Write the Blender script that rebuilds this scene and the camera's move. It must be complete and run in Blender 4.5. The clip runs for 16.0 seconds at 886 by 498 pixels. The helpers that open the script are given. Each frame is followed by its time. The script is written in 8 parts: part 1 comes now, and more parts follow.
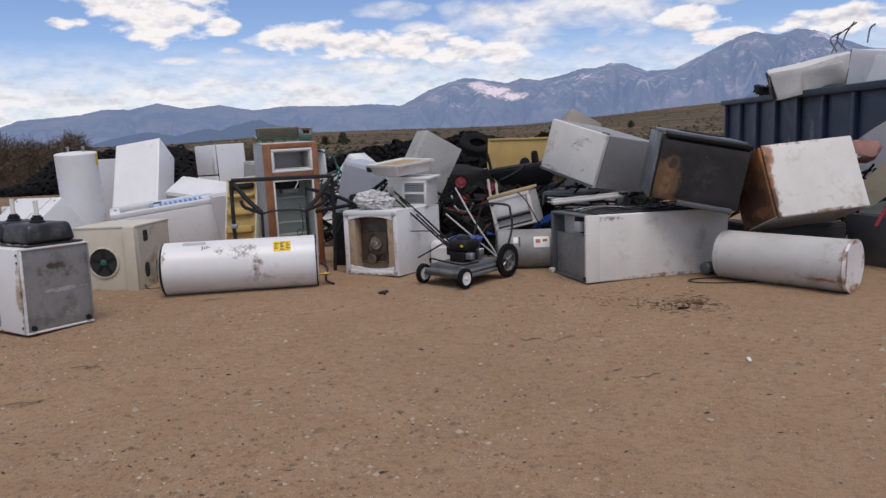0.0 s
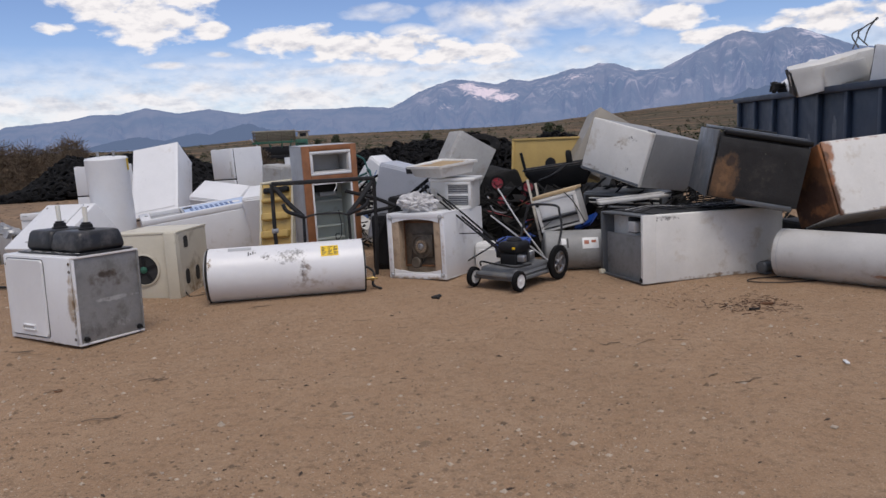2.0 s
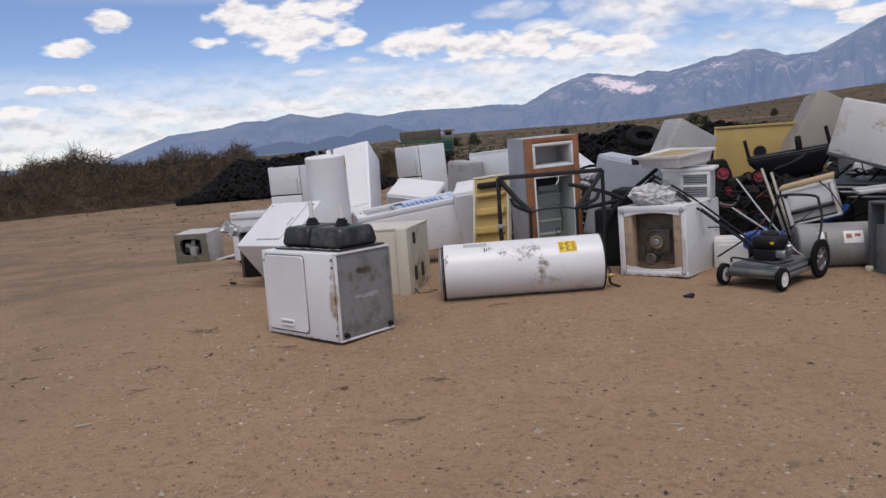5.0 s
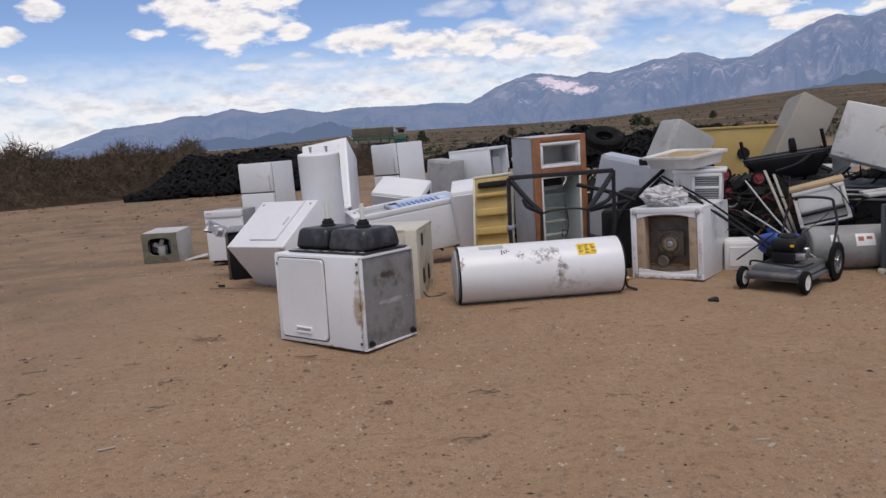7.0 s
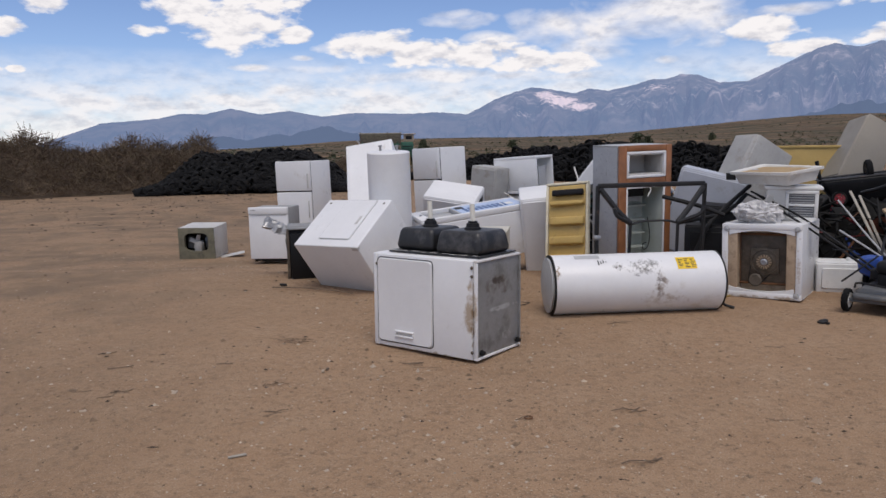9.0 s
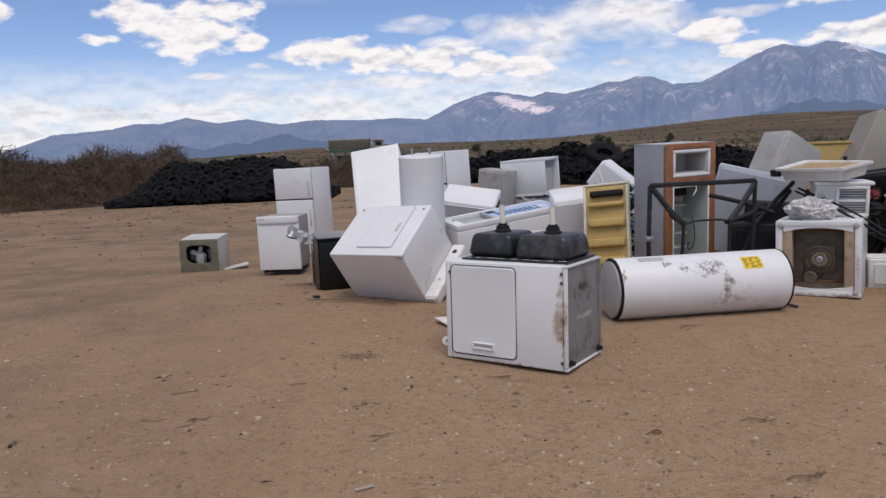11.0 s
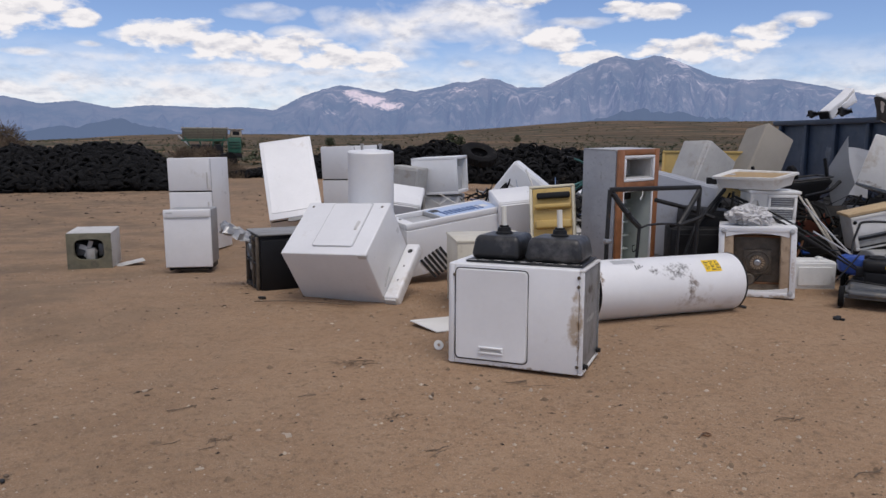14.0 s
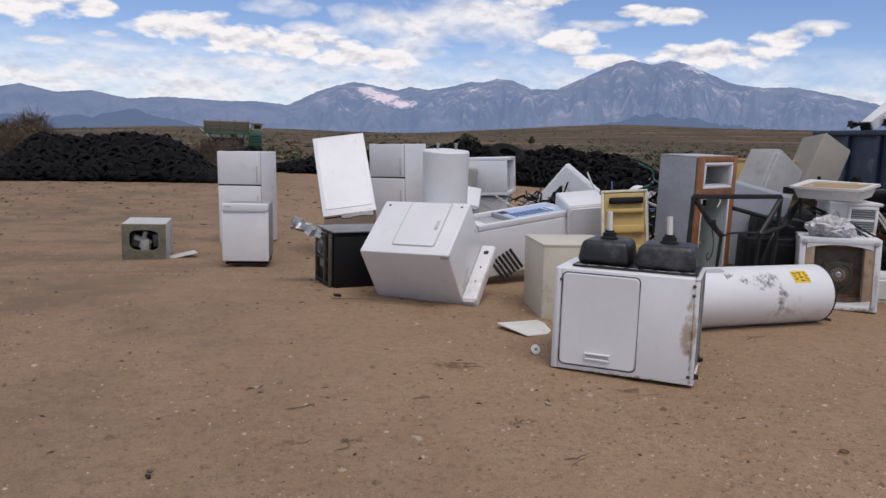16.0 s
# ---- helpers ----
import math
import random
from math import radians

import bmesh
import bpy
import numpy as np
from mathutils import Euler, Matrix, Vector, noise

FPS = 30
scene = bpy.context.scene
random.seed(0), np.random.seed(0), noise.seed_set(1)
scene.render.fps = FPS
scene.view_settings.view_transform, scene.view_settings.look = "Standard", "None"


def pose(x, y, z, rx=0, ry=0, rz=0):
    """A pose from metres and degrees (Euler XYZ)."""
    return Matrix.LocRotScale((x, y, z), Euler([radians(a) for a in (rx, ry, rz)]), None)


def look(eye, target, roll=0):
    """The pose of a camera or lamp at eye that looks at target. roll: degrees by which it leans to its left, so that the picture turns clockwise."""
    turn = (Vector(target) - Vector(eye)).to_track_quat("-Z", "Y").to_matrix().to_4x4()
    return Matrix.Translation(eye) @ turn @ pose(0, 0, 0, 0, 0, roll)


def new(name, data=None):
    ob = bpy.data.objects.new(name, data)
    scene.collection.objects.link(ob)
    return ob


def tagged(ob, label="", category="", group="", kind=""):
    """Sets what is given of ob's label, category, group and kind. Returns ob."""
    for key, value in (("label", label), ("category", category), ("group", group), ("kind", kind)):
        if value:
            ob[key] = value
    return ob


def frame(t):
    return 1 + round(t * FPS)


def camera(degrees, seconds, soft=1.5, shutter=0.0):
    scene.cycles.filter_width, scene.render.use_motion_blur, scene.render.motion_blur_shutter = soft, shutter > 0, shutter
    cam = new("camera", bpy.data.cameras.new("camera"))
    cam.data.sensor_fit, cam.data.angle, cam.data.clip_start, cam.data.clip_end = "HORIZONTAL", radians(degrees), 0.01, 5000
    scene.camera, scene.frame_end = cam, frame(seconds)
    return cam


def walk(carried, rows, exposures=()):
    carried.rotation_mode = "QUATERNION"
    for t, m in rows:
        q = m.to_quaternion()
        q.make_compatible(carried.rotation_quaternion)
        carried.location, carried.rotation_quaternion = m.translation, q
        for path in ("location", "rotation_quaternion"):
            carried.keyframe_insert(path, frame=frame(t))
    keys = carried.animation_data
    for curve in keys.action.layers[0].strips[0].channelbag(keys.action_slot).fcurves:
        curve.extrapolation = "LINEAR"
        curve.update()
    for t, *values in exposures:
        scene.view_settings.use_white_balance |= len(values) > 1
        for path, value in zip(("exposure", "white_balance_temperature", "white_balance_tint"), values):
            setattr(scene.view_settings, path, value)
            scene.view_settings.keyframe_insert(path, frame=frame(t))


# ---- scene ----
cam = camera(61.7, 16.0)
METRES, EYE, TILT, LEAN, TURN = 6.1, 1.55, -9.0, 2.1, 0.0
ROWS = [
    (0.0, 0.0, 0.0, 0.0, 0.0, 0.0, -0.0),
    (0.5, -0.0232, 0.0179, 0.001, 1.97, 0.75, 0.13),
    (1.0, -0.0346, 0.0267, 0.0034, 1.63, 0.67, 0.21),
    (1.5, -0.0675, 0.0326, 0.0037, 0.31, -0.07, -0.33),
    (2.0, -0.0959, 0.0289, 0.0025, -0.64, 0.12, 0.74),
    (2.5, -0.1134, 0.0352, 0.0015, -1.52, 0.48, 0.2),
    (3.0, -0.14, 0.0505, 0.0025, -0.63, 1.58, 1.7),
    (3.5, -0.1738, 0.0572, 0.0034, 2.0, 0.62, 0.21),
    (4.0, -0.2092, 0.0541, 0.0039, 3.89, 0.16, 0.79),
    (4.5, -0.2377, 0.0524, 0.0015, 9.22, -0.18, -0.71),
    (5.0, -0.2626, 0.0705, 0.0022, 9.6, 0.07, 0.9),
    (7.5, -0.4109, 0.1251, 0.0076, 3.36, 0.4, -2.05),
    (8.0, -0.4453, 0.1286, 0.0065, 4.48, 0.62, -2.15),
    (8.5, -0.4871, 0.1268, 0.0063, 4.39, 0.34, -0.43),
    (9.0, -0.522, 0.1378, 0.0031, 4.71, 0.58, -1.77),
    (11.5, -0.6819, 0.1853, 0.0086, 0.43, 0.98, -2.11),
    (12.0, -0.7214, 0.1892, 0.0077, -2.21, 1.49, -1.69),
    (12.5, -0.7553, 0.1921, 0.0059, -5.16, 0.5, -1.76),
    (13.0, -0.7801, 0.2052, 0.0062, -5.47, 1.24, -0.49),
    (13.5, -0.8041, 0.2171, 0.0106, -9.93, 1.39, -1.25),
    (14.0, -0.8344, 0.218, 0.0097, -9.84, 0.76, -0.71),
    (14.5, -0.8673, 0.2162, 0.0087, -10.15, 0.88, 0.26),
    (15.0, -0.8892, 0.2303, 0.0078, -9.59, 0.99, -1.08),
    (15.5, -0.9168, 0.2441, 0.0115, -8.39, 2.0, -1.15),
    (16.0, -0.9416, 0.2458, 0.01, -9.18, 0.69, -2.43),
]
EDGES = [
    (5.2, look((-1.670, 0.513, 1.609), (-1.961, 2.469, 1.311), -4.4)),
    (7.3, look((-2.411, 0.675, 1.593), (-2.582, 2.643, 1.281), -3.0)),
    (9.2, look((-3.267, 0.877, 1.554), (-3.461, 2.844, 1.252), -2.6)),
    (11.3, look((-4.105, 1.099, 1.549), (-4.145, 3.079, 1.275), -1.2)),
]
walk(cam, sorted(EDGES + [(t, pose(0, 0, EYE, TILT, LEAN, TURN) @ pose(METRES * x, METRES * y, METRES * z, 90 + pitch, roll, yaw)) for t, x, y, z, yaw, pitch, roll in ROWS], key=lambda row: row[0]), exposures=[(0.0, 0.09, 6700, 13.5), (9.0, 0.09, 6700, 13.5), (11.5, 0.12, 6700, 13.5), (12.0, 0.03, 6650, 13.5), (12.5, 0.02, 6650, 13.5), (14.0, 0.06, 6650, 13.5), (16.0, 0.08, 6650, 13.5)])

# ---- world, sun ----
SUN_EL, SUN_AZ = 66.0, 165.0          # degrees above the horizon, and clockwise from straight ahead
world = bpy.data.worlds.new("sky")
scene.world = world
world.use_nodes = True


def sky_nodes():
    nt = world.node_tree
    nt.nodes.clear()
    N, L = nt.nodes.new, nt.links.new
    out, bg = N("ShaderNodeOutputWorld"), N("ShaderNodeBackground")
    sky = N("ShaderNodeTexSky")
    sky.sky_type, sky.sun_disc = "NISHITA", False
    sky.sun_elevation, sky.sun_rotation = radians(SUN_EL), radians(SUN_AZ)
    sky.air_density, sky.dust_density, sky.ozone_density, sky.altitude = 1.0, 0.6, 2.0, 2100
    tc, sep = N("ShaderNodeTexCoord"), N("ShaderNodeSeparateXYZ")
    L(tc.outputs["Generated"], sep.inputs[0])

    def m(op, a, b=None, clamp=False):
        n = N("ShaderNodeMath")
        n.operation, n.use_clamp = op, clamp
        for i, v in enumerate((a, b)):
            if v is None:
                continue
            if isinstance(v, (int, float)):
                n.inputs[i].default_value = v
            else:
                L(v, n.inputs[i])
        return n.outputs[0]

    az = m("MULTIPLY", m("ARCTAN2", sep.outputs[0], sep.outputs[1]), 57.2958)
    el = m("MULTIPLY", m("ARCSINE", sep.outputs[2]), 57.2958)
    # billows in flattened sky coordinates
    comb = N("ShaderNodeCombineXYZ")
    L(m("MULTIPLY", az, 0.16), comb.inputs[0])
    L(m("MULTIPLY", el, 0.34), comb.inputs[1])

    def fbm(scale, detail, rough, dist=0.0):
        n = N("ShaderNodeTexNoise")
        n.inputs["Scale"].default_value, n.inputs["Detail"].default_value = scale, detail
        n.inputs["Roughness"].default_value, n.inputs["Distortion"].default_value = rough, dist
        L(comb.outputs[0], n.inputs["Vector"])
        return n.outputs["Fac"]

    billow = m("SUBTRACT", fbm(2.6, 10, 0.52, 0.1), 0.5)
    drift = m("SUBTRACT", fbm(1.5, 6, 0.5, 0.3), 0.5)

    def shape(clouds):
        """How deep inside the nearest cloud a direction lies: azimuth, elevation, half width, half height."""
        cover = None
        for a, e, w, h in clouds:
            u = m("MULTIPLY", m("SUBTRACT", az, a), 0.84 / w)
            v = m("MULTIPLY", m("SUBTRACT", el, e - 0.1 * h), 0.84 / h)
            d = m("MAXIMUM", m("SUBTRACT", 1.0, m("ADD", m("MULTIPLY", u, u), m("MULTIPLY", v, v))), -2.0)
            cover = d if cover is None else m("MAXIMUM", cover, d)
        return cover

    heaped = shape(((-9.9, 7.3, 2.9, 1.1), (-7.1, 6.6, 2.7, 0.9), (-2.6, 6.5, 4.8, 1.0), (1.2, 5.9, 3.2, 0.8), (4.4, 5.8, 2.1, 0.8), (17.9, 7.4, 2.9, 0.95), (19.9, 5.9, 2.4, 0.55), (27.1, 6.3, 3.0, 0.8), (30.0, 6.4, 2.8, 0.8), (32.6, 7.4, 1.9, 0.6),
                    (34.8, 7.8, 0.8, 0.35), (-15.8, 8.0, 1.2, 0.55), (-23.3, 9.8, 2.5, 1.1), (-19.7, 9.0, 3.2, 1.75), (-32.3, 9.7, 1.3, 0.65), (-35.1, 8.0, 1.5, 0.5), (-36.3, 5.2, 1.4, 0.35), (-34.2, 5.3, 0.6, 0.25), (-17.9, 10.3, 2.6, 0.9), (-38.3, 4.0, 1.6, 0.4),
                    (-25.7, 8.1, 1.1, 0.4), (25.1, 9.0, 2.2, 0.55), (22.7, 9.4, 1.5, 0.4), (15.5, 10.2, 2.5, 0.6)))
    thin = shape(((8.8, 8.1, 6.2, 1.5), (3.7, 8.3, 3.0, 1.1), (11.7, 9.2, 3.7, 1.1), (-3.8, 9.0, 2.2, 0.5), (-0.9, 7.5, 1.7, 0.5), (19.8, 8.5, 2.1, 0.35), (-19.0, 5.6, 1.4, 0.22), (11.6, 5.6, 1.0, 0.26), (-15.3, 6.3, 0.8, 0.18), (-33.1, 2.8, 1.3, 0.3),
                  (-13.0, 7.0, 1.3, 0.3), (34.5, 8.2, 1.3, 0.3), (1.2, 4.8, 5.0, 0.45), (-15.0, 5.5, 2.8, 0.35), (-20.5, 3.3, 4.4, 0.6), (-13.9, 3.9, 4.8, 0.6), (-6.3, 4.9, 6.5, 0.55), (-4.7, 3.3, 7.0, 0.65), (-37.9, 2.5, 4.2, 0.9), (-30.6, 3.2, 4.4, 0.6)))
    hard = m("MULTIPLY", m("ADD", m("MULTIPLY", heaped, 0.62), m("MULTIPLY", billow, 2.4)), 2.6, True)
    wisp = m("MULTIPLY", m("ADD", m("MULTIPLY", thin, 0.5), m("ADD", m("MULTIPLY", drift, 2.6), 0.24)), 1.15, True)
    puffs = m("MAXIMUM", hard, m("MULTIPLY", wisp, 0.9))
    # thin bright veil low over the mountains
    low = m("MULTIPLY", m("SUBTRACT", 7.0, el), 0.28, True)
    veil = m("MULTIPLY", low, m("ADD", m("MULTIPLY", m("SUBTRACT", fbm(1.7, 8, 0.58), 0.38), 2.8), 0.45, True), True)
    # the same kind of broken cloud over the rest of the sky
    high = m("MULTIPLY", m("SUBTRACT", el, 10.5), 0.3, True)
    broad = N("ShaderNodeTexNoise")
    broad.inputs["Scale"].default_value, broad.inputs["Detail"].default_value, broad.inputs["Roughness"].default_value = 3.0, 7, 0.6
    L(tc.outputs["Generated"], broad.inputs["Vector"])
    rest = m("MULTIPLY", high, m("MULTIPLY", m("SUBTRACT", broad.outputs["Fac"], 0.42), 5.0, True))
    mask = m("MAXIMUM", m("MAXIMUM", puffs, m("MULTIPLY", veil, 0.85)), rest)
    # grey undersides inside the thick parts
    above = N("ShaderNodeVectorMath")
    above.operation = "ADD"
    above.inputs[1].default_value = (0.0, 0.16, 0.0)
    L(comb.outputs[0], above.inputs[0])
    lid = N("ShaderNodeTexNoise")
    lid.inputs["Scale"].default_value, lid.inputs["Detail"].default_value = 2.6, 6
    lid.inputs["Roughness"].default_value, lid.inputs["Distortion"].default_value = 0.58, 0.15
    L(above.outputs[0], lid.inputs["Vector"])
    under = m("SUBTRACT", lid.outputs["Fac"], fbm(2.6, 6, 0.58, 0.15))
    shade = m("SUBTRACT", 0.82, m("MULTIPLY", under, 4.0), True)
    ramp = N("ShaderNodeMix")
    ramp.data_type = "RGBA"
    ramp.inputs[6].default_value, ramp.inputs[7].default_value = (*CLOUD_DARK, 1), (*CLOUD_LIGHT, 1)
    L(shade, ramp.inputs[0])
    mix = N("ShaderNodeMix")
    mix.data_type = "RGBA"
    L(mask, mix.inputs[0])
    boost = N("ShaderNodeVectorMath")
    boost.operation = "MULTIPLY"
    boost.inputs[1].default_value = SKY_TINT
    L(sky.outputs[0], boost.inputs[0])
    L(boost.outputs[0], mix.inputs[6])
    L(ramp.outputs[2], mix.inputs[7])
    L(mix.outputs[2], bg.inputs[0])
    bg.inputs[1].default_value = SKY
    L(bg.outputs[0], out.inputs[0])


SKY, SKY_TINT = 0.10, (0.95, 1.0, 1.16)
CLOUD_DARK, CLOUD_LIGHT = (5.6, 5.8, 6.4), (8.6, 8.6, 8.7)
sky_nodes()
sun = new("sun", bpy.data.lights.new("sun", "SUN"))
sun.data.energy, sun.data.angle, sun.data.color = 1.85, radians(36), (1.0, 0.96, 0.90)
sun.matrix_world = look((60 * math.sin(radians(SUN_AZ)), 60 * math.cos(radians(SUN_AZ)), 60 * math.tan(radians(SUN_EL))), (0, 0, 0))

# ---- materials ----


def surf(name, base, rough=0.5, metal=0.0, var=0.12, scale=6.0, dirt=None, amount=0.0, dscale=3.0, bump=0.15, bscale=60.0, coat=0.0, per_object=0.0, emit=None):
    """A painted, plastic, metal or earthen surface: tone varies at two scales, dirt of its own shape, fine relief."""
    mt = bpy.data.materials.new(name)
    mt.use_nodes = True
    nt = mt.node_tree
    b = nt.nodes["Principled BSDF"]
    N, L = nt.nodes.new, nt.links.new
    tc = N("ShaderNodeTexCoord")

    def noise_of(s, detail=6, r=0.6):
        n = N("ShaderNodeTexNoise")
        n.inputs["Scale"].default_value, n.inputs["Detail"].default_value, n.inputs["Roughness"].default_value = s, detail, r
        L(tc.outputs["Object"], n.inputs["Vector"])
        return n.outputs["Fac"]

    def mix(f, a, c):
        n = N("ShaderNodeMix")
        n.data_type = "RGBA"
        for i, v in ((0, f), (6, a), (7, c)):
            if hasattr(v, "is_linked"):
                L(v, n.inputs[i])
            else:
                n.inputs[i].default_value = v if i == 0 else (*v, 1)
        return n.outputs[2]

    def rng(v, a, c, lo=0.0, hi=1.0):
        n = N("ShaderNodeMapRange")
        L(v, n.inputs[0])
        n.inputs[1].default_value, n.inputs[2].default_value, n.inputs[3].default_value, n.inputs[4].default_value = a, c, lo, hi
        return n.outputs[0]

    lo, hi = [max(0, c * (1 - var)) for c in base], [min(1, c * (1 + var * 0.6)) for c in base]
    col = mix(rng(noise_of(scale), 0.3, 0.7), lo, hi)
    fine = noise_of(scale * 14, 4, 0.7)
    col = mix(rng(fine, 0.35, 0.75, 0.0, var * 1.4), col, [c * 0.6 for c in base])
    if per_object:
        oi = N("ShaderNodeObjectInfo")
        col = mix(rng(oi.outputs["Random"], 0, 1, 0, per_object), col, [c * 0.45 for c in base])
    r = rng(noise_of(scale * 2.3), 0.3, 0.7, max(0.03, rough - 0.08), min(1, rough + 0.1))
    if dirt:
        th = 0.72 - 0.34 * amount
        d = rng(noise_of(dscale, 9, 0.68), th, th + 0.16, 0.0, 0.85)
        col = mix(d, col, dirt)
    L(col, b.inputs["Base Color"])
    L(r, b.inputs["Roughness"])
    b.inputs["Metallic"].default_value = metal
    b.inputs["Coat Weight"].default_value = coat
    if bump:
        bn = N("ShaderNodeBump")
        bn.inputs["Strength"].default_value, bn.inputs["Distance"].default_value = bump, 0.01
        L(noise_of(bscale, 5, 0.65), bn.inputs["Height"])
        L(bn.outputs[0], b.inputs["Normal"])
    if emit:
        b.inputs["Emission Color"].default_value, b.inputs["Emission Strength"].default_value = (*emit, 1), 1.0
    return mt


def marked(name, source, spots):
    """A copy of a surface with stains, rust or scuffs of their own: centre and radii in the thing's metres, colour, ragged grain (1/m), fill 0 to 1."""
    mt = source.copy()
    mt.name = name
    nt = mt.node_tree
    b = nt.nodes["Principled BSDF"]
    N, L = nt.nodes.new, nt.links.new
    tc = N("ShaderNodeTexCoord")
    col = b.inputs["Base Color"].links[0].from_socket
    for c, r, paint, grain, fill in spots:
        mp = N("ShaderNodeMapping")
        mp.vector_type = "POINT"
        mp.inputs["Location"].default_value = [-u / v for u, v in zip(c, r)]
        mp.inputs["Scale"].default_value = [1 / v for v in r]
        ln = N("ShaderNodeVectorMath")
        ln.operation = "LENGTH"
        no = N("ShaderNodeTexNoise")
        no.inputs["Scale"].default_value, no.inputs["Detail"].default_value, no.inputs["Roughness"].default_value = grain, 8, 0.68
        L(tc.outputs["Object"], mp.inputs["Vector"])
        L(mp.outputs[0], ln.inputs[0])
        L(tc.outputs["Object"], no.inputs["Vector"])
        fall = N("ShaderNodeMapRange")
        L(ln.outputs["Value"], fall.inputs[0])
        for i, q in enumerate((0.35, 1.15, fill, -1.7)):
            fall.inputs[i + 1].default_value = q
        add = N("ShaderNodeMath")
        add.operation = "MULTIPLY_ADD"
        L(no.outputs["Fac"], add.inputs[0])
        add.inputs[1].default_value = 5.0
        L(fall.outputs[0], add.inputs[2])
        cut = N("ShaderNodeMapRange")
        L(add.outputs[0], cut.inputs[0])
        for i, q in enumerate((2.35, 3.15, 0.0, 0.92)):
            cut.inputs[i + 1].default_value = q
        mx = N("ShaderNodeMix")
        mx.data_type = "RGBA"
        L(cut.outputs[0], mx.inputs[0])
        L(col, mx.inputs[6])
        mx.inputs[7].default_value = (*paint, 1)
        col = mx.outputs[2]
    L(col, b.inputs["Base Color"])
    return mt


RUST, MUD = (0.16, 0.065, 0.025), (0.22, 0.15, 0.09)
M_WHITE = surf("white enamel", (0.705, 0.706, 0.708), 0.34, var=0.06, scale=2.0, dirt=(0.45, 0.40, 0.33), amount=0.35, dscale=2.5, bump=0.04, bscale=15)
M_WHITE_DIRTY = surf("dirty white enamel", (0.66, 0.645, 0.605), 0.5, var=0.1, scale=2.5, dirt=(0.42, 0.35, 0.26), amount=0.45, dscale=3.5, bump=0.06, bscale=20)
M_WHITE_RUST = surf("rusty white enamel", (0.70, 0.68, 0.66), 0.4, var=0.1, scale=2.5, dirt=RUST, amount=0.35, dscale=4, bump=0.08, bscale=25)
M_BEIGE = surf("beige enamel", (0.56, 0.52, 0.42), 0.45, var=0.08, scale=3, dirt=(0.3, 0.25, 0.17), amount=0.4, dscale=4, bump=0.05, bscale=20)
M_CREAM = surf("cream plastic", (0.66, 0.61, 0.47), 0.45, var=0.08, scale=4, dirt=(0.42, 0.33, 0.18), amount=0.5, dscale=5, bump=0.05)
M_GREY = surf("grey enamel", (0.40, 0.405, 0.41), 0.4, var=0.1, scale=2.5, dirt=(0.26, 0.24, 0.21), amount=0.4, dscale=3, bump=0.05, bscale=20)
M_PALE = surf("pale grey enamel", (0.50, 0.49, 0.47), 0.42, var=0.12, scale=3, dirt=(0.28, 0.25, 0.2), amount=0.5, dscale=4, bump=0.06, bscale=18)
M_SILVER = surf("silver paint", (0.30, 0.30, 0.295), 0.5, 0.2, var=0.12, scale=2.2, dirt=(0.2, 0.19, 0.17), amount=0.35, dscale=3, bump=0.04, bscale=15)
M_GALV = surf("dull galvanised steel", (0.30, 0.30, 0.295), 0.55, 0.3, var=0.35, scale=4.5, dirt=(0.14, 0.135, 0.125), amount=0.7, dscale=4.5, bump=0.12, bscale=14)
M_RUST = surf("rust", (0.17, 0.075, 0.032), 0.9, var=0.5, scale=7, dirt=(0.05, 0.025, 0.015), amount=0.5, dscale=6, bump=0.6, bscale=60)
M_CHAR = surf("charred black metal", (0.018, 0.0175, 0.0175), 0.66, 0.1, var=0.5, scale=4, dirt=(0.07, 0.056, 0.042), amount=0.3, dscale=5, bump=0.3, bscale=40)
M_BLACK = surf("black plastic", (0.013, 0.013, 0.014), 0.5, var=0.3, scale=5, dirt=(0.06, 0.052, 0.045), amount=0.22, dscale=5, bump=0.1)
M_GLOSSBLACK = surf("black oven glass", (0.008, 0.008, 0.009), 0.4, var=0.3, scale=4, dirt=(0.04, 0.036, 0.03), amount=0.2, dscale=4, bump=0.02)
M_TUBE = surf("black painted steel tube", (0.02, 0.02, 0.021), 0.5, 0.2, var=0.4, scale=9, dirt=(0.12, 0.07, 0.04), amount=0.35, dscale=9, bump=0.2, bscale=50)
M_RUBBER = surf("tyre rubber", (0.0085, 0.0085, 0.009), 0.98, var=0.4, scale=4, dirt=(0.045, 0.038, 0.03), amount=0.4, dscale=3, bump=0.3, bscale=40, per_object=0.4)
M_WOOD = surf("orange stained wood", (0.285, 0.115, 0.045), 0.45, var=0.3, scale=9, dirt=(0.16, 0.06, 0.02), amount=0.45, dscale=6, bump=0.15, bscale=40)
M_GOLD = surf("yellowed fridge liner", (0.50, 0.34, 0.105), 0.45, var=0.12, scale=4, dirt=(0.26, 0.17, 0.06), amount=0.5, dscale=5, bump=0.05)
M_YELLOW = surf("mustard painted panel", (0.50, 0.34, 0.11), 0.6, var=0.12, scale=3, dirt=(0.3, 0.2, 0.09), amount=0.4, dscale=3, bump=0.08)
M_LABEL = surf("yellow label", (0.80, 0.52, 0.01), 0.55, var=0.1, scale=10, bump=0)
M_INK = surf("black ink", (0.03, 0.03, 0.03), 0.6, var=0.2, bump=0)
M_BLUEPANEL = surf("pale blue control panel", (0.40, 0.50, 0.68), 0.4, var=0.1, scale=5, dirt=(0.3, 0.3, 0.3), amount=0.35, dscale=6, bump=0.03)
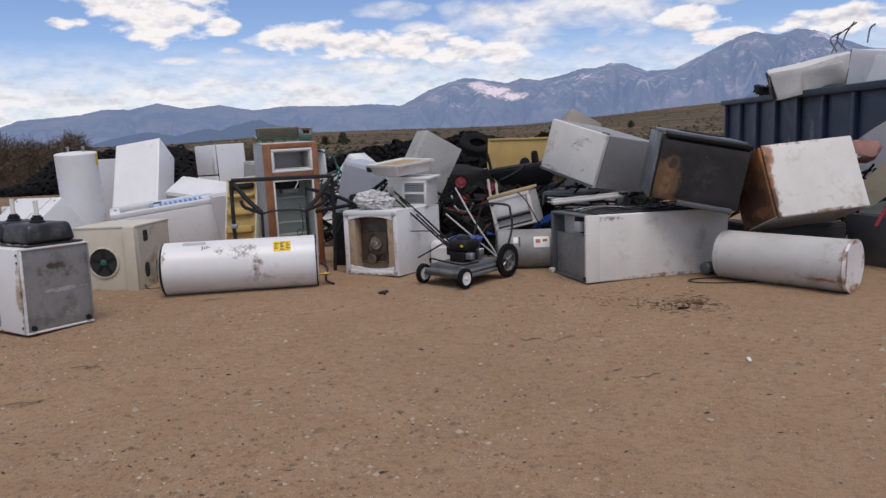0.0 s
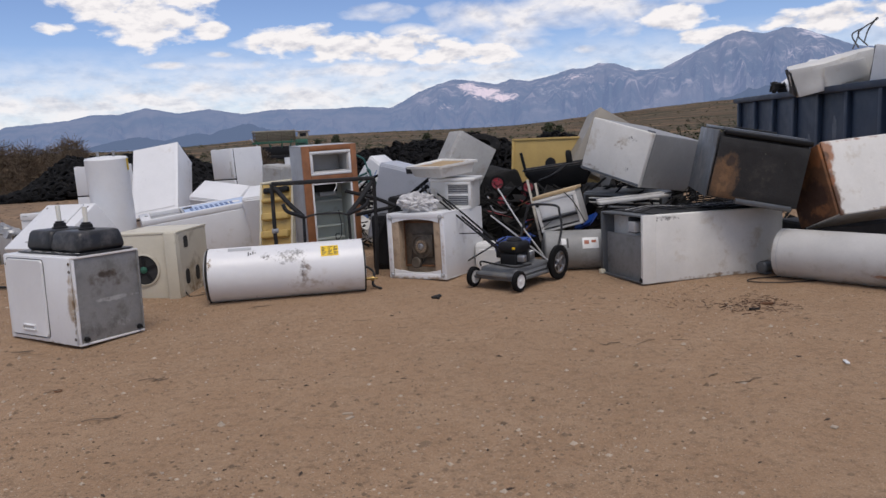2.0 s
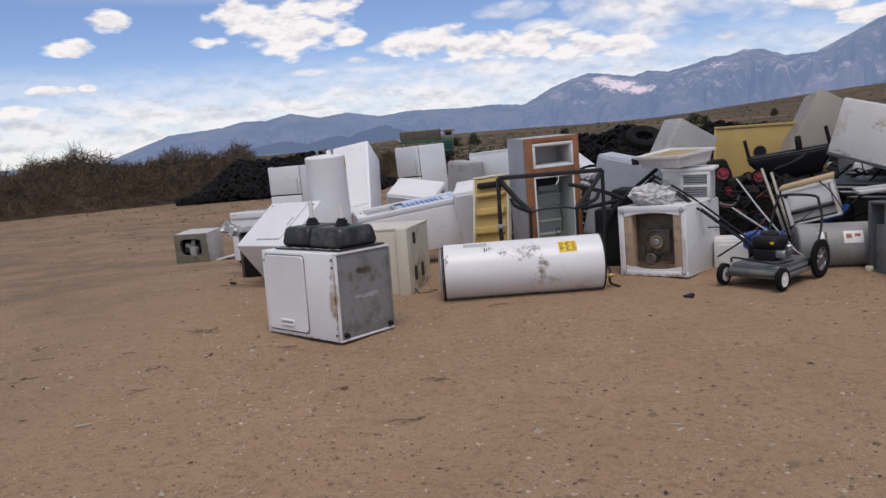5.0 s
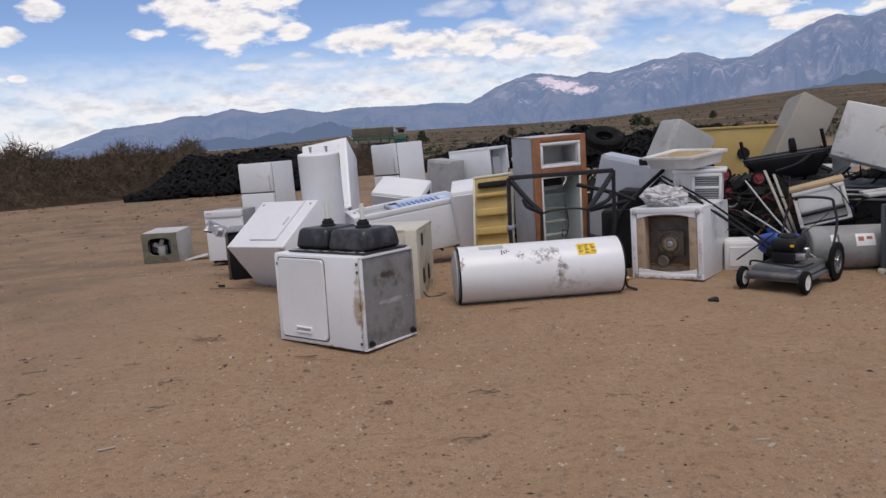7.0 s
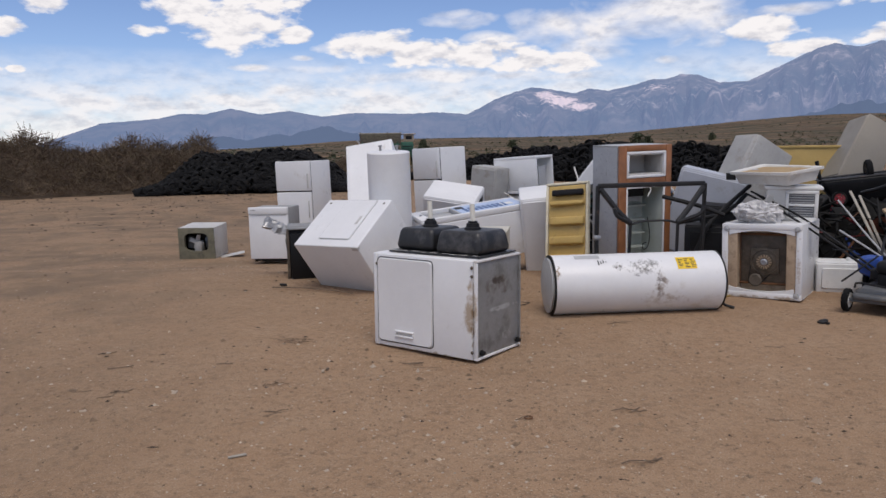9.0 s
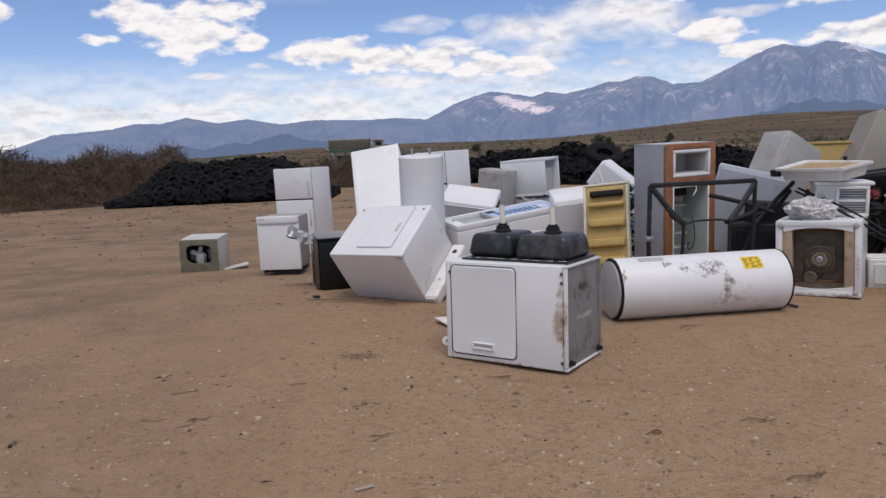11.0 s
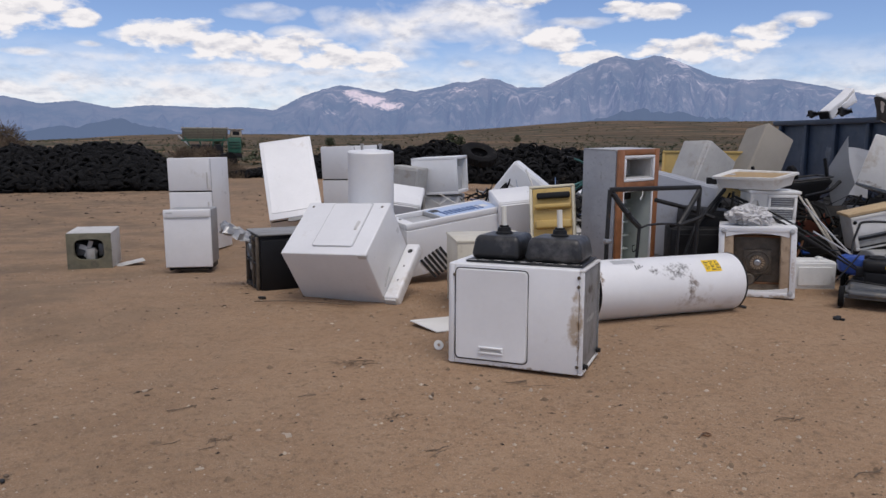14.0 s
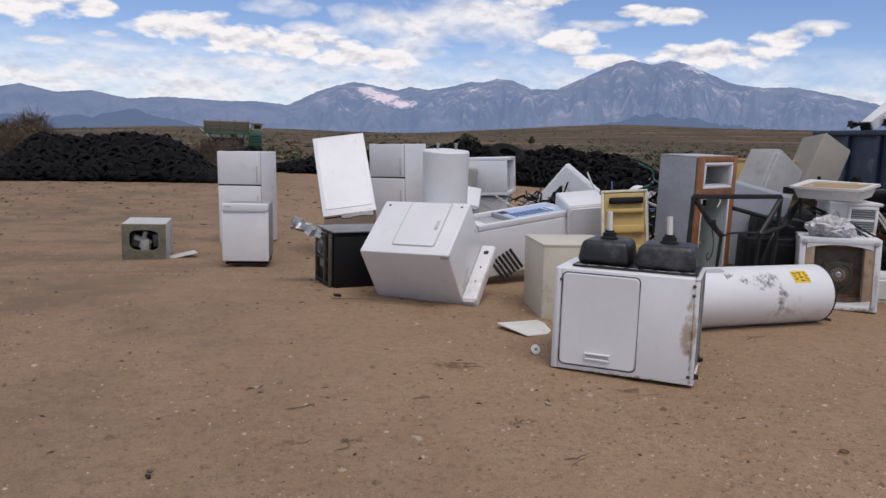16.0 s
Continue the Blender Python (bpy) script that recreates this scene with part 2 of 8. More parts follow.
M_BLUESLOT = surf("blue buttons", (0.10, 0.17, 0.33), 0.45, var=0.2, bump=0)
M_BLUE = surf("blue plastic", (0.012, 0.06, 0.30), 0.4, var=0.25, scale=8, dirt=(0.07, 0.06, 0.05), amount=0.4, bump=0.1)
M_RED = surf("faded red plastic", (0.26, 0.016, 0.028), 0.45, var=0.25, scale=8, dirt=(0.12, 0.08, 0.06), amount=0.45, bump=0.1)
M_DECK = surf("dusty grey mower deck", (0.12, 0.125, 0.13), 0.5, 0.2, var=0.3, scale=7, dirt=(0.2, 0.17, 0.13), amount=0.55, dscale=6, bump=0.15)
M_STEEL = surf("bare steel", (0.45, 0.45, 0.46), 0.35, 0.9, var=0.25, scale=10, dirt=(0.2, 0.12, 0.07), amount=0.35, dscale=8, bump=0.1)
M_CARD = surf("brown stained tub liner", (0.42, 0.31, 0.21), 0.7, var=0.25, scale=5, dirt=(0.11, 0.07, 0.04), amount=0.55, dscale=5, bump=0.2)
M_GREASE = surf("greasy brown steel", (0.13, 0.105, 0.08), 0.55, 0.4, var=0.5, scale=12, dirt=(0.2, 0.16, 0.11), amount=0.45, dscale=10, bump=0.4, bscale=60)
M_DUMP = surf("blue dumpster paint", (0.019, 0.037, 0.070), 0.55, 0.0, var=0.25, scale=1.6, dirt=(0.05, 0.055, 0.06), amount=0.35, dscale=2.4, bump=0.1, bscale=20)
M_GREEN = surf("green machine paint", (0.02, 0.11, 0.07), 0.5, var=0.3, scale=3, dirt=(0.12, 0.09, 0.06), amount=0.5, bump=0.1)
M_BAG = surf("translucent white plastic bag", (0.56, 0.55, 0.545), 0.25, var=0.3, scale=12, bump=0.5, bscale=30)
M_FOAM = surf("dirty white plastic", (0.70, 0.70, 0.68), 0.5, var=0.1, scale=5, dirt=(0.35, 0.3, 0.24), amount=0.45, dscale=5, bump=0.08)
M_PVC = surf("pvc pipe", (0.72, 0.70, 0.62), 0.35, var=0.08, scale=9, dirt=(0.3, 0.25, 0.18), amount=0.4, bump=0.03)
M_DARKIN = surf("dark interior", (0.02, 0.02, 0.02), 0.8, var=0.4, bump=0.2)
M_COMPOSITE = surf("charcoal composite sink", (0.016, 0.0165, 0.018), 0.42, var=0.4, scale=6, dirt=(0.085, 0.08, 0.078), amount=0.6, dscale=5, bump=0.06)
M_STICK = surf("dead grey brown wood", (0.15, 0.105, 0.07), 0.85, var=0.4, scale=3, bump=0.3)
M_FOIL = surf("crumpled foil", (0.38, 0.38, 0.38), 0.38, 0.5, var=0.2, scale=20, bump=0.5, bscale=25)
M_STONE = surf("pale stones", (0.43, 0.35, 0.265), 0.9, var=0.4, scale=6, bump=0.3)
M_ORANGEPOT = surf("terracotta plastic", (0.32, 0.10, 0.055), 0.6, var=0.2, scale=6, bump=0.1)
M_TAUPE = surf("taupe enamel", (0.27, 0.242, 0.198), 0.45, var=0.1, scale=3, dirt=(0.25, 0.21, 0.16), amount=0.4, dscale=3, bump=0.05, bscale=20)
M_GREYBLUE = surf("blue-grey enamel", (0.40, 0.42, 0.47), 0.4, var=0.1, scale=3, dirt=(0.24, 0.23, 0.22), amount=0.4, dscale=4, bump=0.05, bscale=20)
M_CLOTH = surf("dusty rose cloth", (0.30, 0.15, 0.13), 0.9, var=0.3, scale=8, bump=0.4)
M_GREYDARK = surf("dark grey sheet", (0.13, 0.14, 0.15), 0.4, 0.4, var=0.25, scale=3, dirt=(0.08, 0.075, 0.07), amount=0.4, dscale=3, bump=0.05, bscale=15)
M_TWIG = surf("dead brush twigs", (0.125, 0.084, 0.054), 0.9, var=0.5, scale=0.7, bump=0.0)
M_OLIVE = surf("grimy olive plastic", (0.17, 0.16, 0.11), 0.6, var=0.35, scale=7, dirt=(0.07, 0.065, 0.05), amount=0.55, dscale=8, bump=0.2)
SOOT, BROWN, DARKRUST, ORANGE = (0.07, 0.065, 0.06), (0.20, 0.13, 0.07), (0.10, 0.045, 0.022), (0.26, 0.10, 0.035)
M_TANK = marked("scuffed white tank", M_WHITE, (((0.02, -0.17, 0.42), (0.27, 0.18, 0.15), (0.16, 0.155, 0.15), 17, 0.1), ((0.05, -0.17, 0.44), (0.26, 0.16, 0.10), SOOT, 30, 0.0), ((0.16, -0.24, 0.28), (0.11, 0.12, 0.24), (0.30, 0.25, 0.21), 14, 0.35), ((0.16, -0.24, 0.30), (0.08, 0.1, 0.18), (0.14, 0.11, 0.09), 30, 0.2), ((-0.19, -0.18, 0.43), (0.09, 0.1, 0.07), SOOT, 30, 0.3), ((0.2, -0.22, 0.16), (0.4, 0.2, 0.10), (0.42, 0.37, 0.31), 7, 0.0),
                                                ((-0.72, -0.2, 0.4), (0.05, 0.2, 0.12), BROWN, 30, 0.1), ((0.0, 0, 0.0), (0.9, 0.4, 0.10), BROWN, 12, -0.1)))
M_DRYER = marked("white dryer enamel with a rusty edge", M_WHITE, (((0.43, -0.31, 0.38), (0.085, 0.1, 0.46), (0.36, 0.28, 0.20), 8, 0.35), ((0.44, -0.31, 0.25), (0.025, 0.1, 0.3), BROWN, 16, 0.35), ((0.0, -0.31, 0.0), (0.6, 0.2, 0.035), BROWN, 18, 0.2), ((0.1, 0, 0.705), (0.5, 0.3, 0.03), SOOT, 16, -0.35)))
M_WASHER = marked("white enamel with dirty edges", M_WHITE, (((0.0, -0.43, 0.0), (0.6, 0.2, 0.05), (0.30, 0.22, 0.15), 14, 0.3), ((0.36, 0.0, 0.35), (0.05, 0.5, 0.5), (0.50, 0.47, 0.44), 7, -0.2), ((-0.33, -0.43, 0.35), (0.04, 0.1, 0.4), (0.34, 0.24, 0.16), 16, -0.1), ((0.33, -0.43, 0.35), (0.04, 0.1, 0.4), (0.34, 0.24, 0.16), 16, 0.0)))
M_BASEPLATE = marked("stained steel base", M_GALV, (((0.46, 0.0, 0.50), (0.1, 0.24, 0.16), (0.10, 0.075, 0.055), 7, 0.1), ((0.46, 0.0, 0.53), (0.1, 0.16, 0.05), (0.06, 0.045, 0.035), 10, 0.5), ((0.46, 0.05, 0.33), (0.1, 0.42, 0.035), (0.42, 0.42, 0.41), 9, 0.5),
                                                    ((0.46, -0.1, 0.15), (0.1, 0.35, 0.18), (0.12, 0.115, 0.11), 6, 0.0), ((0.46, 0, 0.0), (0.1, 0.5, 0.08), BROWN, 16, 0.2), ((0.46, 0.1, 0.12), (0.1, 0.14, 0.08), (0.40, 0.40, 0.39), 12, 0.1)))
M_LYING = marked("white fridge side with dirt", M_WHITE_DIRTY, (((0.0, -0.39, 0.02), (1.0, 0.1, 0.05), BROWN, 10, 0.1), ((0.5, -0.39, 0.3), (0.5, 0.1, 0.3), (0.50, 0.45, 0.36), 6, -0.25), ((-0.6, -0.39, 0.62), (0.3, 0.1, 0.05), SOOT, 25, 0.0)))
M_FREEZER = marked("white freezer eaten by rust", M_WHITE_DIRTY, (((-0.47, -0.28, 0.3), (0.14, 0.14, 0.62), BROWN, 9, 0.45), ((-0.47, -0.28, 0.60), (0.17, 0.14, 0.20), ORANGE, 10, 1.3), ((-0.49, -0.28, 0.25), (0.10, 0.14, 0.60), DARKRUST, 9, 1.2), ((-0.455, -0.28, 0.56), (0.07, 0.14, 0.07), DARKRUST, 16, 0.9),
                                                            ((-0.46, -0.28, 0.42), (0.07, 0.14, 0.25), ORANGE, 14, 0.6), ((0.1, -0.28, 0.4), (0.4, 0.1, 0.3), (0.42, 0.38, 0.33), 22, -0.55), ((-0.1, -0.28, 0.69), (0.5, 0.1, 0.025), ORANGE, 14, 0.2), ((0.1, -0.28, 0.01), (0.5, 0.1, 0.03), BROWN, 14, 0.4)))
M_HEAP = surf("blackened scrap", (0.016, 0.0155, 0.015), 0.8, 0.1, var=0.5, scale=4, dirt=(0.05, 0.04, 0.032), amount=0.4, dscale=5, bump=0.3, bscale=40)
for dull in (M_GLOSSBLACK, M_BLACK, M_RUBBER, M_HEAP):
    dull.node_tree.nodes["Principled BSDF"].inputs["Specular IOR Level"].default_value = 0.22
M_RUSTSIDE = marked("rust in dark layers", M_RUST, (((-0.48, 0.0, 0.2), (0.1, 0.5, 0.45), (0.045, 0.02, 0.012), 5, 0.9), ((-0.48, -0.2, 0.6), (0.1, 0.2, 0.2), ORANGE, 8, 0.8), ((-0.48, -0.1, 0.1), (0.1, 0.3, 0.1), (0.20, 0.08, 0.03), 10, 0.5)))
M_STOVE = marked("charred sheet with rust", M_CHAR, (((-0.30, -0.45, 0.20), (0.21, 0.1, 0.40), (0.125, 0.07, 0.035), 5, 1.1), ((-0.30, -0.45, 0.20), (0.17, 0.1, 0.33), (0.19, 0.105, 0.05), 14, 0.2), ((-0.27, -0.45, 0.37), (0.07, 0.1, 0.10), (0.04, 0.026, 0.02), 12, 0.8), ((0.05, -0.45, 0.25), (0.4, 0.1, 0.34), (0.045, 0.040, 0.035), 7, -0.25),
                                                      ((0.05, -0.45, 0.35), (0.4, 0.1, 0.3), (0.2, 0.18, 0.15), 34, -0.75), ((-0.2, -0.45, 0.02), (0.4, 0.1, 0.07), (0.11, 0.06, 0.03), 10, 0.6)))
M_DOORSMUDGE = marked("scuffed pale door", M_WHITE_DIRTY, (((0.05, -0.5, 0.40), (0.2, 0.1, 0.12), (0.3, 0.24, 0.18), 14, 0.0), ((0.18, -0.5, 0.5), (0.12, 0.1, 0.05), SOOT, 30, 0.1), ((0.22, -0.5, 0.15), (0.06, 0.1, 0.05), SOOT, 36, 0.15), ((-0.3, -0.5, 0.05), (0.3, 0.1, 0.06), (0.3, 0.25, 0.2), 16, 0.2)))
M_OLDBOARD = surf("sun-bleached board", (0.36, 0.33, 0.28), 0.8, var=0.25, scale=6, dirt=(0.22, 0.18, 0.13), amount=0.5, dscale=8, bump=0.2)
M_DULL = surf("dull weathered grey enamel", (0.37, 0.365, 0.35), 0.6, var=0.18, scale=3, dirt=(0.24, 0.21, 0.17), amount=0.55, dscale=4, bump=0.08, bscale=18)
M_OLDSILVER = surf("dull galvanised jacket", (0.28, 0.28, 0.27), 0.6, 0.1, var=0.25, scale=3, dirt=(0.12, 0.11, 0.10), amount=0.5, dscale=4, bump=0.08, bscale=18)
M_GREYTANK = marked("grey tank with rust", M_PALE, (((0.42, -0.17, 0.13), (0.26, 0.12, 0.035), ORANGE, 9, 0.9), ((0.58, 0.0, 0.24), (0.07, 0.5, 0.5), BROWN, 12, 0.7), ((-0.2, -0.1, 0.0), (0.8, 0.4, 0.09), BROWN, 10, 0.0)))
M_TANKEND = marked("white enamel cap with a rusty rim", M_WHITE, (((0.6, 0.0, 0.03), (0.1, 0.22, 0.09), ORANGE, 12, 0.9), ((0.6, -0.2, 0.24), (0.1, 0.05, 0.28), (0.22, 0.10, 0.045), 12, 0.7), ((0.6, 0.0, 0.46), (0.1, 0.2, 0.05), (0.22, 0.10, 0.045), 14, 0.6), ((0.6, 0.2, 0.24), (0.1, 0.05, 0.25), (0.25, 0.12, 0.05), 12, 0.4), ((0.6, -0.05, 0.2), (0.1, 0.1, 0.12), (0.45, 0.38, 0.28), 16, 0.0)))

# ---- building helpers ----


def smooth(a, b, v):
    s = min(1.0, max(0.0, (v - a) / (b - a)))
    return s * s * (3 - 2 * s)


def ground_z(x, y):
    """The yard is level, dips gently behind the scrap, and the plain rises far off to the right."""
    d = y - 7.8
    near = 0.03 - 0.045 * (0 if d < 0 else d * d / 4 if d < 2 else d - 1) if d < 13 else -0.51
    near -= 0.17 * smooth(3.5, 5.5, -x) * smooth(9.3, 12.0, y) * (1 - 0.55 * smooth(13, 17, y)) * (1 - smooth(45, 70, y))
    r = math.hypot(x + 3, y)
    az = math.degrees(math.atan2(x + 3, y))
    e = 0.2 + 1.0 * smooth(4, 22, az) * (1 - smooth(60, 110, az)) - 0.5 * smooth(8, 22, -az)
    far = smooth(45, 900, r) * (r * math.tan(radians(e)) + 2.06)
    return near + far


def rbox(bm, w, d, h, at=(0, 0, 0), bevel=0.0, seg=2, m=None):
    """A box centred on at, its edges rounded."""
    t = Matrix.Translation(at) @ (m or Matrix())
    g = bmesh.ops.create_cube(bm, size=1.0, matrix=t @ Matrix.Diagonal((w, d, h, 1)))
    if bevel > 0:
        es = list({e for v in g["verts"] for e in v.link_edges})
        bmesh.ops.bevel(bm, geom=es, offset=min(bevel, 0.45 * min(w, d, h)), segments=seg, affect="EDGES", profile=0.5)
    return bm


def slab(w, d, h, at=(0, 0, 0), bevel=0.0, seg=2, m=None):
    return rbox(bmesh.new(), w, d, h, at, bevel, seg, m)


def lathe(profile, n=32, m=None, bm=None):
    """Turns (radius, height) pairs about z."""
    bm = bm or bmesh.new()
    m = m or Matrix()
    rings = []
    for r, z in profile:
        if r < 1e-5:
            rings.append([bm.verts.new(m @ Vector((0, 0, z)))])
        else:
            rings.append([bm.verts.new(m @ Vector((r * math.cos(2 * math.pi * i / n), r * math.sin(2 * math.pi * i / n), z))) for i in range(n)])
    for a, b in zip(rings, rings[1:]):
        for i in range(n):
            j = (i + 1) % n
            f = ([a[0]] if len(a) == 1 else [a[i], a[j]]) + ([b[0]] if len(b) == 1 else [b[j], b[i]])
            if len(f) > 2:
                bm.faces.new(f)
    return bm


def tube(path, r, n=8, bm=None, closed=False):
    """A pipe along a run of points."""
    bm = bm or bmesh.new()
    P = [Vector(p) for p in path]
    rings = []
    for i, p in enumerate(P):
        a, b = P[max(0, i - 1)], P[min(len(P) - 1, i + 1)]
        if closed:
            a, b = P[i - 1], P[(i + 1) % len(P)]
        q = (b - a).to_track_quat("Z", "Y").to_matrix()
        rings.append([bm.verts.new(p + q @ Vector((r * math.cos(2 * math.pi * k / n), r * math.sin(2 * math.pi * k / n), 0))) for k in range(n)])
    pairs = list(zip(rings, rings[1:])) + ([(rings[-1], rings[0])] if closed else [])
    for a, b in pairs:
        for k in range(n):
            bm.faces.new((a[k], a[(k + 1) % n], b[(k + 1) % n], b[k]))
    if not closed:
        bm.faces.new(rings[0][::-1])
        bm.faces.new(rings[-1])
    return bm


def bend(*pts, n=5):
    """Points of a soft curve through pts (Catmull-Rom)."""
    P = [Vector(p) for p in pts]
    P = [2 * P[0] - P[1]] + P + [2 * P[-1] - P[-2]]
    out = []
    for i in range(1, len(P) - 2):
        a, b, c, d = P[i - 1:i + 3]
        for k in range(n):
            t = k / n
            out.append(0.5 * ((2 * b) + (c - a) * t + (2 * a - 5 * b + 4 * c - d) * t * t + (3 * b - a - 3 * c + d) * t ** 3))
    return out + [P[-2]]


def mesh_of(name, bm, material, flat=False):
    bmesh.ops.recalc_face_normals(bm, faces=bm.faces)
    me = bpy.data.meshes.new(name)
    bm.to_mesh(me)
    bm.free()
    me.materials.append(material)
    if not flat:
        me.shade_smooth()
        me.set_sharp_from_angle(angle=radians(38))
    return me


def part(name, bm, material, parent, label=""):
    ob = new(name, mesh_of(name, bm, material))
    ob.parent = parent
    return tagged(ob, label)


def thing(name, m, label, category, group=""):
    ob = new(name)
    ob.empty_display_size = 0.1
    ob.matrix_world = m
    return tagged(ob, label, category, group)


def seat_on(c, rot, h):
    """The pose of a thing's base centre from its middle."""
    return pose(*c, *rot) @ Matrix.Translation((0, 0, -h / 2))


def dent(bm, amount, scale, seed=0, bottom=None):
    """Beats a mesh out of true, gently."""
    for v in bm.verts:
        n = noise.noise_vector(v.co * scale + Vector((seed * 7.3, seed * 1.7, 3.1)))
        v.co += n * amount
    return bm


def grid_box(w, d, h, at=(0, 0, 0), cuts=6, bevel=0.012):
    bm = slab(w, d, h, at, bevel)
    bmesh.ops.subdivide_edges(bm, edges=[e for e in bm.edges if e.calc_length() > 0.12], cuts=cuts, use_grid_fill=True)
    return bm


def frame_ring(w, h, t, depth, at=(0, 0, 0), bevel=0.004):
    """Four bars round an opening in the x-z plane."""
    bm = bmesh.new()
    x, y, z = at
    rbox(bm, w, depth, t, (x, y, z + h / 2 - t / 2), bevel)
    rbox(bm, w, depth, t, (x, y, z - h / 2 + t / 2), bevel)
    rbox(bm, t, depth, h - 2 * t, (x - w / 2 + t / 2, y, z), bevel)
    rbox(bm, t, depth, h - 2 * t, (x + w / 2 - t / 2, y, z), bevel)
    return bm


def rounded_outline(w, h, r, n=5):
    pts = []
    for cx, cz, a0 in ((w / 2 - r, h / 2 - r, 0), (-w / 2 + r, h / 2 - r, 90), (-w / 2 + r, -h / 2 + r, 180), (w / 2 - r, -h / 2 + r, 270)):
        for k in range(n + 1):
            a = radians(a0 + 90 * k / n)
            pts.append((cx + r * math.cos(a), cz + r * math.sin(a)))
    return pts


def plate(w, h, r, t, at=(0, 0, 0), m=None):
    """A thin plate with rounded corners in the x-z plane, t thick towards -y."""
    bm = bmesh.new()
    T = Matrix.Translation(at) @ (m or Matrix())
    o = rounded_outline(w, h, r)
    a = [bm.verts.new(T @ Vector((x, 0, z))) for x, z in o]
    b = [bm.verts.new(T @ Vector((x * (1 - 2 * t / w * 0.4), -t, z * (1 - 2 * t / h * 0.4)))) for x, z in o]
    bm.faces.new(a)
    bm.faces.new(b[::-1])
    for i in range(len(a)):
        j = (i + 1) % len(a)
        bm.faces.new((a[i], b[i], b[j], a[j]))
    return bm


# ---- ground, plain and mountains ----
def build_ground():
    bm = bmesh.new()
    radii, r = [0.0], 0.5
    while r < 4300:
        radii.append(r)
        r *= 1.028 if r < 40 else 1.07
    n = 240
    cx, cy = -3.0, 2.0
    rings = []
    for r in radii:
        ring = []
        for i in range(n if r else 1):
            a = 2 * math.pi * i / n
            x, y = cx + r * math.cos(a), cy + r * math.sin(a)
            z = ground_z(x, y)
            z += 0.016 * noise.noise(Vector((x * 0.9, y * 0.9, 0))) + 0.008 * noise.noise(Vector((x * 3.1, y * 3.1, 5)))
            if r > 60:
                z += 0.0045 * min(r, 900) * noise.noise(Vector((x * 0.006, y * 0.006, 2))) * smooth(60, 300, r)
            ring.append(bm.verts.new((x, y, z)))
        rings.append(ring)
    for a, b in zip(rings, rings[1:]):
        for i in range(n):
            j = (i + 1) % n
            bm.faces.new((a[0], b[i], b[j]) if len(a) == 1 else (a[i], b[i], b[j], a[j]))
    ob = new("ground", mesh_of("ground", bm, ground_material()))
    return tagged(ob, "dry tan packed dirt yard running out into scrubby plain", "ground", kind="structure")


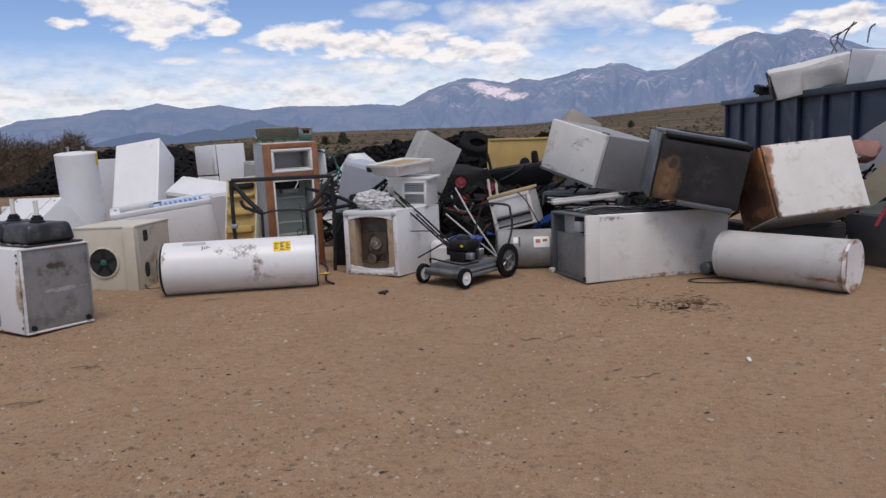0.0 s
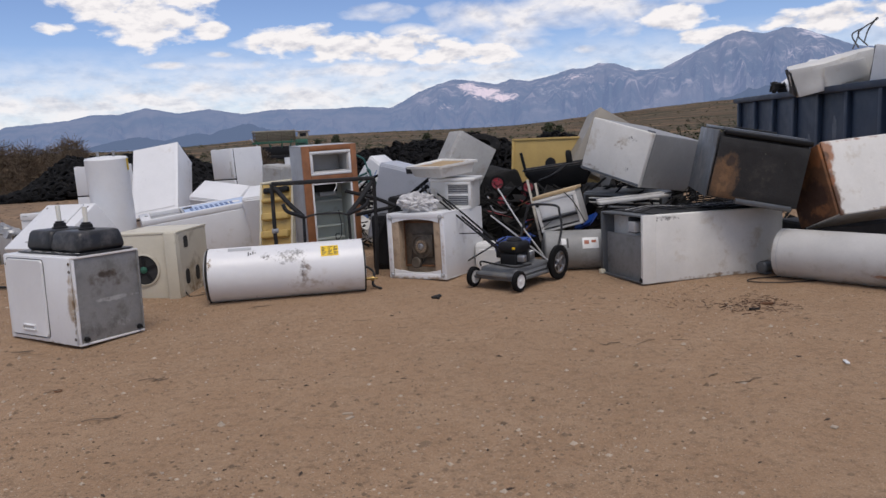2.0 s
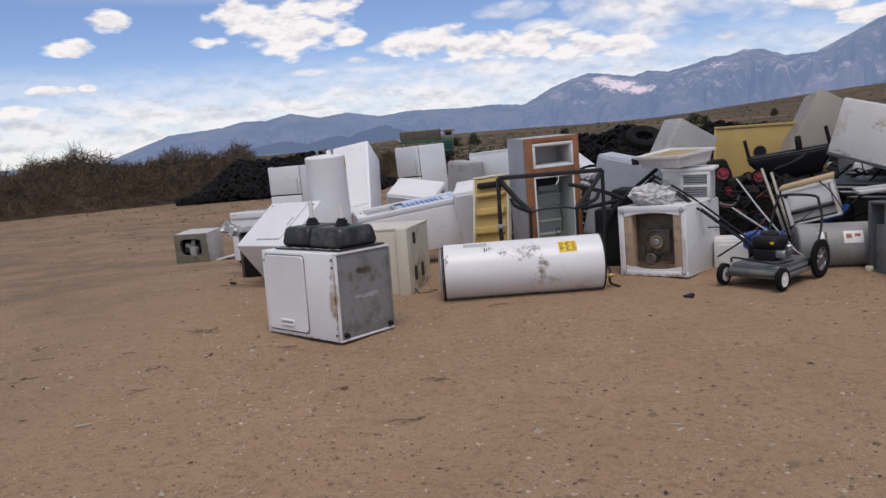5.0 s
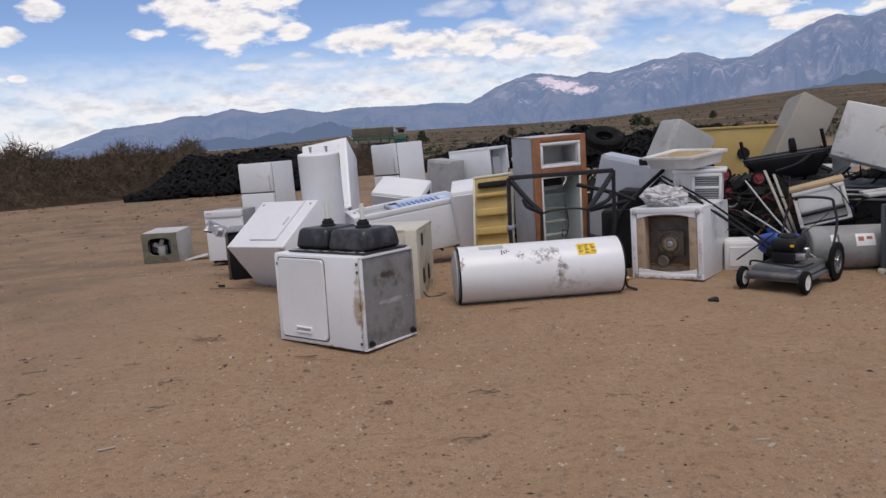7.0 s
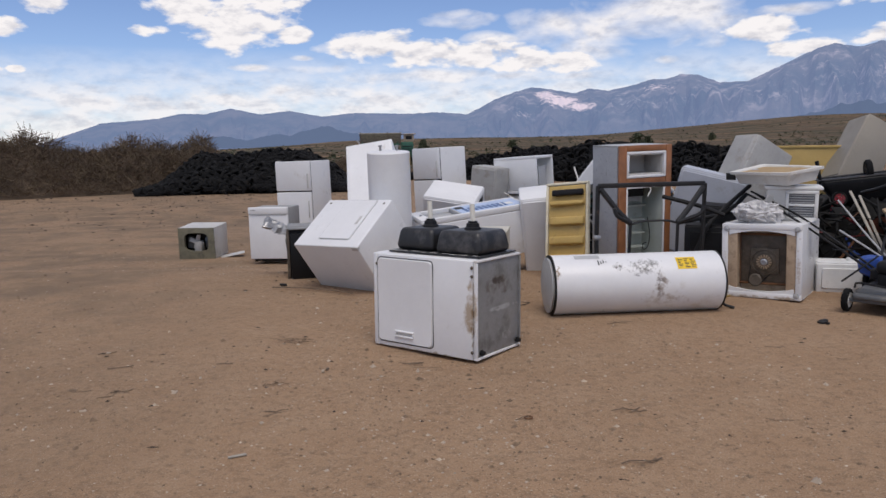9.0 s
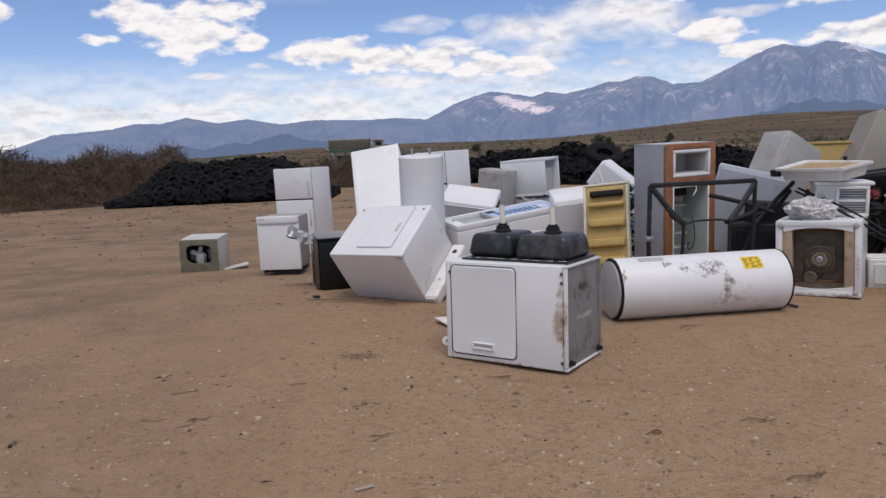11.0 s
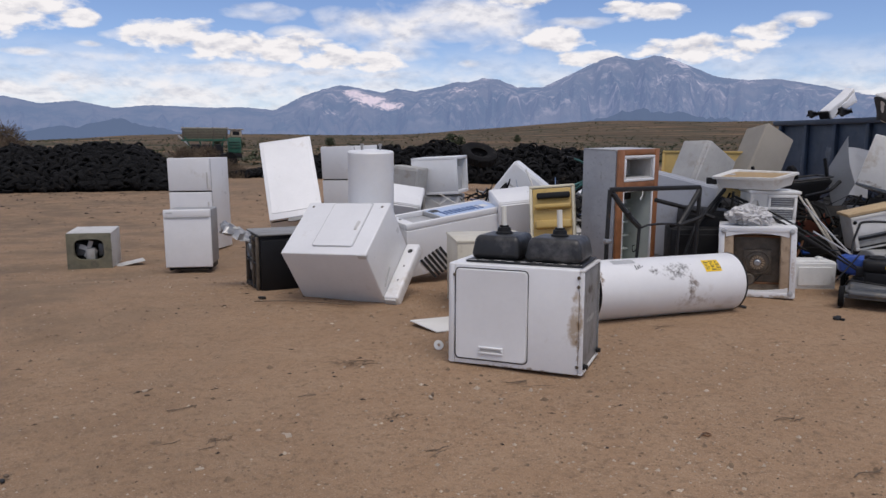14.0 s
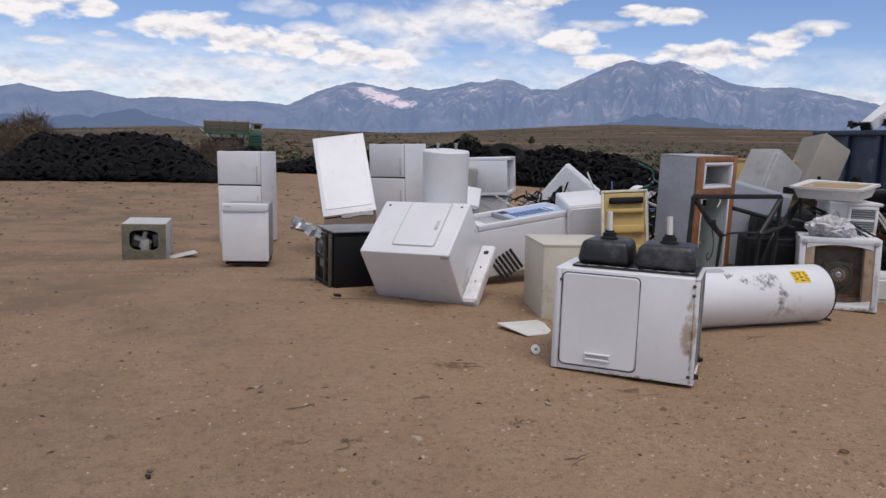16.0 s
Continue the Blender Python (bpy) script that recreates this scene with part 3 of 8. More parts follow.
def ground_material():
    mt = bpy.data.materials.new("packed dirt and scrub")
    mt.use_nodes = True
    nt = mt.node_tree
    b = nt.nodes["Principled BSDF"]
    N, L = nt.nodes.new, nt.links.new
    geo = N("ShaderNodeNewGeometry")

    def noise_of(s, detail=6, r=0.6, vec=None):
        n = N("ShaderNodeTexNoise")
        n.inputs["Scale"].default_value, n.inputs["Detail"].default_value, n.inputs["Roughness"].default_value = s, detail, r
        L(vec or geo.outputs["Position"], n.inputs["Vector"])
        return n.outputs["Fac"]

    def rng(v, a, c, lo=0.0, hi=1.0):
        n = N("ShaderNodeMapRange")
        L(v, n.inputs[0])
        for i, q in enumerate((a, c, lo, hi)):
            n.inputs[i + 1].default_value = q
        return n.outputs[0]

    def mix(f, a, c):
        n = N("ShaderNodeMix")
        n.data_type = "RGBA"
        L(f, n.inputs[0])
        for i, v in ((6, a), (7, c)):
            if hasattr(v, "is_linked"):
                L(v, n.inputs[i])
            else:
                n.inputs[i].default_value = (*v, 1)
        return n.outputs[2]

    dirt = mix(rng(noise_of(0.35, 5), 0.35, 0.65), DIRT_A, DIRT_B)
    dirt = mix(rng(noise_of(2.4, 6, 0.65), 0.42, 0.72, 0, 0.55), dirt, DIRT_C)
    dirt = mix(rng(noise_of(20, 5, 0.75), 0.48, 0.70, 0, 0.7), dirt, DIRT_D)
    dirt = mix(rng(noise_of(95, 4, 0.75), 0.575, 0.68, 0, 0.8), dirt, (0.46, 0.39, 0.30))
    dirt = mix(rng(noise_of(62, 3, 0.7), 0.60, 0.69, 0, 0.75), dirt, (0.075, 0.05, 0.035))
    dirt = mix(rng(noise_of(230, 3, 0.7), 0.54, 0.66, 0, 0.6), dirt, (0.10, 0.066, 0.043))
    dirt = mix(rng(noise_of(170, 3, 0.7), 0.58, 0.68, 0, 0.7), dirt, (0.42, 0.33, 0.24))
    scrub = mix(rng(noise_of(0.03, 8, 0.7), 0.45, 0.58), (0.098, 0.064, 0.037), (0.045, 0.046, 0.026))
    scrub = mix(rng(noise_of(0.25, 5, 0.7), 0.5, 0.62, 0, 0.7), scrub, (0.035, 0.035, 0.022))
    # eroded banks of bare earth that run across the plain
    flat = N("ShaderNodeMapping")
    flat.inputs["Scale"].default_value = (0.010, 0.055, 0.0)
    L(geo.outputs["Position"], flat.inputs["Vector"])
    scrub = mix(rng(noise_of(1.0, 8, 0.66, flat.outputs[0]), 0.52, 0.60, 0, 0.75), scrub, (0.25, 0.155, 0.09))
    dist = N("ShaderNodeVectorMath")
    dist.operation = "LENGTH"
    L(geo.outputs["Position"], dist.inputs[0])
    sep = N("ShaderNodeSeparateXYZ")
    L(geo.outputs["Position"], sep.inputs[0])
    warp = N("ShaderNodeMath")
    warp.operation = "MULTIPLY_ADD"
    L(noise_of(0.08, 4), warp.inputs[0])
    warp.inputs[1].default_value = 30
    L(dist.outputs["Value"], warp.inputs[2])
    # churned, darker soil in the open yard to the west
    churn = N("ShaderNodeMath")
    churn.operation = "MULTIPLY"
    L(rng(sep.outputs[0], -4.5, -9.0), churn.inputs[0])
    L(rng(noise_of(0.8, 9, 0.72), 0.44, 0.60, 0.22, 0.92), churn.inputs[1])
    dirt = mix(churn.outputs[0], dirt, (0.15, 0.108, 0.074))
    L(mix(rng(warp.outputs[0], 58, 80), dirt, scrub), b.inputs["Base Color"])
    b.inputs["Roughness"].default_value = 0.95
    b.inputs["Specular IOR Level"].default_value = 0.15
    bn, bn2 = N("ShaderNodeBump"), N("ShaderNodeBump")
    bn.inputs["Strength"].default_value, bn.inputs["Distance"].default_value = 0.55, 0.03
    bn2.inputs["Strength"].default_value, bn2.inputs["Distance"].default_value = 0.5, 0.012
    L(noise_of(7, 6, 0.65), bn.inputs["Height"])
    L(noise_of(60, 5, 0.7), bn2.inputs["Height"])
    L(bn.outputs[0], bn2.inputs["Normal"])
    L(bn2.outputs[0], b.inputs["Normal"])
    return mt


DIRT_A, DIRT_B, DIRT_C, DIRT_D = (0.315, 0.202, 0.122), (0.272, 0.174, 0.105), (0.355, 0.247, 0.160), (0.13, 0.083, 0.052)
build_ground()


def mountain_material():
    """Forest, scree and old snow, with blue distance haze put in as an even glow."""
    mt = bpy.data.materials.new("far mountains")
    mt.use_nodes = True
    nt = mt.node_tree
    b = nt.nodes["Principled BSDF"]
    N, L = nt.nodes.new, nt.links.new
    geo = N("ShaderNodeNewGeometry")

    def noise_of(s, detail, r):
        n = N("ShaderNodeTexNoise")
        n.inputs["Scale"].default_value, n.inputs["Detail"].default_value, n.inputs["Roughness"].default_value = s, detail, r
        L(geo.outputs["Position"], n.inputs["Vector"])
        return n.outputs["Fac"]

    def step(v, a, c, hi=1.0):
        n = N("ShaderNodeMapRange")
        L(v, n.inputs[0])
        for i, q in enumerate((a, c, 0.0, hi)):
            n.inputs[i + 1].default_value = q
        return n.outputs[0]

    def mix(f, a, c):
        n = N("ShaderNodeMix")
        n.data_type = "RGBA"
        L(f, n.inputs[0])
        for i, v in ((6, a), (7, c)):
            if hasattr(v, "is_linked"):
                L(v, n.inputs[i])
            else:
                n.inputs[i].default_value = (*v, 1)
        return n.outputs[2]

    col = mix(step(noise_of(0.006, 7, 0.6), 0.4, 0.65), (0.035, 0.048, 0.052), (0.085, 0.082, 0.078))
    sep = N("ShaderNodeSeparateXYZ")
    L(geo.outputs["Position"], sep.inputs[0])
    bare = N("ShaderNodeMath")
    bare.operation = "MULTIPLY"
    L(step(noise_of(0.011, 12, 0.70), 0.52, 0.66, 0.62), bare.inputs[0])
    L(step(sep.outputs[2], 30, 150), bare.inputs[1])
    side = N("ShaderNodeMath")
    side.operation = "MULTIPLY"
    L(bare.outputs[0], side.inputs[0])
    L(step(sep.outputs[0], -350, 50), side.inputs[1])
    col = mix(side.outputs[0], col, (0.36, 0.30, 0.28))
    L(col, b.inputs["Base Color"])
    b.inputs["Roughness"].default_value = 1.0
    b.inputs["Specular IOR Level"].default_value = 0.0
    b.inputs["Emission Color"].default_value = (*HAZE_GLOW, 1)
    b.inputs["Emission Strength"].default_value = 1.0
    return mt


# blue emission in place of haze over ten miles of air
HAZE_GLOW = (0.118, 0.163, 0.285)


def build_mountains():
    # crest line: azimuth and elevation in degrees
    crest = ((-48, -0.2), (-34, 0.1), (-29.3, 1.75), (-25.6, 2.05), (-24.1, 2.4), (-22.4, 2.35), (-20.6, 2.76), (-18.6, 2.3), (-16.4, 2.53), (-14, 2.08), (-11.6, 2.32), (-7.2, 2.2), (-5.3, 2.28), (-3.0, 2.08), (-0.9, 3.16), (0.7, 3.7), (1.84, 4.0), (3.2, 3.8), (5.0, 3.45),
             (6.1, 3.78), (7.4, 3.58), (9.0, 3.85), (10.6, 4.29), (11.6, 4.25), (12.65, 4.57), (13.8, 4.45), (15.2, 3.87), (17.0, 3.86), (19.2, 4.85), (20.8, 5.6), (22.3, 6.08), (23.8, 5.74), (25.1, 6.02), (26.1, 5.87), (29.4, 4.44), (31.5, 4.09), (33.2, 4.22), (34.8, 3.92), (39, 2.94), (46, 1.6), (62, 0.4))
    bm = bmesh.new()
    rows = []
    a0, a1, da = -48.0, 62.0, 0.16
    for i in range(int((a1 - a0) / da) + 1):
        az = a0 + i * da
        ridge = next(p[1] + (q[1] - p[1]) * (az - p[0]) / (q[0] - p[0]) for p, q in zip(crest, crest[1:]) if az <= q[0] + 1e-6)
        ridge = max(ridge, 0.15) + 0.05 * noise.noise(Vector((az * 2.6, 4, 1))) + 0.03 * noise.noise(Vector((az * 6.5, 4, 1)))
        col = []
        for k in range(26):
            f = k / 25
            r = 2500 + 1700 * f
            up = smooth(0, 0.72, f) ** 1.15 if f < 0.72 else 1 - 0.5 * (f - 0.72) / 0.28
            rug = noise.fractal(Vector((az * 0.75 + 0.5 * noise.noise(Vector((az * 0.4, f * 2, 5))), f * 2.2, 0)), 0.85, 2.1, 6)
            rug = max(-1.0, min(1.0, 1.4 * rug))
            h = math.tan(radians(ridge)) * 3720 * max(0.0, up + 0.36 * rug * (1 - up) * smooth(0, 0.3, f) * (1 if f < 0.72 else 0) - 0.02)
            a = radians(az)
            x, y = -3 + r * math.sin(a), r * math.cos(a)
            col.append(bm.verts.new((x, y, ground_z(x, y) * (1 - up) - 4 * (1 - smooth(0, .1, f)) + 1.55 * up + h)))
        rows.append(col)
    for a, b in zip(rows, rows[1:]):
        for k in range(25):
            bm.faces.new((a[k], b[k], b[k + 1], a[k + 1]))
    bare = (0.66, 0.52, 0.46)
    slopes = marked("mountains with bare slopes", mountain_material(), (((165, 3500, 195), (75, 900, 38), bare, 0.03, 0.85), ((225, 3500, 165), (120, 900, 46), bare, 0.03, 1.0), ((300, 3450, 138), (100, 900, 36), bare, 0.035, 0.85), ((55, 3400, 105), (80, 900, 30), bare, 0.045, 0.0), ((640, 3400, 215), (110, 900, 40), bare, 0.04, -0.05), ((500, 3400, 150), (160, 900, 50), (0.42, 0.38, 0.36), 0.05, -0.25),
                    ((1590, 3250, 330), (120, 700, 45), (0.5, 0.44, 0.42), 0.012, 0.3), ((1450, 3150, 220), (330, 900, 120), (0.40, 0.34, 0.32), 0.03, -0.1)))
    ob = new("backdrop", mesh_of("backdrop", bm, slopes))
    return tagged(ob, "hazy blue mountain range with bare scree slopes", "mountains", kind="structure")


build_mountains()


def build_foothills():
    """Dark foothills before the range: azimuth, elevation, half width in degrees."""
    bm = bmesh.new()
    for seed, hills in enumerate((((-14.0, 1.3, 4.2), (-11.4, 0.75, 3.0), (-17.4, 0.8, 3.4), (-21.5, 0.7, 3.5)), ((24.2, 2.2, 6.5), (26.9, 1.95, 6.0), (21.9, 1.6, 5.5), (29.6, 1.55, 5.0)))):
        lo, hi = min(a - w for a, e, w in hills), max(a + w for a, e, w in hills)
        rows, n = [], 70
        for i in range(n + 1):
            az = lo + (hi - lo) * i / n
            top = max(0.0, max(e * (1 - (abs(az - a) / w) ** 1.3) for a, e, w in hills)) * (1 + 0.10 * noise.noise(Vector((az * 1.5, seed, 3))) + 0.06 * noise.noise(Vector((az * 5, seed, 3))))
            col = []
            for k in range(9):
                f = k / 8
                r = 2300 + 350 * f
                x, y = -3 + r * math.sin(radians(az)), r * math.cos(radians(az))
                lift = math.sin(math.pi * 0.62 * f) / math.sin(math.pi * 0.62 * 0.8)
                col.append(bm.verts.new((x, y, 1.55 - 6 * (1 - smooth(0, 0.2, f)) + math.tan(radians(top)) * 2580 * max(0, lift) * (1 + 0.12 * noise.noise(Vector((az * 4, f * 6, seed)))))))
            rows.append(col)
        for a, b in zip(rows, rows[1:]):
            for k in range(8):
                bm.faces.new((a[k], b[k], b[k + 1], a[k + 1]))
    mt = bpy.data.materials.new("foothills with haze glow")
    mt.use_nodes = True
    b = mt.node_tree.nodes["Principled BSDF"]
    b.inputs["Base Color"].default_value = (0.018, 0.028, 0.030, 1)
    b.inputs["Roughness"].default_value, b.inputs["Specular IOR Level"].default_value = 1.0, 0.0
    # the same distance haze, put in as a weaker blue emission
    b.inputs["Emission Color"].default_value, b.inputs["Emission Strength"].default_value = (*[0.80 * c for c in HAZE_GLOW], 1), 1.0
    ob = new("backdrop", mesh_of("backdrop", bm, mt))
    return tagged(ob, "dark foothills below the mountain range", "hills", kind="structure")


build_foothills()

# ---- the front row of scrap ----


def blotch(w, h, seed, at, m=None, n=22, y=0.0):
    """A ragged flat patch in the x-z plane (rust, scuffs)."""
    bm = bmesh.new()
    T = Matrix.Translation(at) @ (m or Matrix())
    vs = []
    for i in range(n):
        a = 2 * math.pi * i / n
        k = 0.72 + 0.55 * noise.noise(Vector((math.cos(a) * 1.7, math.sin(a) * 1.7, seed * 3.7)))
        vs.append(bm.verts.new(T @ Vector((w / 2 * k * math.cos(a), y, h / 2 * k * math.sin(a)))))
    c = bm.verts.new(T @ Vector((0, y - 0.0015, 0)))
    for i in range(n):
        bm.faces.new((vs[i], vs[(i + 1) % n], c))
    return bm


def screw_heads(spots, parent, name="bolt", mat=None, r=0.012):
    for p in spots:
        part(name, lathe([(0, 0.006), (r * 0.7, 0.006), (r, 0.002), (r, -0.002)], 10, Matrix.Translation(p) @ pose(0, 0, 0, 90)), mat or M_GREASE, parent)


def near_dryer():
    w, d, h = 0.94, 0.593, 0.704
    t = thing("clothes_dryer", seat_on((-3.653, 6.308, 0.385), (-1.5, -0.4, -31.3), h), "white clothes dryer lying on its side with a grey steel base", "dryer")
    part("cabinet", slab(w - 0.03, d, h, (-0.015, 0, h / 2), 0.012, 3), M_DRYER, t)
    # front panel with folded seam, door and its pull
    part("front_panel", slab(0.86, 0.012, h - 0.012, (0.012, -d / 2 - 0.004, h / 2), 0.005), M_DRYER, t)
    part("side_flange", slab(0.03, 0.014, h - 0.008, (-0.437, -d / 2 - 0.004, h / 2), 0.005), M_WHITE, t)
    door = part("door", plate(0.505, 0.625, 0.03, 0.012, (-0.155, -d / 2 - 0.012, 0.358)), M_WHITE, t)
    o = [(x - 0.155, -d / 2 - 0.011, z + 0.358) for x, z in rounded_outline(0.517, 0.637, 0.034)]
    part("door_gap", tube(o, 0.0035, 6, closed=True), M_INK, t)
    part("handle", frame_ring(0.175, 0.05, 0.014, 0.018, (-0.15, -d / 2 - 0.030, 0.115), 0.006), M_WHITE, door)
    part("handle_recess", slab(0.145, 0.004, 0.022, (-0.15, -d / 2 - 0.0265, 0.115), 0.001), M_PALE, door)
    # steel base turned to the side, between folded white flanges
    part("base_panel", grid_box(0.014, d - 0.03, h - 0.03, (w / 2 - 0.016, 0, h / 2), 4, 0.003), M_BASEPLATE, t, "stained bare steel base panel")
    for z in (0.009, h - 0.009):
        part("flange", slab(0.03, d - 0.004, 0.016, (w / 2 - 0.012, 0, z), 0.004), M_WHITE_RUST, t)
    for y in (-d / 2 + 0.009, d / 2 - 0.009):
        part("flange", slab(0.03, 0.016, h - 0.04, (w / 2 - 0.012, y, h / 2), 0.004), M_DRYER if y < 0 else M_GALV, t)
    screw_heads([(w / 2 - 0.03, -d / 2 - 0.014, z) for z in (0.06, h - 0.05, h - 0.11)] + [(-0.42, -d / 2 - 0.014, h - 0.08)], t)
    for y in (-0.24, 0.24):
        part("foot", lathe([(0, 0.03), (0.016, 0.03), (0.016, 0.012), (0.022, 0.01), (0.022, 0), (0, 0)], 12, Matrix.Translation((w / 2, y, 0.05)) @ pose(0, 0, 0, 0, 90)), M_BLACK, t)


near_dryer()


def bowl(w, d, h, at):
    """An upturned basin, soft-edged and drawn in towards its base."""
    bm = slab(w, d, h, (0, 0, h / 2), 0.042, 5)
    for v in bm.verts:
        k = 1 - 0.10 * smooth(0.2, 1.0, v.co.z / h)
        v.co.x, v.co.y = v.co.x * k, v.co.y * k
    bmesh.ops.translate(bm, verts=bm.verts, vec=at)
    return bm


def double_sink():
    base = seat_on((-3.653, 6.308, 0.385), (-1.5, -0.4, -31.3), 0.704) @ Matrix.Translation((0.04, 0.02, 0.7065))
    t = thing("kitchen_sink", base, "upturned black double-bowl kitchen sink with drain stubs, on the dryer", "sink")
    part("rim", slab(0.82, 0.50, 0.014, (0, 0, 0.008), 0.006), M_COMPOSITE, t)
    for i in range(9):
        part("sealant", blotch(0.10, 0.025, i + 30, (-0.36 + 0.09 * i, -0.245 + 0.012 * (i % 3), 0.0165), pose(0, 0, 0, 90)), M_FOAM, t)
    for x, y, w, tall in ((-0.215, 0.02, 0.355, 0.135), (0.195, -0.01, 0.395, 0.125)):
        part("bowl", bowl(w, 0.42, 0.168, (x, y, 0.012)), M_COMPOSITE, t)
        part("drain_flange", lathe([(0.062, 0), (0.062, 0.012), (0.05, 0.02), (0.046, 0.045), (0.034, 0.05), (0.034, 0.062), (0, 0.062)], 20, Matrix.Translation((x, y, 0.178))), M_BLACK, t)
        part("drain_pipe", lathe([(0.019, 0.0), (0.019, tall), (0.016, tall), (0.016, 0.01)], 16, Matrix.Translation((x, y, 0.238)) @ pose(0, 0, 0, 0, -3)), M_PVC, t, "white plastic drain stub")


double_sink()


M_GRIMY = marked("grimy beige side", M_BEIGE, (((0.34, 0.0, 0.2), (0.1, 0.5, 0.3), (0.27, 0.235, 0.165), 6, 0.5), ((0.34, -0.1, 0.6), (0.1, 0.4, 0.1), (0.30, 0.26, 0.19), 8, 0.2), ((0.34, 0.05, 0.05), (0.1, 0.5, 0.09), BROWN, 12, 0.4)))


def cooler_unit():
    w, d, h = 0.677, 0.796, 0.683
    t = thing("air_conditioner", seat_on((-3.53, 8.02, 0.350), (-1.4, -0.5, -3.4), h), "beige steel air conditioner cabinet with a round fan opening", "air conditioner")
    part("cabinet", slab(w, d, h, (0, 0, h / 2), 0.015, 3), M_BEIGE, t)
    part("corner_post", slab(0.12, 0.05, h, (w / 2 - 0.06, -d / 2 - 0.02, h / 2 - 0.004), 0.012), M_BEIGE, t)
    part("fan_ring", lathe([(0.165, 0), (0.165, 0.012), (0.150, 0.016), (0.150, -0.004)], 32, Matrix.Translation((-0.03, -d / 2 - 0.004, 0.31)) @ pose(0, 0, 0, 90)), M_BEIGE, t)
    part("fan_opening", lathe([(0, 0.004), (0.149, 0.004), (0.149, 0)], 32, Matrix.Translation((-0.03, -d / 2 - 0.002, 0.31)) @ pose(0, 0, 0, 90)), M_DARKIN, t, "dark fan opening")
    fan = part("fan_hub", lathe([(0, 0.018), (0.02, 0.018), (0.035, 0.01), (0.035, 0.004)], 20, Matrix.Translation((-0.03, -d / 2 - 0.006, 0.31)) @ pose(0, 0, 0, 90)), M_GREEN, t, "green fan hub")
    for k in range(5):
        part("blade", slab(0.035, 0.003, 0.10, (0, 0, 0.08), 0.001, 1, None), M_BLACK, fan).matrix_local = Matrix.Translation((-0.03, -d / 2 - 0.010, 0.31)) @ pose(0, 0, 0, 0, 72 * k, 0)
    part("side_sheet", slab(0.004, d - 0.06, h - 0.05, (w / 2 + 0.001, 0, h / 2 - 0.01), 0.001, 1), M_GRIMY, t, "grimy stained side sheet")
    side = pose(0, 0, 0, 0, 0, 90)
    for y, z, a, b in ((-0.22, 0.2, 0.1, 0.16), (0.05, 0.2, 0.1, 0.16)):
        part("side_port", plate(a, b, 0.045, 0.004, (w / 2 + 0.004, y, z), side), M_DARKIN, t, "dark pipe port")
    part("side_slot", plate(0.1, 0.12, 0.02, 0.004, (w / 2 + 0.004, -0.2, 0.56), side), M_DARKIN, t)
    part("lid_lip", slab(w + 0.012, d + 0.012, 0.025, (0, 0, h - 0.008), 0.006), M_BEIGE, t)
    part("cord", tube(bend((0.33, -0.3, 0.06), (0.4, -0.36, 0.012), (0.5, -0.32, 0.012), (0.55, -0.22, 0.012), (0.46, -0.2, 0.012)), 0.006, 6), M_BLACK, t, "cut black cord")


cooler_unit()


def drum(L, r, bulge=0.02, rim=0.012, n=48):
    """A tank on its side along x, its ends slightly domed."""
    return lathe([(0, -L / 2 - bulge), (r * 0.55, -L / 2 - bulge * 0.7), (r - rim, -L / 2), (r, -L / 2 + rim), (r, -L / 4), (r, 0), (r, L / 4), (r, L / 2 - rim), (r - rim, L / 2), (r * 0.55, L / 2 + bulge * 0.7), (0, L / 2 + bulge)], n,
                 Matrix.Translation((0, 0, r)) @ pose(0, 0, 0, 0, 90))


def skin(L0, L1, a0, a1, r, n=10, top=True):
    """A patch that lies on a drum's side: from L0 to L1 along x, between two angles (0: towards the camera, 90: up)."""
    bm = bmesh.new()
    rows = []
    for i in range(n + 1):
        a = radians(a0 + (a1 - a0) * i / n)
        rows.append([bm.verts.new((x, -math.cos(a) * rr, r + math.sin(a) * rr)) for x in (L0, L1) for rr in (r + 0.0025,)])
    for p, q in zip(rows, rows[1:]):
        bm.faces.new((p[0], p[1], q[1], q[0]))
    return bm


def scuff(x, a, w, h, r, seed, n=14):
    bm = bmesh.new()
    vs = []
    for i in range(n):
        t = 2 * math.pi * i / n
        k = 0.6 + 0.9 * abs(noise.noise(Vector((math.cos(t) * 2, math.sin(t) * 2, seed * 2.1))))
        ang = radians(a) + h / 2 * k * math.sin(t) / r
        vs.append(bm.verts.new((x + w / 2 * k * math.cos(t), -math.cos(ang) * (r + 0.0022), r + math.sin(ang) * (r + 0.0022))))
    bm.faces.new(vs)
    return bm


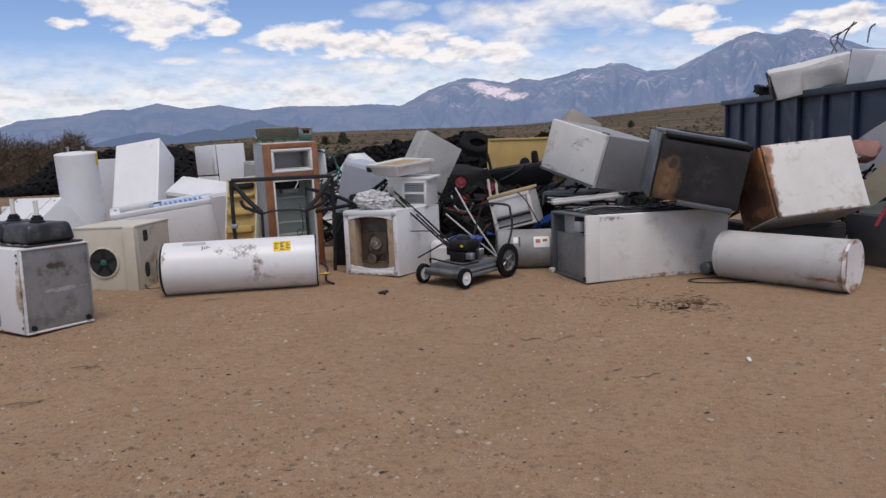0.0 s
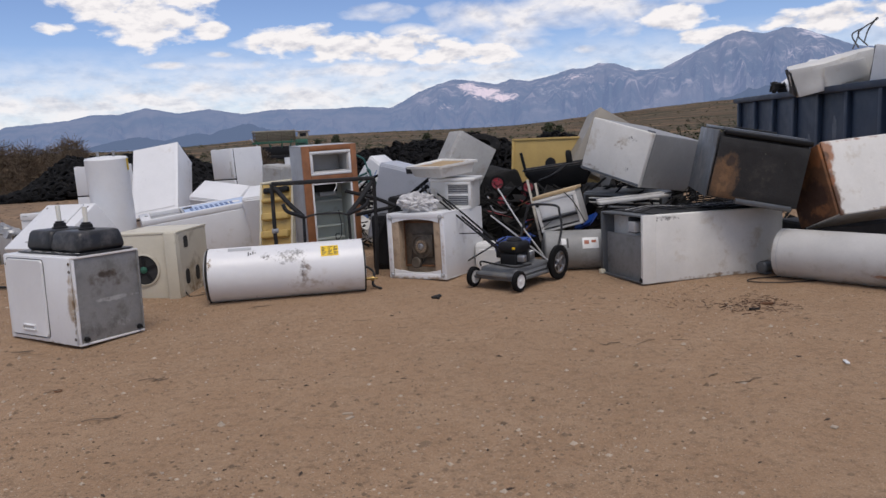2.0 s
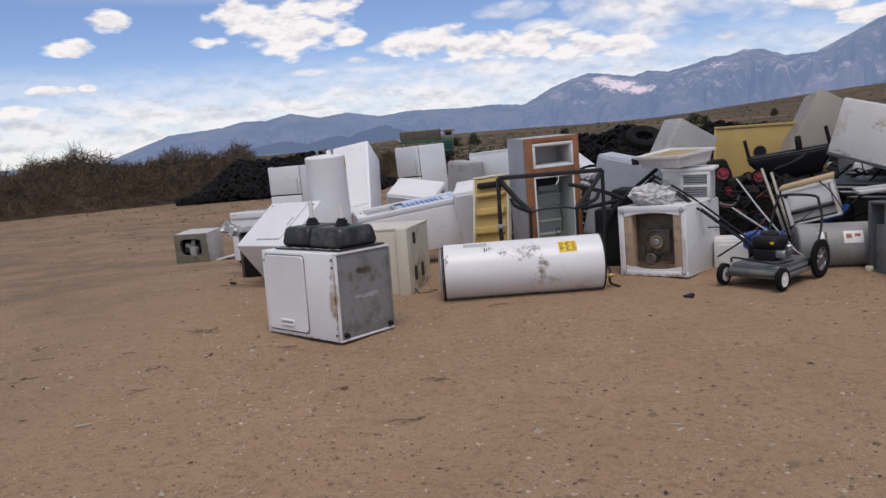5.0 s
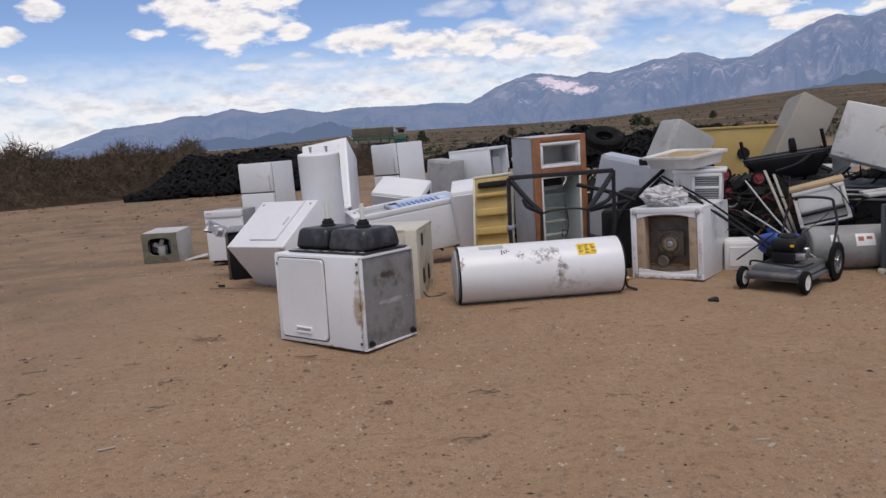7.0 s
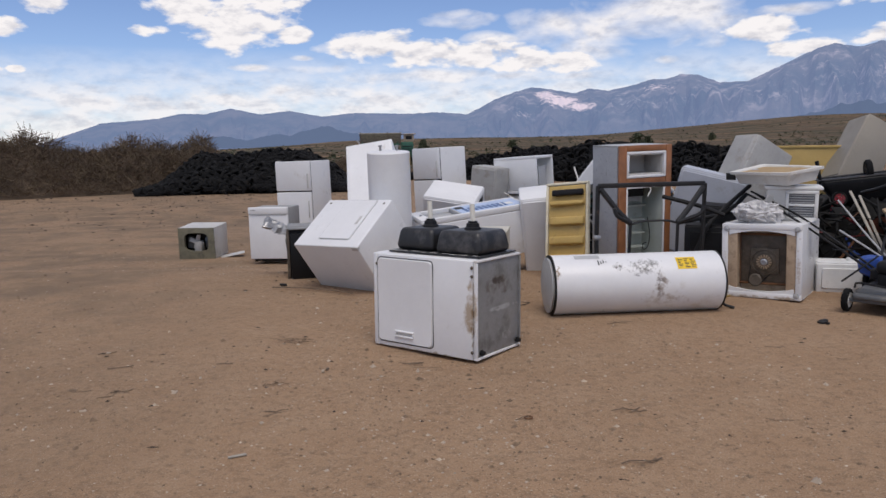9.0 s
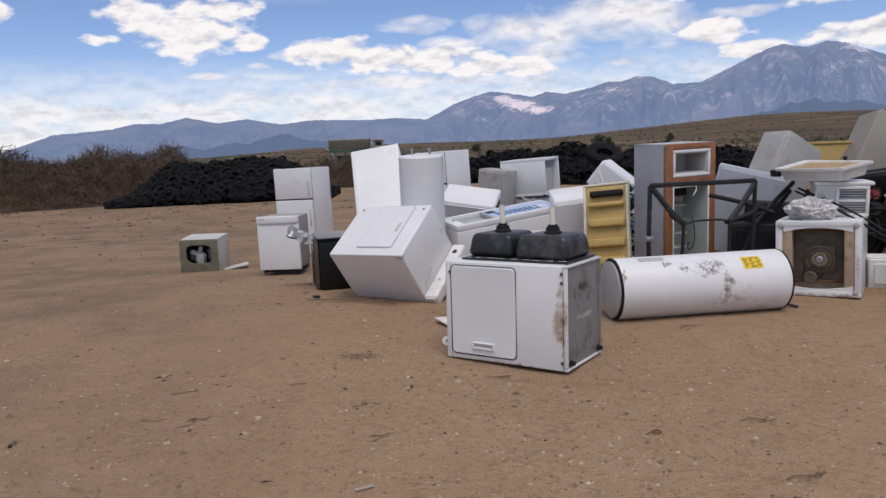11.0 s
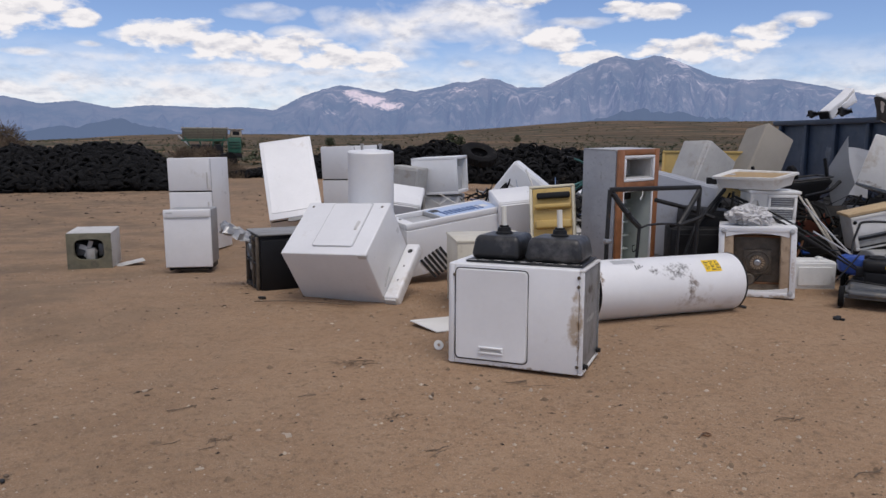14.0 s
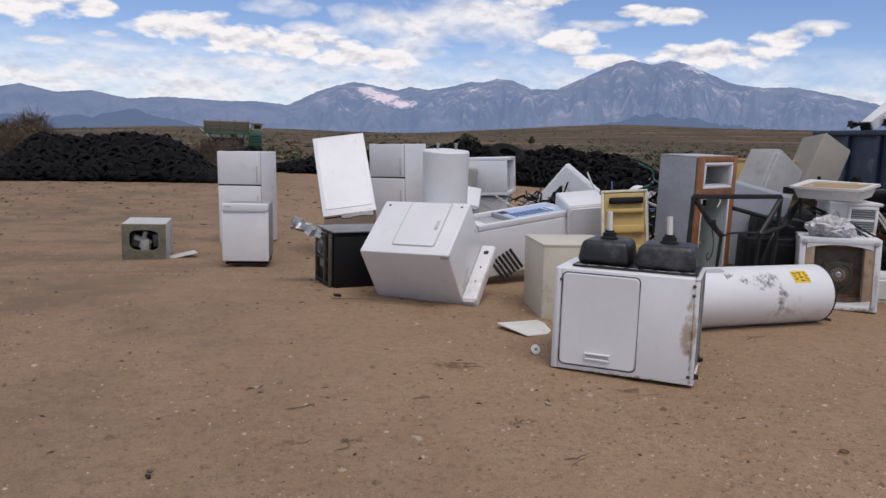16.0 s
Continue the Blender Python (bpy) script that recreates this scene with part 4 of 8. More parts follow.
def white_water_heater():
    L, r = 1.5, 0.262
    t = thing("water_heater", pose(-2.09, 7.435, 0.025, 0, 0, 9.5), "white water heater tank lying on the dirt, scuffed, yellow label", "water heater")
    part("jacket", drum(L, r), M_TANK, t)
    for x in (-L / 2 + 0.004, L / 2 - 0.004):
        part("end_rim", lathe([(r - 0.03, -0.006), (r + 0.003, -0.006), (r + 0.003, 0.007), (r - 0.03, 0.007)], 48, Matrix.Translation((x, 0, r)) @ pose(0, 0, 0, 0, 90)), M_BLACK, t, "dark end rim")
    part("end_cap", lathe([(0, 0.03), (r * 0.6, 0.026), (r - 0.02, 0.006), (r - 0.02, 0)], 40, Matrix.Translation((-L / 2 - 0.016, 0, r)) @ pose(0, 0, 0, 0, -90)), M_GREY, t, "grey end cap")
    lab = part("label", skin(0.33, 0.50, 34, 62, r), M_LABEL, t, "yellow energy label")
    for k in range(7):
        a = 37 + 3.3 * k
        for j in range(3):
            x = 0.342 + 0.05 * j + 0.006 * ((k * 3 + j) % 3)
            part("print_bar", skin(x, x + 0.022 + 0.012 * ((k + 2 * j) % 3), a, a + 1.0 + 0.9 * ((k + j) % 2), r + 0.001, 2), M_INK, lab)
    part("strip", skin(-0.55, -0.33, 66, 80, r), M_GREY, t, "grey strip label")
    for k in range(4):
        part("print_bar", skin(-0.36 + 0.022 * k, -0.35 + 0.022 * k, 48 + 2 * k, 60 - 3 * (k % 2), r, 3), M_INK, t)
    part("valve", lathe([(0.014, 0), (0.014, 0.05), (0.024, 0.055), (0.024, 0.08), (0.01, 0.085), (0.01, 0.12), (0, 0.12)], 12, Matrix.Translation((L / 2 + 0.01, -0.05, 0.12)) @ pose(0, 0, 0, 0, 90)), M_BRASS, t, "brass drain valve")
    part("hose", tube(bend((L / 2 + 0.03, 0.1, 0.22), (L / 2 + 0.1, 0.06, 0.16), (L / 2 + 0.08, -0.02, 0.05), (L / 2 + 0.16, -0.08, 0.015)), 0.013, 8), M_TUBE, t, "dark pipe stub")


M_BRASS = surf("old brass", (0.35, 0.24, 0.09), 0.4, 0.8, var=0.3, scale=10, bump=0.1)
white_water_heater()


def upended_washer():
    w, d, h = 0.712, 0.852, 0.702
    t = thing("washing_machine", seat_on((-0.601, 8.319, 0.376), (-1.5, -1.5, -30.5), h), "white washing machine lying down, its open base showing the motor", "washing machine")
    part("cabinet", tub_shell(w, d, h), M_WASHER, t)
    f = -d / 2
    part("base_frame", frame_ring(w, h, 0.055, 0.03, (0, f - 0.002, h / 2), 0.008), M_WASHER, t)
    for s in (-1, 1):
        part("liner_side", slab(0.09, 0.16, h - 0.1, (s * (w / 2 - 0.095), f + 0.075, h / 2), 0.01, 2), M_CARD, t, "brown stained liner")
    # curved lips above and below the opening
    for s in (-1, 1):
        bm = bmesh.new()
        n = 14
        a, b = [], []
        for i in range(n + 1):
            x = -0.29 + 0.58 * i / n
            z = 0.055 - 0.045 * (1 - (2 * i / n - 1) ** 2)
            a.append((x, h / 2 + s * (h / 2 - 0.05)))
            b.append((x, h / 2 + s * (h / 2 - 0.05 - 0.055 + 0.04 * (1 - (2 * i / n - 1) ** 2))))
        va = [bm.verts.new((x, f - 0.012, z)) for x, z in a]
        vb = [bm.verts.new((x, f - 0.012, z)) for x, z in b]
        vc = [bm.verts.new((x, f + 0.03, z)) for x, z in b]
        for i in range(n):
            bm.faces.new((va[i], va[i + 1], vb[i + 1], vb[i]))
            bm.faces.new((vb[i], vb[i + 1], vc[i + 1], vc[i]))
        part("base_lip", bm, M_WHITE, t)
    part("liner", slab(w - 0.1, 0.012, h - 0.1, (0, f + 0.15, h / 2), 0.004), M_CARD, t, "brown stained liner")
    part("base_pan", grid_box(0.45, 0.02, 0.47, (0.005, f + 0.13, h / 2 + 0.01), 3, 0.004), M_GREASE, t, "greasy base pan")
    part("pan_frame", frame_ring(0.47, 0.49, 0.02, 0.04, (0.005, f + 0.12, h / 2 + 0.01), 0.006), M_RUST, t)
    P = Matrix.Translation((0.01, f + 0.115, h / 2 - 0.015)) @ pose(0, 0, 0, 90)
    part("gearcase", slab(0.26, 0.03, 0.25, (0.01, f + 0.108, h / 2 - 0.01), 0.012, 2), M_GREASE, t)
    part("pulley", lathe([(0.13, 0), (0.13, 0.03), (0.115, 0.036), (0.108, 0.02), (0.075, 0.022), (0.07, 0.045), (0.035, 0.05), (0.03, 0.035), (0, 0.035)], 28, P), M_GREASE, t, "greasy drive pulley")
    for k in range(16):
        part("pulley_fin", slab(0.03, 0.009, 0.016, (0.055, 0, 0.05), 0.002, 1), M_CARD, t).matrix_local = P @ pose(0, 0, 0, 0, 0, 22.5 * k)
    part("hub", lathe([(0.032, 0.03), (0.032, 0.06), (0.02, 0.066), (0.02, 0.05), (0, 0.05)], 18, P), M_STEEL, t)
    part("motor", lathe([(0, 0.05), (0.05, 0.05), (0.062, 0.04), (0.062, -0.03)], 20, Matrix.Translation((-0.07, f + 0.12, 0.16)) @ pose(0, 0, 0, 90)), M_GREASE, t, "small greasy motor")
    part("belt", tube([(0.01 + 0.12 * math.cos(radians(a)), f + 0.09, h / 2 - 0.015 + 0.12 * math.sin(radians(a))) for a in range(-60, 200, 20)] + [(-0.13, f + 0.09, 0.17), (-0.09, f + 0.09, 0.11), (-0.03, f + 0.09, 0.12)], 0.006, 6, closed=True), M_BLACK, t)
    for s in (-1, 1):
        for u in (-1, 1):
            part("foot", lathe([(0, 0.02), (0.012, 0.02), (0.014, 0.008), (0.026, 0.006), (0.026, 0)], 12, Matrix.Translation((s * (w / 2 - 0.045), f - 0.017, h / 2 + u * (h / 2 - 0.045))) @ pose(0, 0, 0, 90)), M_GREY, t, "levelling foot")


def tub_shell(w, d, h, wall=0.012):
    """Four sheet-metal sides, open towards -y."""
    bm = bmesh.new()
    rbox(bm, w, d, wall, (0, 0, wall / 2), 0.004)
    rbox(bm, w, d, wall, (0, 0, h - wall / 2), 0.004)
    for s in (-1, 1):
        rbox(bm, wall, d, h - 2 * wall, (s * (w / 2 - wall / 2), 0, h / 2), 0.004)
    rbox(bm, w - 2 * wall, wall, h - 2 * wall, (0, d / 2 - wall / 2, h / 2), 0.003)
    return bm


upended_washer()


def lying_fridge():
    w, d, h = 1.632, 0.78, 0.659
    t = thing("refrigerator", seat_on((2.006, 7.705, 0.345), (-1.5, 0.9, 17.4), h), "white refrigerator lying on its side, black back facing up", "refrigerator")
    part("cabinet", slab(w - 0.14, d, h, (0.07, 0, h / 2), 0.014, 3), M_LYING, t)
    x0 = -w / 2
    for y, mm in ((-d / 2 + 0.02, M_WHITE_DIRTY), (d / 2 - 0.02, M_GREYDARK)):
        part("side_flange", slab(0.15, 0.04, h, (x0 + 0.075, y, h / 2), 0.008), mm, t)
    part("bottom_flange", slab(0.15, d - 0.08, 0.02, (x0 + 0.075, 0, 0.012), 0.004), M_GREYDARK, t)
    part("top_flange", slab(0.15, d - 0.08, 0.02, (x0 + 0.075, 0, h - 0.012), 0.004), M_GREYDARK, t)
    part("machine_panel", slab(0.012, d - 0.1, h * 0.66, (x0 + 0.06, 0.01, h * 0.35), 0.004), M_GALV, t, "dull steel compressor cover")
    part("compressor", lathe([(0, 0.12), (0.05, 0.115), (0.075, 0.08), (0.08, 0.0), (0.075, -0.06), (0, -0.08)], 20, Matrix.Translation((x0 + 0.10, -0.12, h - 0.12))), M_BLACK, t, "black compressor")
    part("relay_box", slab(0.08, 0.12, 0.1, (x0 + 0.03, -0.2, h - 0.12), 0.008), M_GREY, t)
    part("back_panel", slab(w - 0.16, d - 0.06, 0.012, (0.06, 0.01, h + 0.004), 0.004), M_CHAR, t, "black condenser back")
    pts = []
    for k in range(9):
        xa = -0.55 + 0.15 * k
        pts += [(xa, (-0.27 if k % 2 else 0.27), h + 0.028), (xa + 0.15, (-0.27 if k % 2 else 0.27), h + 0.028)]
    part("condenser_coil", tube(pts, 0.006, 6), M_BLACK, t)
    for k in range(3):
        part("water_line", tube(bend((-0.7, -0.2 + 0.15 * k, h + 0.02), (-0.4, -0.1 + 0.1 * k, h + 0.05), (0.0, -0.25 + 0.2 * k, h + 0.02), (0.35, -0.1 + 0.1 * k, h + 0.04)), 0.005, 6), M_STEEL if k else M_BLACK, t)
    part("roller", lathe([(0, 0.02), (0.03, 0.02), (0.03, -0.02), (0, -0.02)], 14, Matrix.Translation((x0 + 0.02, -d / 2 + 0.03, 0.035)) @ pose(0, 0, 0, 90)), M_BLACK, t)
    part("hinge_block", slab(0.05, 0.06, 0.05, (x0 - 0.005, d / 2 - 0.03, 0.03), 0.008), M_CREAM, t)


lying_fridge()


def grey_water_heater():
    L, r = 1.18, 0.235
    a = math.degrees(math.atan2(6.36 - 7.22, 3.52 - 2.72))
    t = thing("water_heater", pose(3.12, 6.79, 0.025, 0, 0, a), "pale grey water heater tank lying down with a rusty end", "water heater")
    part("jacket", drum(L, r, 0.012), M_GREYTANK, t)
    part("end_cap", lathe([(0, 0.012), (r * 0.8, 0.01), (r - 0.01, 0.014), (r + 0.004, 0.012), (r + 0.004, -0.012)], 40, Matrix.Translation((L / 2 + 0.006, 0, r)) @ pose(0, 0, 0, 0, 90)), M_TANKEND, t, "rust-rimmed end cap")
    part("seam", lathe([(r + 0.002, -0.004), (r + 0.003, 0), (r + 0.002, 0.004)], 48, Matrix.Translation((-L / 2 + 0.05, 0, r)) @ pose(0, 0, 0, 0, 90)), M_GREY, t)


grey_water_heater()


def wheel(parent, at, r, width, spokes=0, hub=M_FOAM, name="wheel"):
    P = Matrix.Translation(at) @ pose(0, 0, 0, 0, 90)
    w = part(name, lathe([(r * 0.66, -width / 2), (r * 0.9, -width / 2), (r, -width / 3), (r, width / 3), (r * 0.9, width / 2), (r * 0.66, width / 2), (r * 0.66, -width / 2)], 32, P), M_RUBBER, parent, "black rubber wheel")
    if spokes:
        part("rim", lathe([(r * 0.56, -width / 3), (r * 0.68, -width / 3), (r * 0.68, width / 3), (r * 0.56, width / 3), (r * 0.56, -width / 3)], 32, P), hub, w)
        part("hub", lathe([(0, -width / 2), (r * 0.16, -width / 2), (r * 0.2, 0), (r * 0.16, width / 2), (0, width / 2)], 16, P), hub, w)
        for k in range(spokes):
            part("spoke", slab(r * 0.13, width * 0.3, r * 0.5, (0, 0, r * 0.36), 0.003, 1), hub, w).matrix_local = Matrix.Translation(at) @ pose(0, 0, 0, 360 / spokes * k, 0, 0) @ pose(0, 0, 0, 0, 0, 90)
    else:
        part("rim", lathe([(0, -width * 0.52), (r * 0.14, -width * 0.52), (r * 0.2, -width * 0.4), (r * 0.5, -width * 0.36), (r * 0.67, -width * 0.46), (r * 0.67, width * 0.46), (r * 0.5, width * 0.36), (r * 0.2, width * 0.4), (r * 0.14, width * 0.52), (0, width * 0.52)], 28, P), hub, w)
    return w


def lawn_mower():
    t = thing("lawn_mower", pose(0.19, 7.54, 0.03, 0, 0, -40.5), "grey push lawn mower with black engine and large spoked rear wheels", "lawn mower")
    deck = slab(0.50, 0.66, 0.10, (0, -0.02, 0.155), 0.04, 4)
    for v in deck.verts:
        if v.co.z > 0.15:
            v.co.x *= 0.9
            v.co.y *= 0.93
    part("deck", deck, M_DECK, t)
    part("deck_skirt", slab(0.56, 0.70, 0.035, (0, -0.03, 0.105), 0.015, 2), M_DECK, t)
    part("front_baffle", slab(0.44, 0.1, 0.05, (0, -0.36, 0.14), 0.02, 3), M_DECK, t)
    for s in (-1, 1):
        wheel(t, (s * 0.27, -0.36, 0.10), 0.10, 0.05, 0, M_FOAM)
        wheel(t, (s * 0.29, 0.33, 0.175), 0.175, 0.045, 6, M_STEEL)
        part("axle", tube([(s * 0.18, -0.36, 0.12), (s * 0.27, -0.36, 0.10)], 0.012, 8), M_STEEL, t)
        part("bracket", slab(0.02, 0.18, 0.05, (s * 0.255, 0.27, 0.17), 0.006), M_BLACK, t)
    eng = part("engine", slab(0.2, 0.22, 0.12, (0.0, -0.04, 0.255), 0.02, 3), M_BLACK, t, "greasy black engine block")
    sh = slab(0.25, 0.27, 0.12, (0, -0.03, 0.37), 0.05, 4)
    part("engine_shroud", sh, M_BLACK, t, "dusty black engine shroud")
    part("starter_cap", lathe([(0, 0.04), (0.05, 0.038), (0.075, 0.02), (0.08, 0)], 20, Matrix.Translation((0, -0.03, 0.425))), M_BLACK, eng)
    part("muffler", slab(0.1, 0.06, 0.07, (0.13, -0.10, 0.27), 0.012, 3), M_STEEL, eng, "silver muffler")
    for k in range(5):
        part("cooling_fin", slab(0.15, 0.012, 0.09, (0.05, 0.07 + 0.018 * k, 0.27), 0.002, 1), M_STEEL, eng)
    part("tank_cap", lathe([(0, 0.03), (0.025, 0.03), (0.028, 0)], 14, Matrix.Translation((-0.09, 0.03, 0.42))), M_BLACK, eng)
    part("engine_label", slab(0.035, 0.004, 0.022, (0.085, -0.166, 0.375), 0.001, 1), M_LABEL, eng, "small yellow label")
    part("air_filter", slab(0.09, 0.12, 0.09, (-0.13, -0.05, 0.30), 0.015, 3), M_BLACK, eng)
    part("guard_rail", tube(bend((-0.24, -0.28, 0.2), (-0.2, -0.32, 0.25), (0, -0.34, 0.24), (0.2, -0.3, 0.22), (0.24, -0.1, 0.22)), 0.009, 6), M_BLACK, t)
    # folded steel handle and the black upper loop
    for s in (-1, 1):
        part("handle_tube", tube(bend((s * 0.24, 0.3, 0.2), (s * 0.24, 0.42, 0.34), (s * 0.235, 0.5, 0.52), (s * 0.2, 0.52, 0.66)), 0.012, 8), M_TUBE, t)
    part("handle_loop", tube(bend((-0.2, 0.52, 0.66), (-0.17, 0.53, 0.72), (0, 0.535, 0.735), (0.17, 0.53, 0.72), (0.2, 0.52, 0.66)), 0.013, 8), M_TUBE, t, "black grip loop")
    tarp = grid_box(0.3, 0.28, 0.16, (-0.17, 0.2, 0.33), 5, 0.05)
    part("bag_cover", dent(tarp, 0.05, 6.0, 3), M_BLUE, t, "crumpled blue cover")
    part("pull_cord", tube(bend((0.02, 0.08, 0.4), (0.1, 0.3, 0.5), (0.18, 0.45, 0.6)), 0.004, 5), M_BLACK, t)


lawn_mower()


def small_water_heater():
    L, r = 0.74, 0.215
    t = thing("water_heater", pose(0.93, 8.12, 0.02, 0, 0, -4), "small silver grey water heater lying behind the mower", "water heater")
    part("jacket", drum(L, r, 0.01), M_OLDSILVER, t)
    part("end_plate", lathe([(0, 0.01), (r * 0.55, 0.01), (r * 0.62, 0)], 28, Matrix.Translation((-L / 2 - 0.012, 0, r)) @ pose(0, 0, 0, 0, -90)), M_GREYDARK, t)
    lab = part("label", skin(0.02, 0.19, 12, 45, r), M_FOAM, t, "faded warning label with red print")
    for k in range(2):
        part("print_block", skin(0.04 + 0.075 * k, 0.09 + 0.075 * k, 24 + 4 * k, 36, r + 0.001, 3), M_ORANGEPOT, lab)
    part("mark", skin(-0.2, -0.15, 25, 44, r, 4), M_FOAM, t)
    part("mark", skin(-0.14, -0.125, 15, 44, r, 4), M_INK, t)


small_water_heater()


def wood_framed_unit():
    w, d, h = 0.47, 0.36, 0.41
    t = thing("window_cooler", pose(0.85, 8.40, 0.455, 0, -14, -20), "small dirty white cabinet edged with raw wood, on the heater", "cooler")
    part("cabinet", slab(w, d, h - 0.03, (0, 0, h / 2 - 0.01), 0.012, 3), M_DULL, t)
    part("wood_strip", slab(w + 0.03, d + 0.02, 0.032, (0, 0, h - 0.01), 0.005), M_RAWWOOD, t, "raw pine strip")
    part("front_frame", frame_ring(w, h - 0.05, 0.035, 0.025, (0, -d / 2 - 0.01, h / 2 - 0.01), 0.006), M_WHITE_DIRTY, t)
    part("panel", grid_box(w - 0.09, 0.014, 0.20, (-0.005, -d / 2 - 0.006, h / 2 + 0.06), 3, 0.003), M_FOAM, t, "mottled white panel")
    part("slot", slab(w - 0.07, 0.012, 0.028, (0, -d / 2 - 0.018, h / 2 - 0.07), 0.003), M_BLACK, t, "black slot")
    part("slot_lower", slab(w - 0.07, 0.01, 0.02, (0, -d / 2 - 0.02, 0.045), 0.003), M_CHAR, t)
    screw_heads([(-w / 2 + 0.03, -d / 2 - 0.026, h - 0.09)], t, "knob", M_BLACK, 0.02)
    part("cable", tube(bend((0.12, -d / 2 - 0.03, h - 0.02), (0.2, -d / 2 - 0.05, 0.25), (0.26, -d / 2 - 0.04, 0.02)), 0.006, 6), M_BLACK, t)


M_RAWWOOD = surf("raw pine", (0.46, 0.33, 0.18), 0.7, var=0.2, scale=8, dirt=(0.25, 0.16, 0.08), amount=0.4, dscale=9, bump=0.2)
wood_framed_unit()


def silver_fridge():
    w, d, h = 0.869, 1.011, 0.619
    t = thing("refrigerator", seat_on((1.897, 9.111, 1.185), (-7.9, 14.2, -53.1), h), "pale silver refrigerator tipped sideways on top of the heap", "refrigerator")
    part("cabinet", slab(w, d - 0.07, h, (0, 0.035, h / 2), 0.012, 3), M_SILVER, t)
    part("door", slab(w + 0.004, 0.06, h + 0.004, (0, -d / 2 + 0.03, h / 2), 0.014, 3), M_DOORSMUDGE, t, "scuffed pale door")
    part("gasket", slab(w - 0.02, 0.012, h - 0.02, (0, -d / 2 + 0.066, h / 2), 0.002), M_BLACK, t)
    part("edge_trim", slab(w, 0.012, 0.028, (0, -d / 2 - 0.004, 0.02), 0.004), M_GREYDARK, t)
    part("hinge", slab(0.08, 0.05, 0.02, (w / 2 - 0.06, -d / 2 + 0.05, h + 0.01), 0.004), M_GREYDARK, t)


silver_fridge()


M_SOOTY = marked("sooty grey enamel", M_GREYDARK, (((-0.42, -0.2, 0.6), (0.1, 0.8, 0.22), (0.06, 0.055, 0.05), 6, 0.6), ((-0.42, 0.1, 0.2), (0.1, 0.5, 0.4), (0.2, 0.19, 0.18), 5, 0.3)))


def burnt_stove():
    w, d, h = 0.832, 0.90, 0.654
    t = thing("kitchen_range", seat_on((2.510, 7.544, 1.085), (2.1, 11.3, -8.7), h), "burnt black kitchen range lying on the white fridge", "stove")
    part("carcass", slab(w, d - 0.05, h - 0.05, (0, 0.03, h / 2 - 0.01), 0.015, 2), M_CHAR, t)
    part("side_panel", slab(0.014, d - 0.03, h - 0.02, (-w / 2 - 0.004, 0.01, h / 2), 0.004), M_SOOTY, t, "dull grey side panel with soot")
    part("front_sheet", grid_box(w - 0.02, 0.02, h - 0.09, (0.004, -d / 2 + 0.008, h / 2 - 0.02), 5, 0.004), M_STOVE, t, "charred sheet with a rust patch")
    part("top_lip", slab(w - 0.03, 0.10, 0.05, (0.03, -d / 2 + 0.06, h - 0.02), 0.015, 3), M_GLOSSBLACK, t)
    part("top_plate", slab(w - 0.06, d - 0.1, 0.03, (0.0, 0.02, h + 0.008), 0.008, 2), M_GREYDARK, t)
    part("bottom_rail", slab(w * 0.62, 0.06, 0.05, (0.1, -d / 2 - 0.005, 0.015), 0.01, 2), M_GREYDARK, t, "bent dark grey rail")
    part("burner_grate", tube([(0.2 * math.cos(radians(a)), 0.2 * math.sin(radians(a)), h + 0.035) for a in range(0, 360, 30)], 0.008, 6, closed=True), M_CHAR, t)


burnt_stove()


def rusty_freezer():
    w, d, h = 0.968, 0.52, 0.699
    t = thing("freezer", seat_on((3.458, 7.300, 0.905), (-21.2, -3.7, 9.6), h), "white chest freezer tipped over, one side eaten by rust", "freezer")
    part("cabinet", slab(w - 0.02, d, h, (0.01, 0, h / 2), 0.018, 3), M_WHITE_DIRTY, t)
    part("lid", slab(w - 0.02, 0.035, h + 0.01, (0.01, -d / 2 - 0.016, h / 2), 0.012, 3), M_FREEZER, t, "white lid with rust on its edge")
    part("rust_side", grid_box(0.03, d + 0.03, h - 0.02, (-w / 2 + 0.004, 0, h / 2), 4, 0.01), M_RUSTSIDE, t, "rust-eaten side")
    part("underside", slab(w - 0.04, d - 0.02, 0.012, (0, 0, -0.004), 0.004), M_GALV, t)


rusty_freezer()


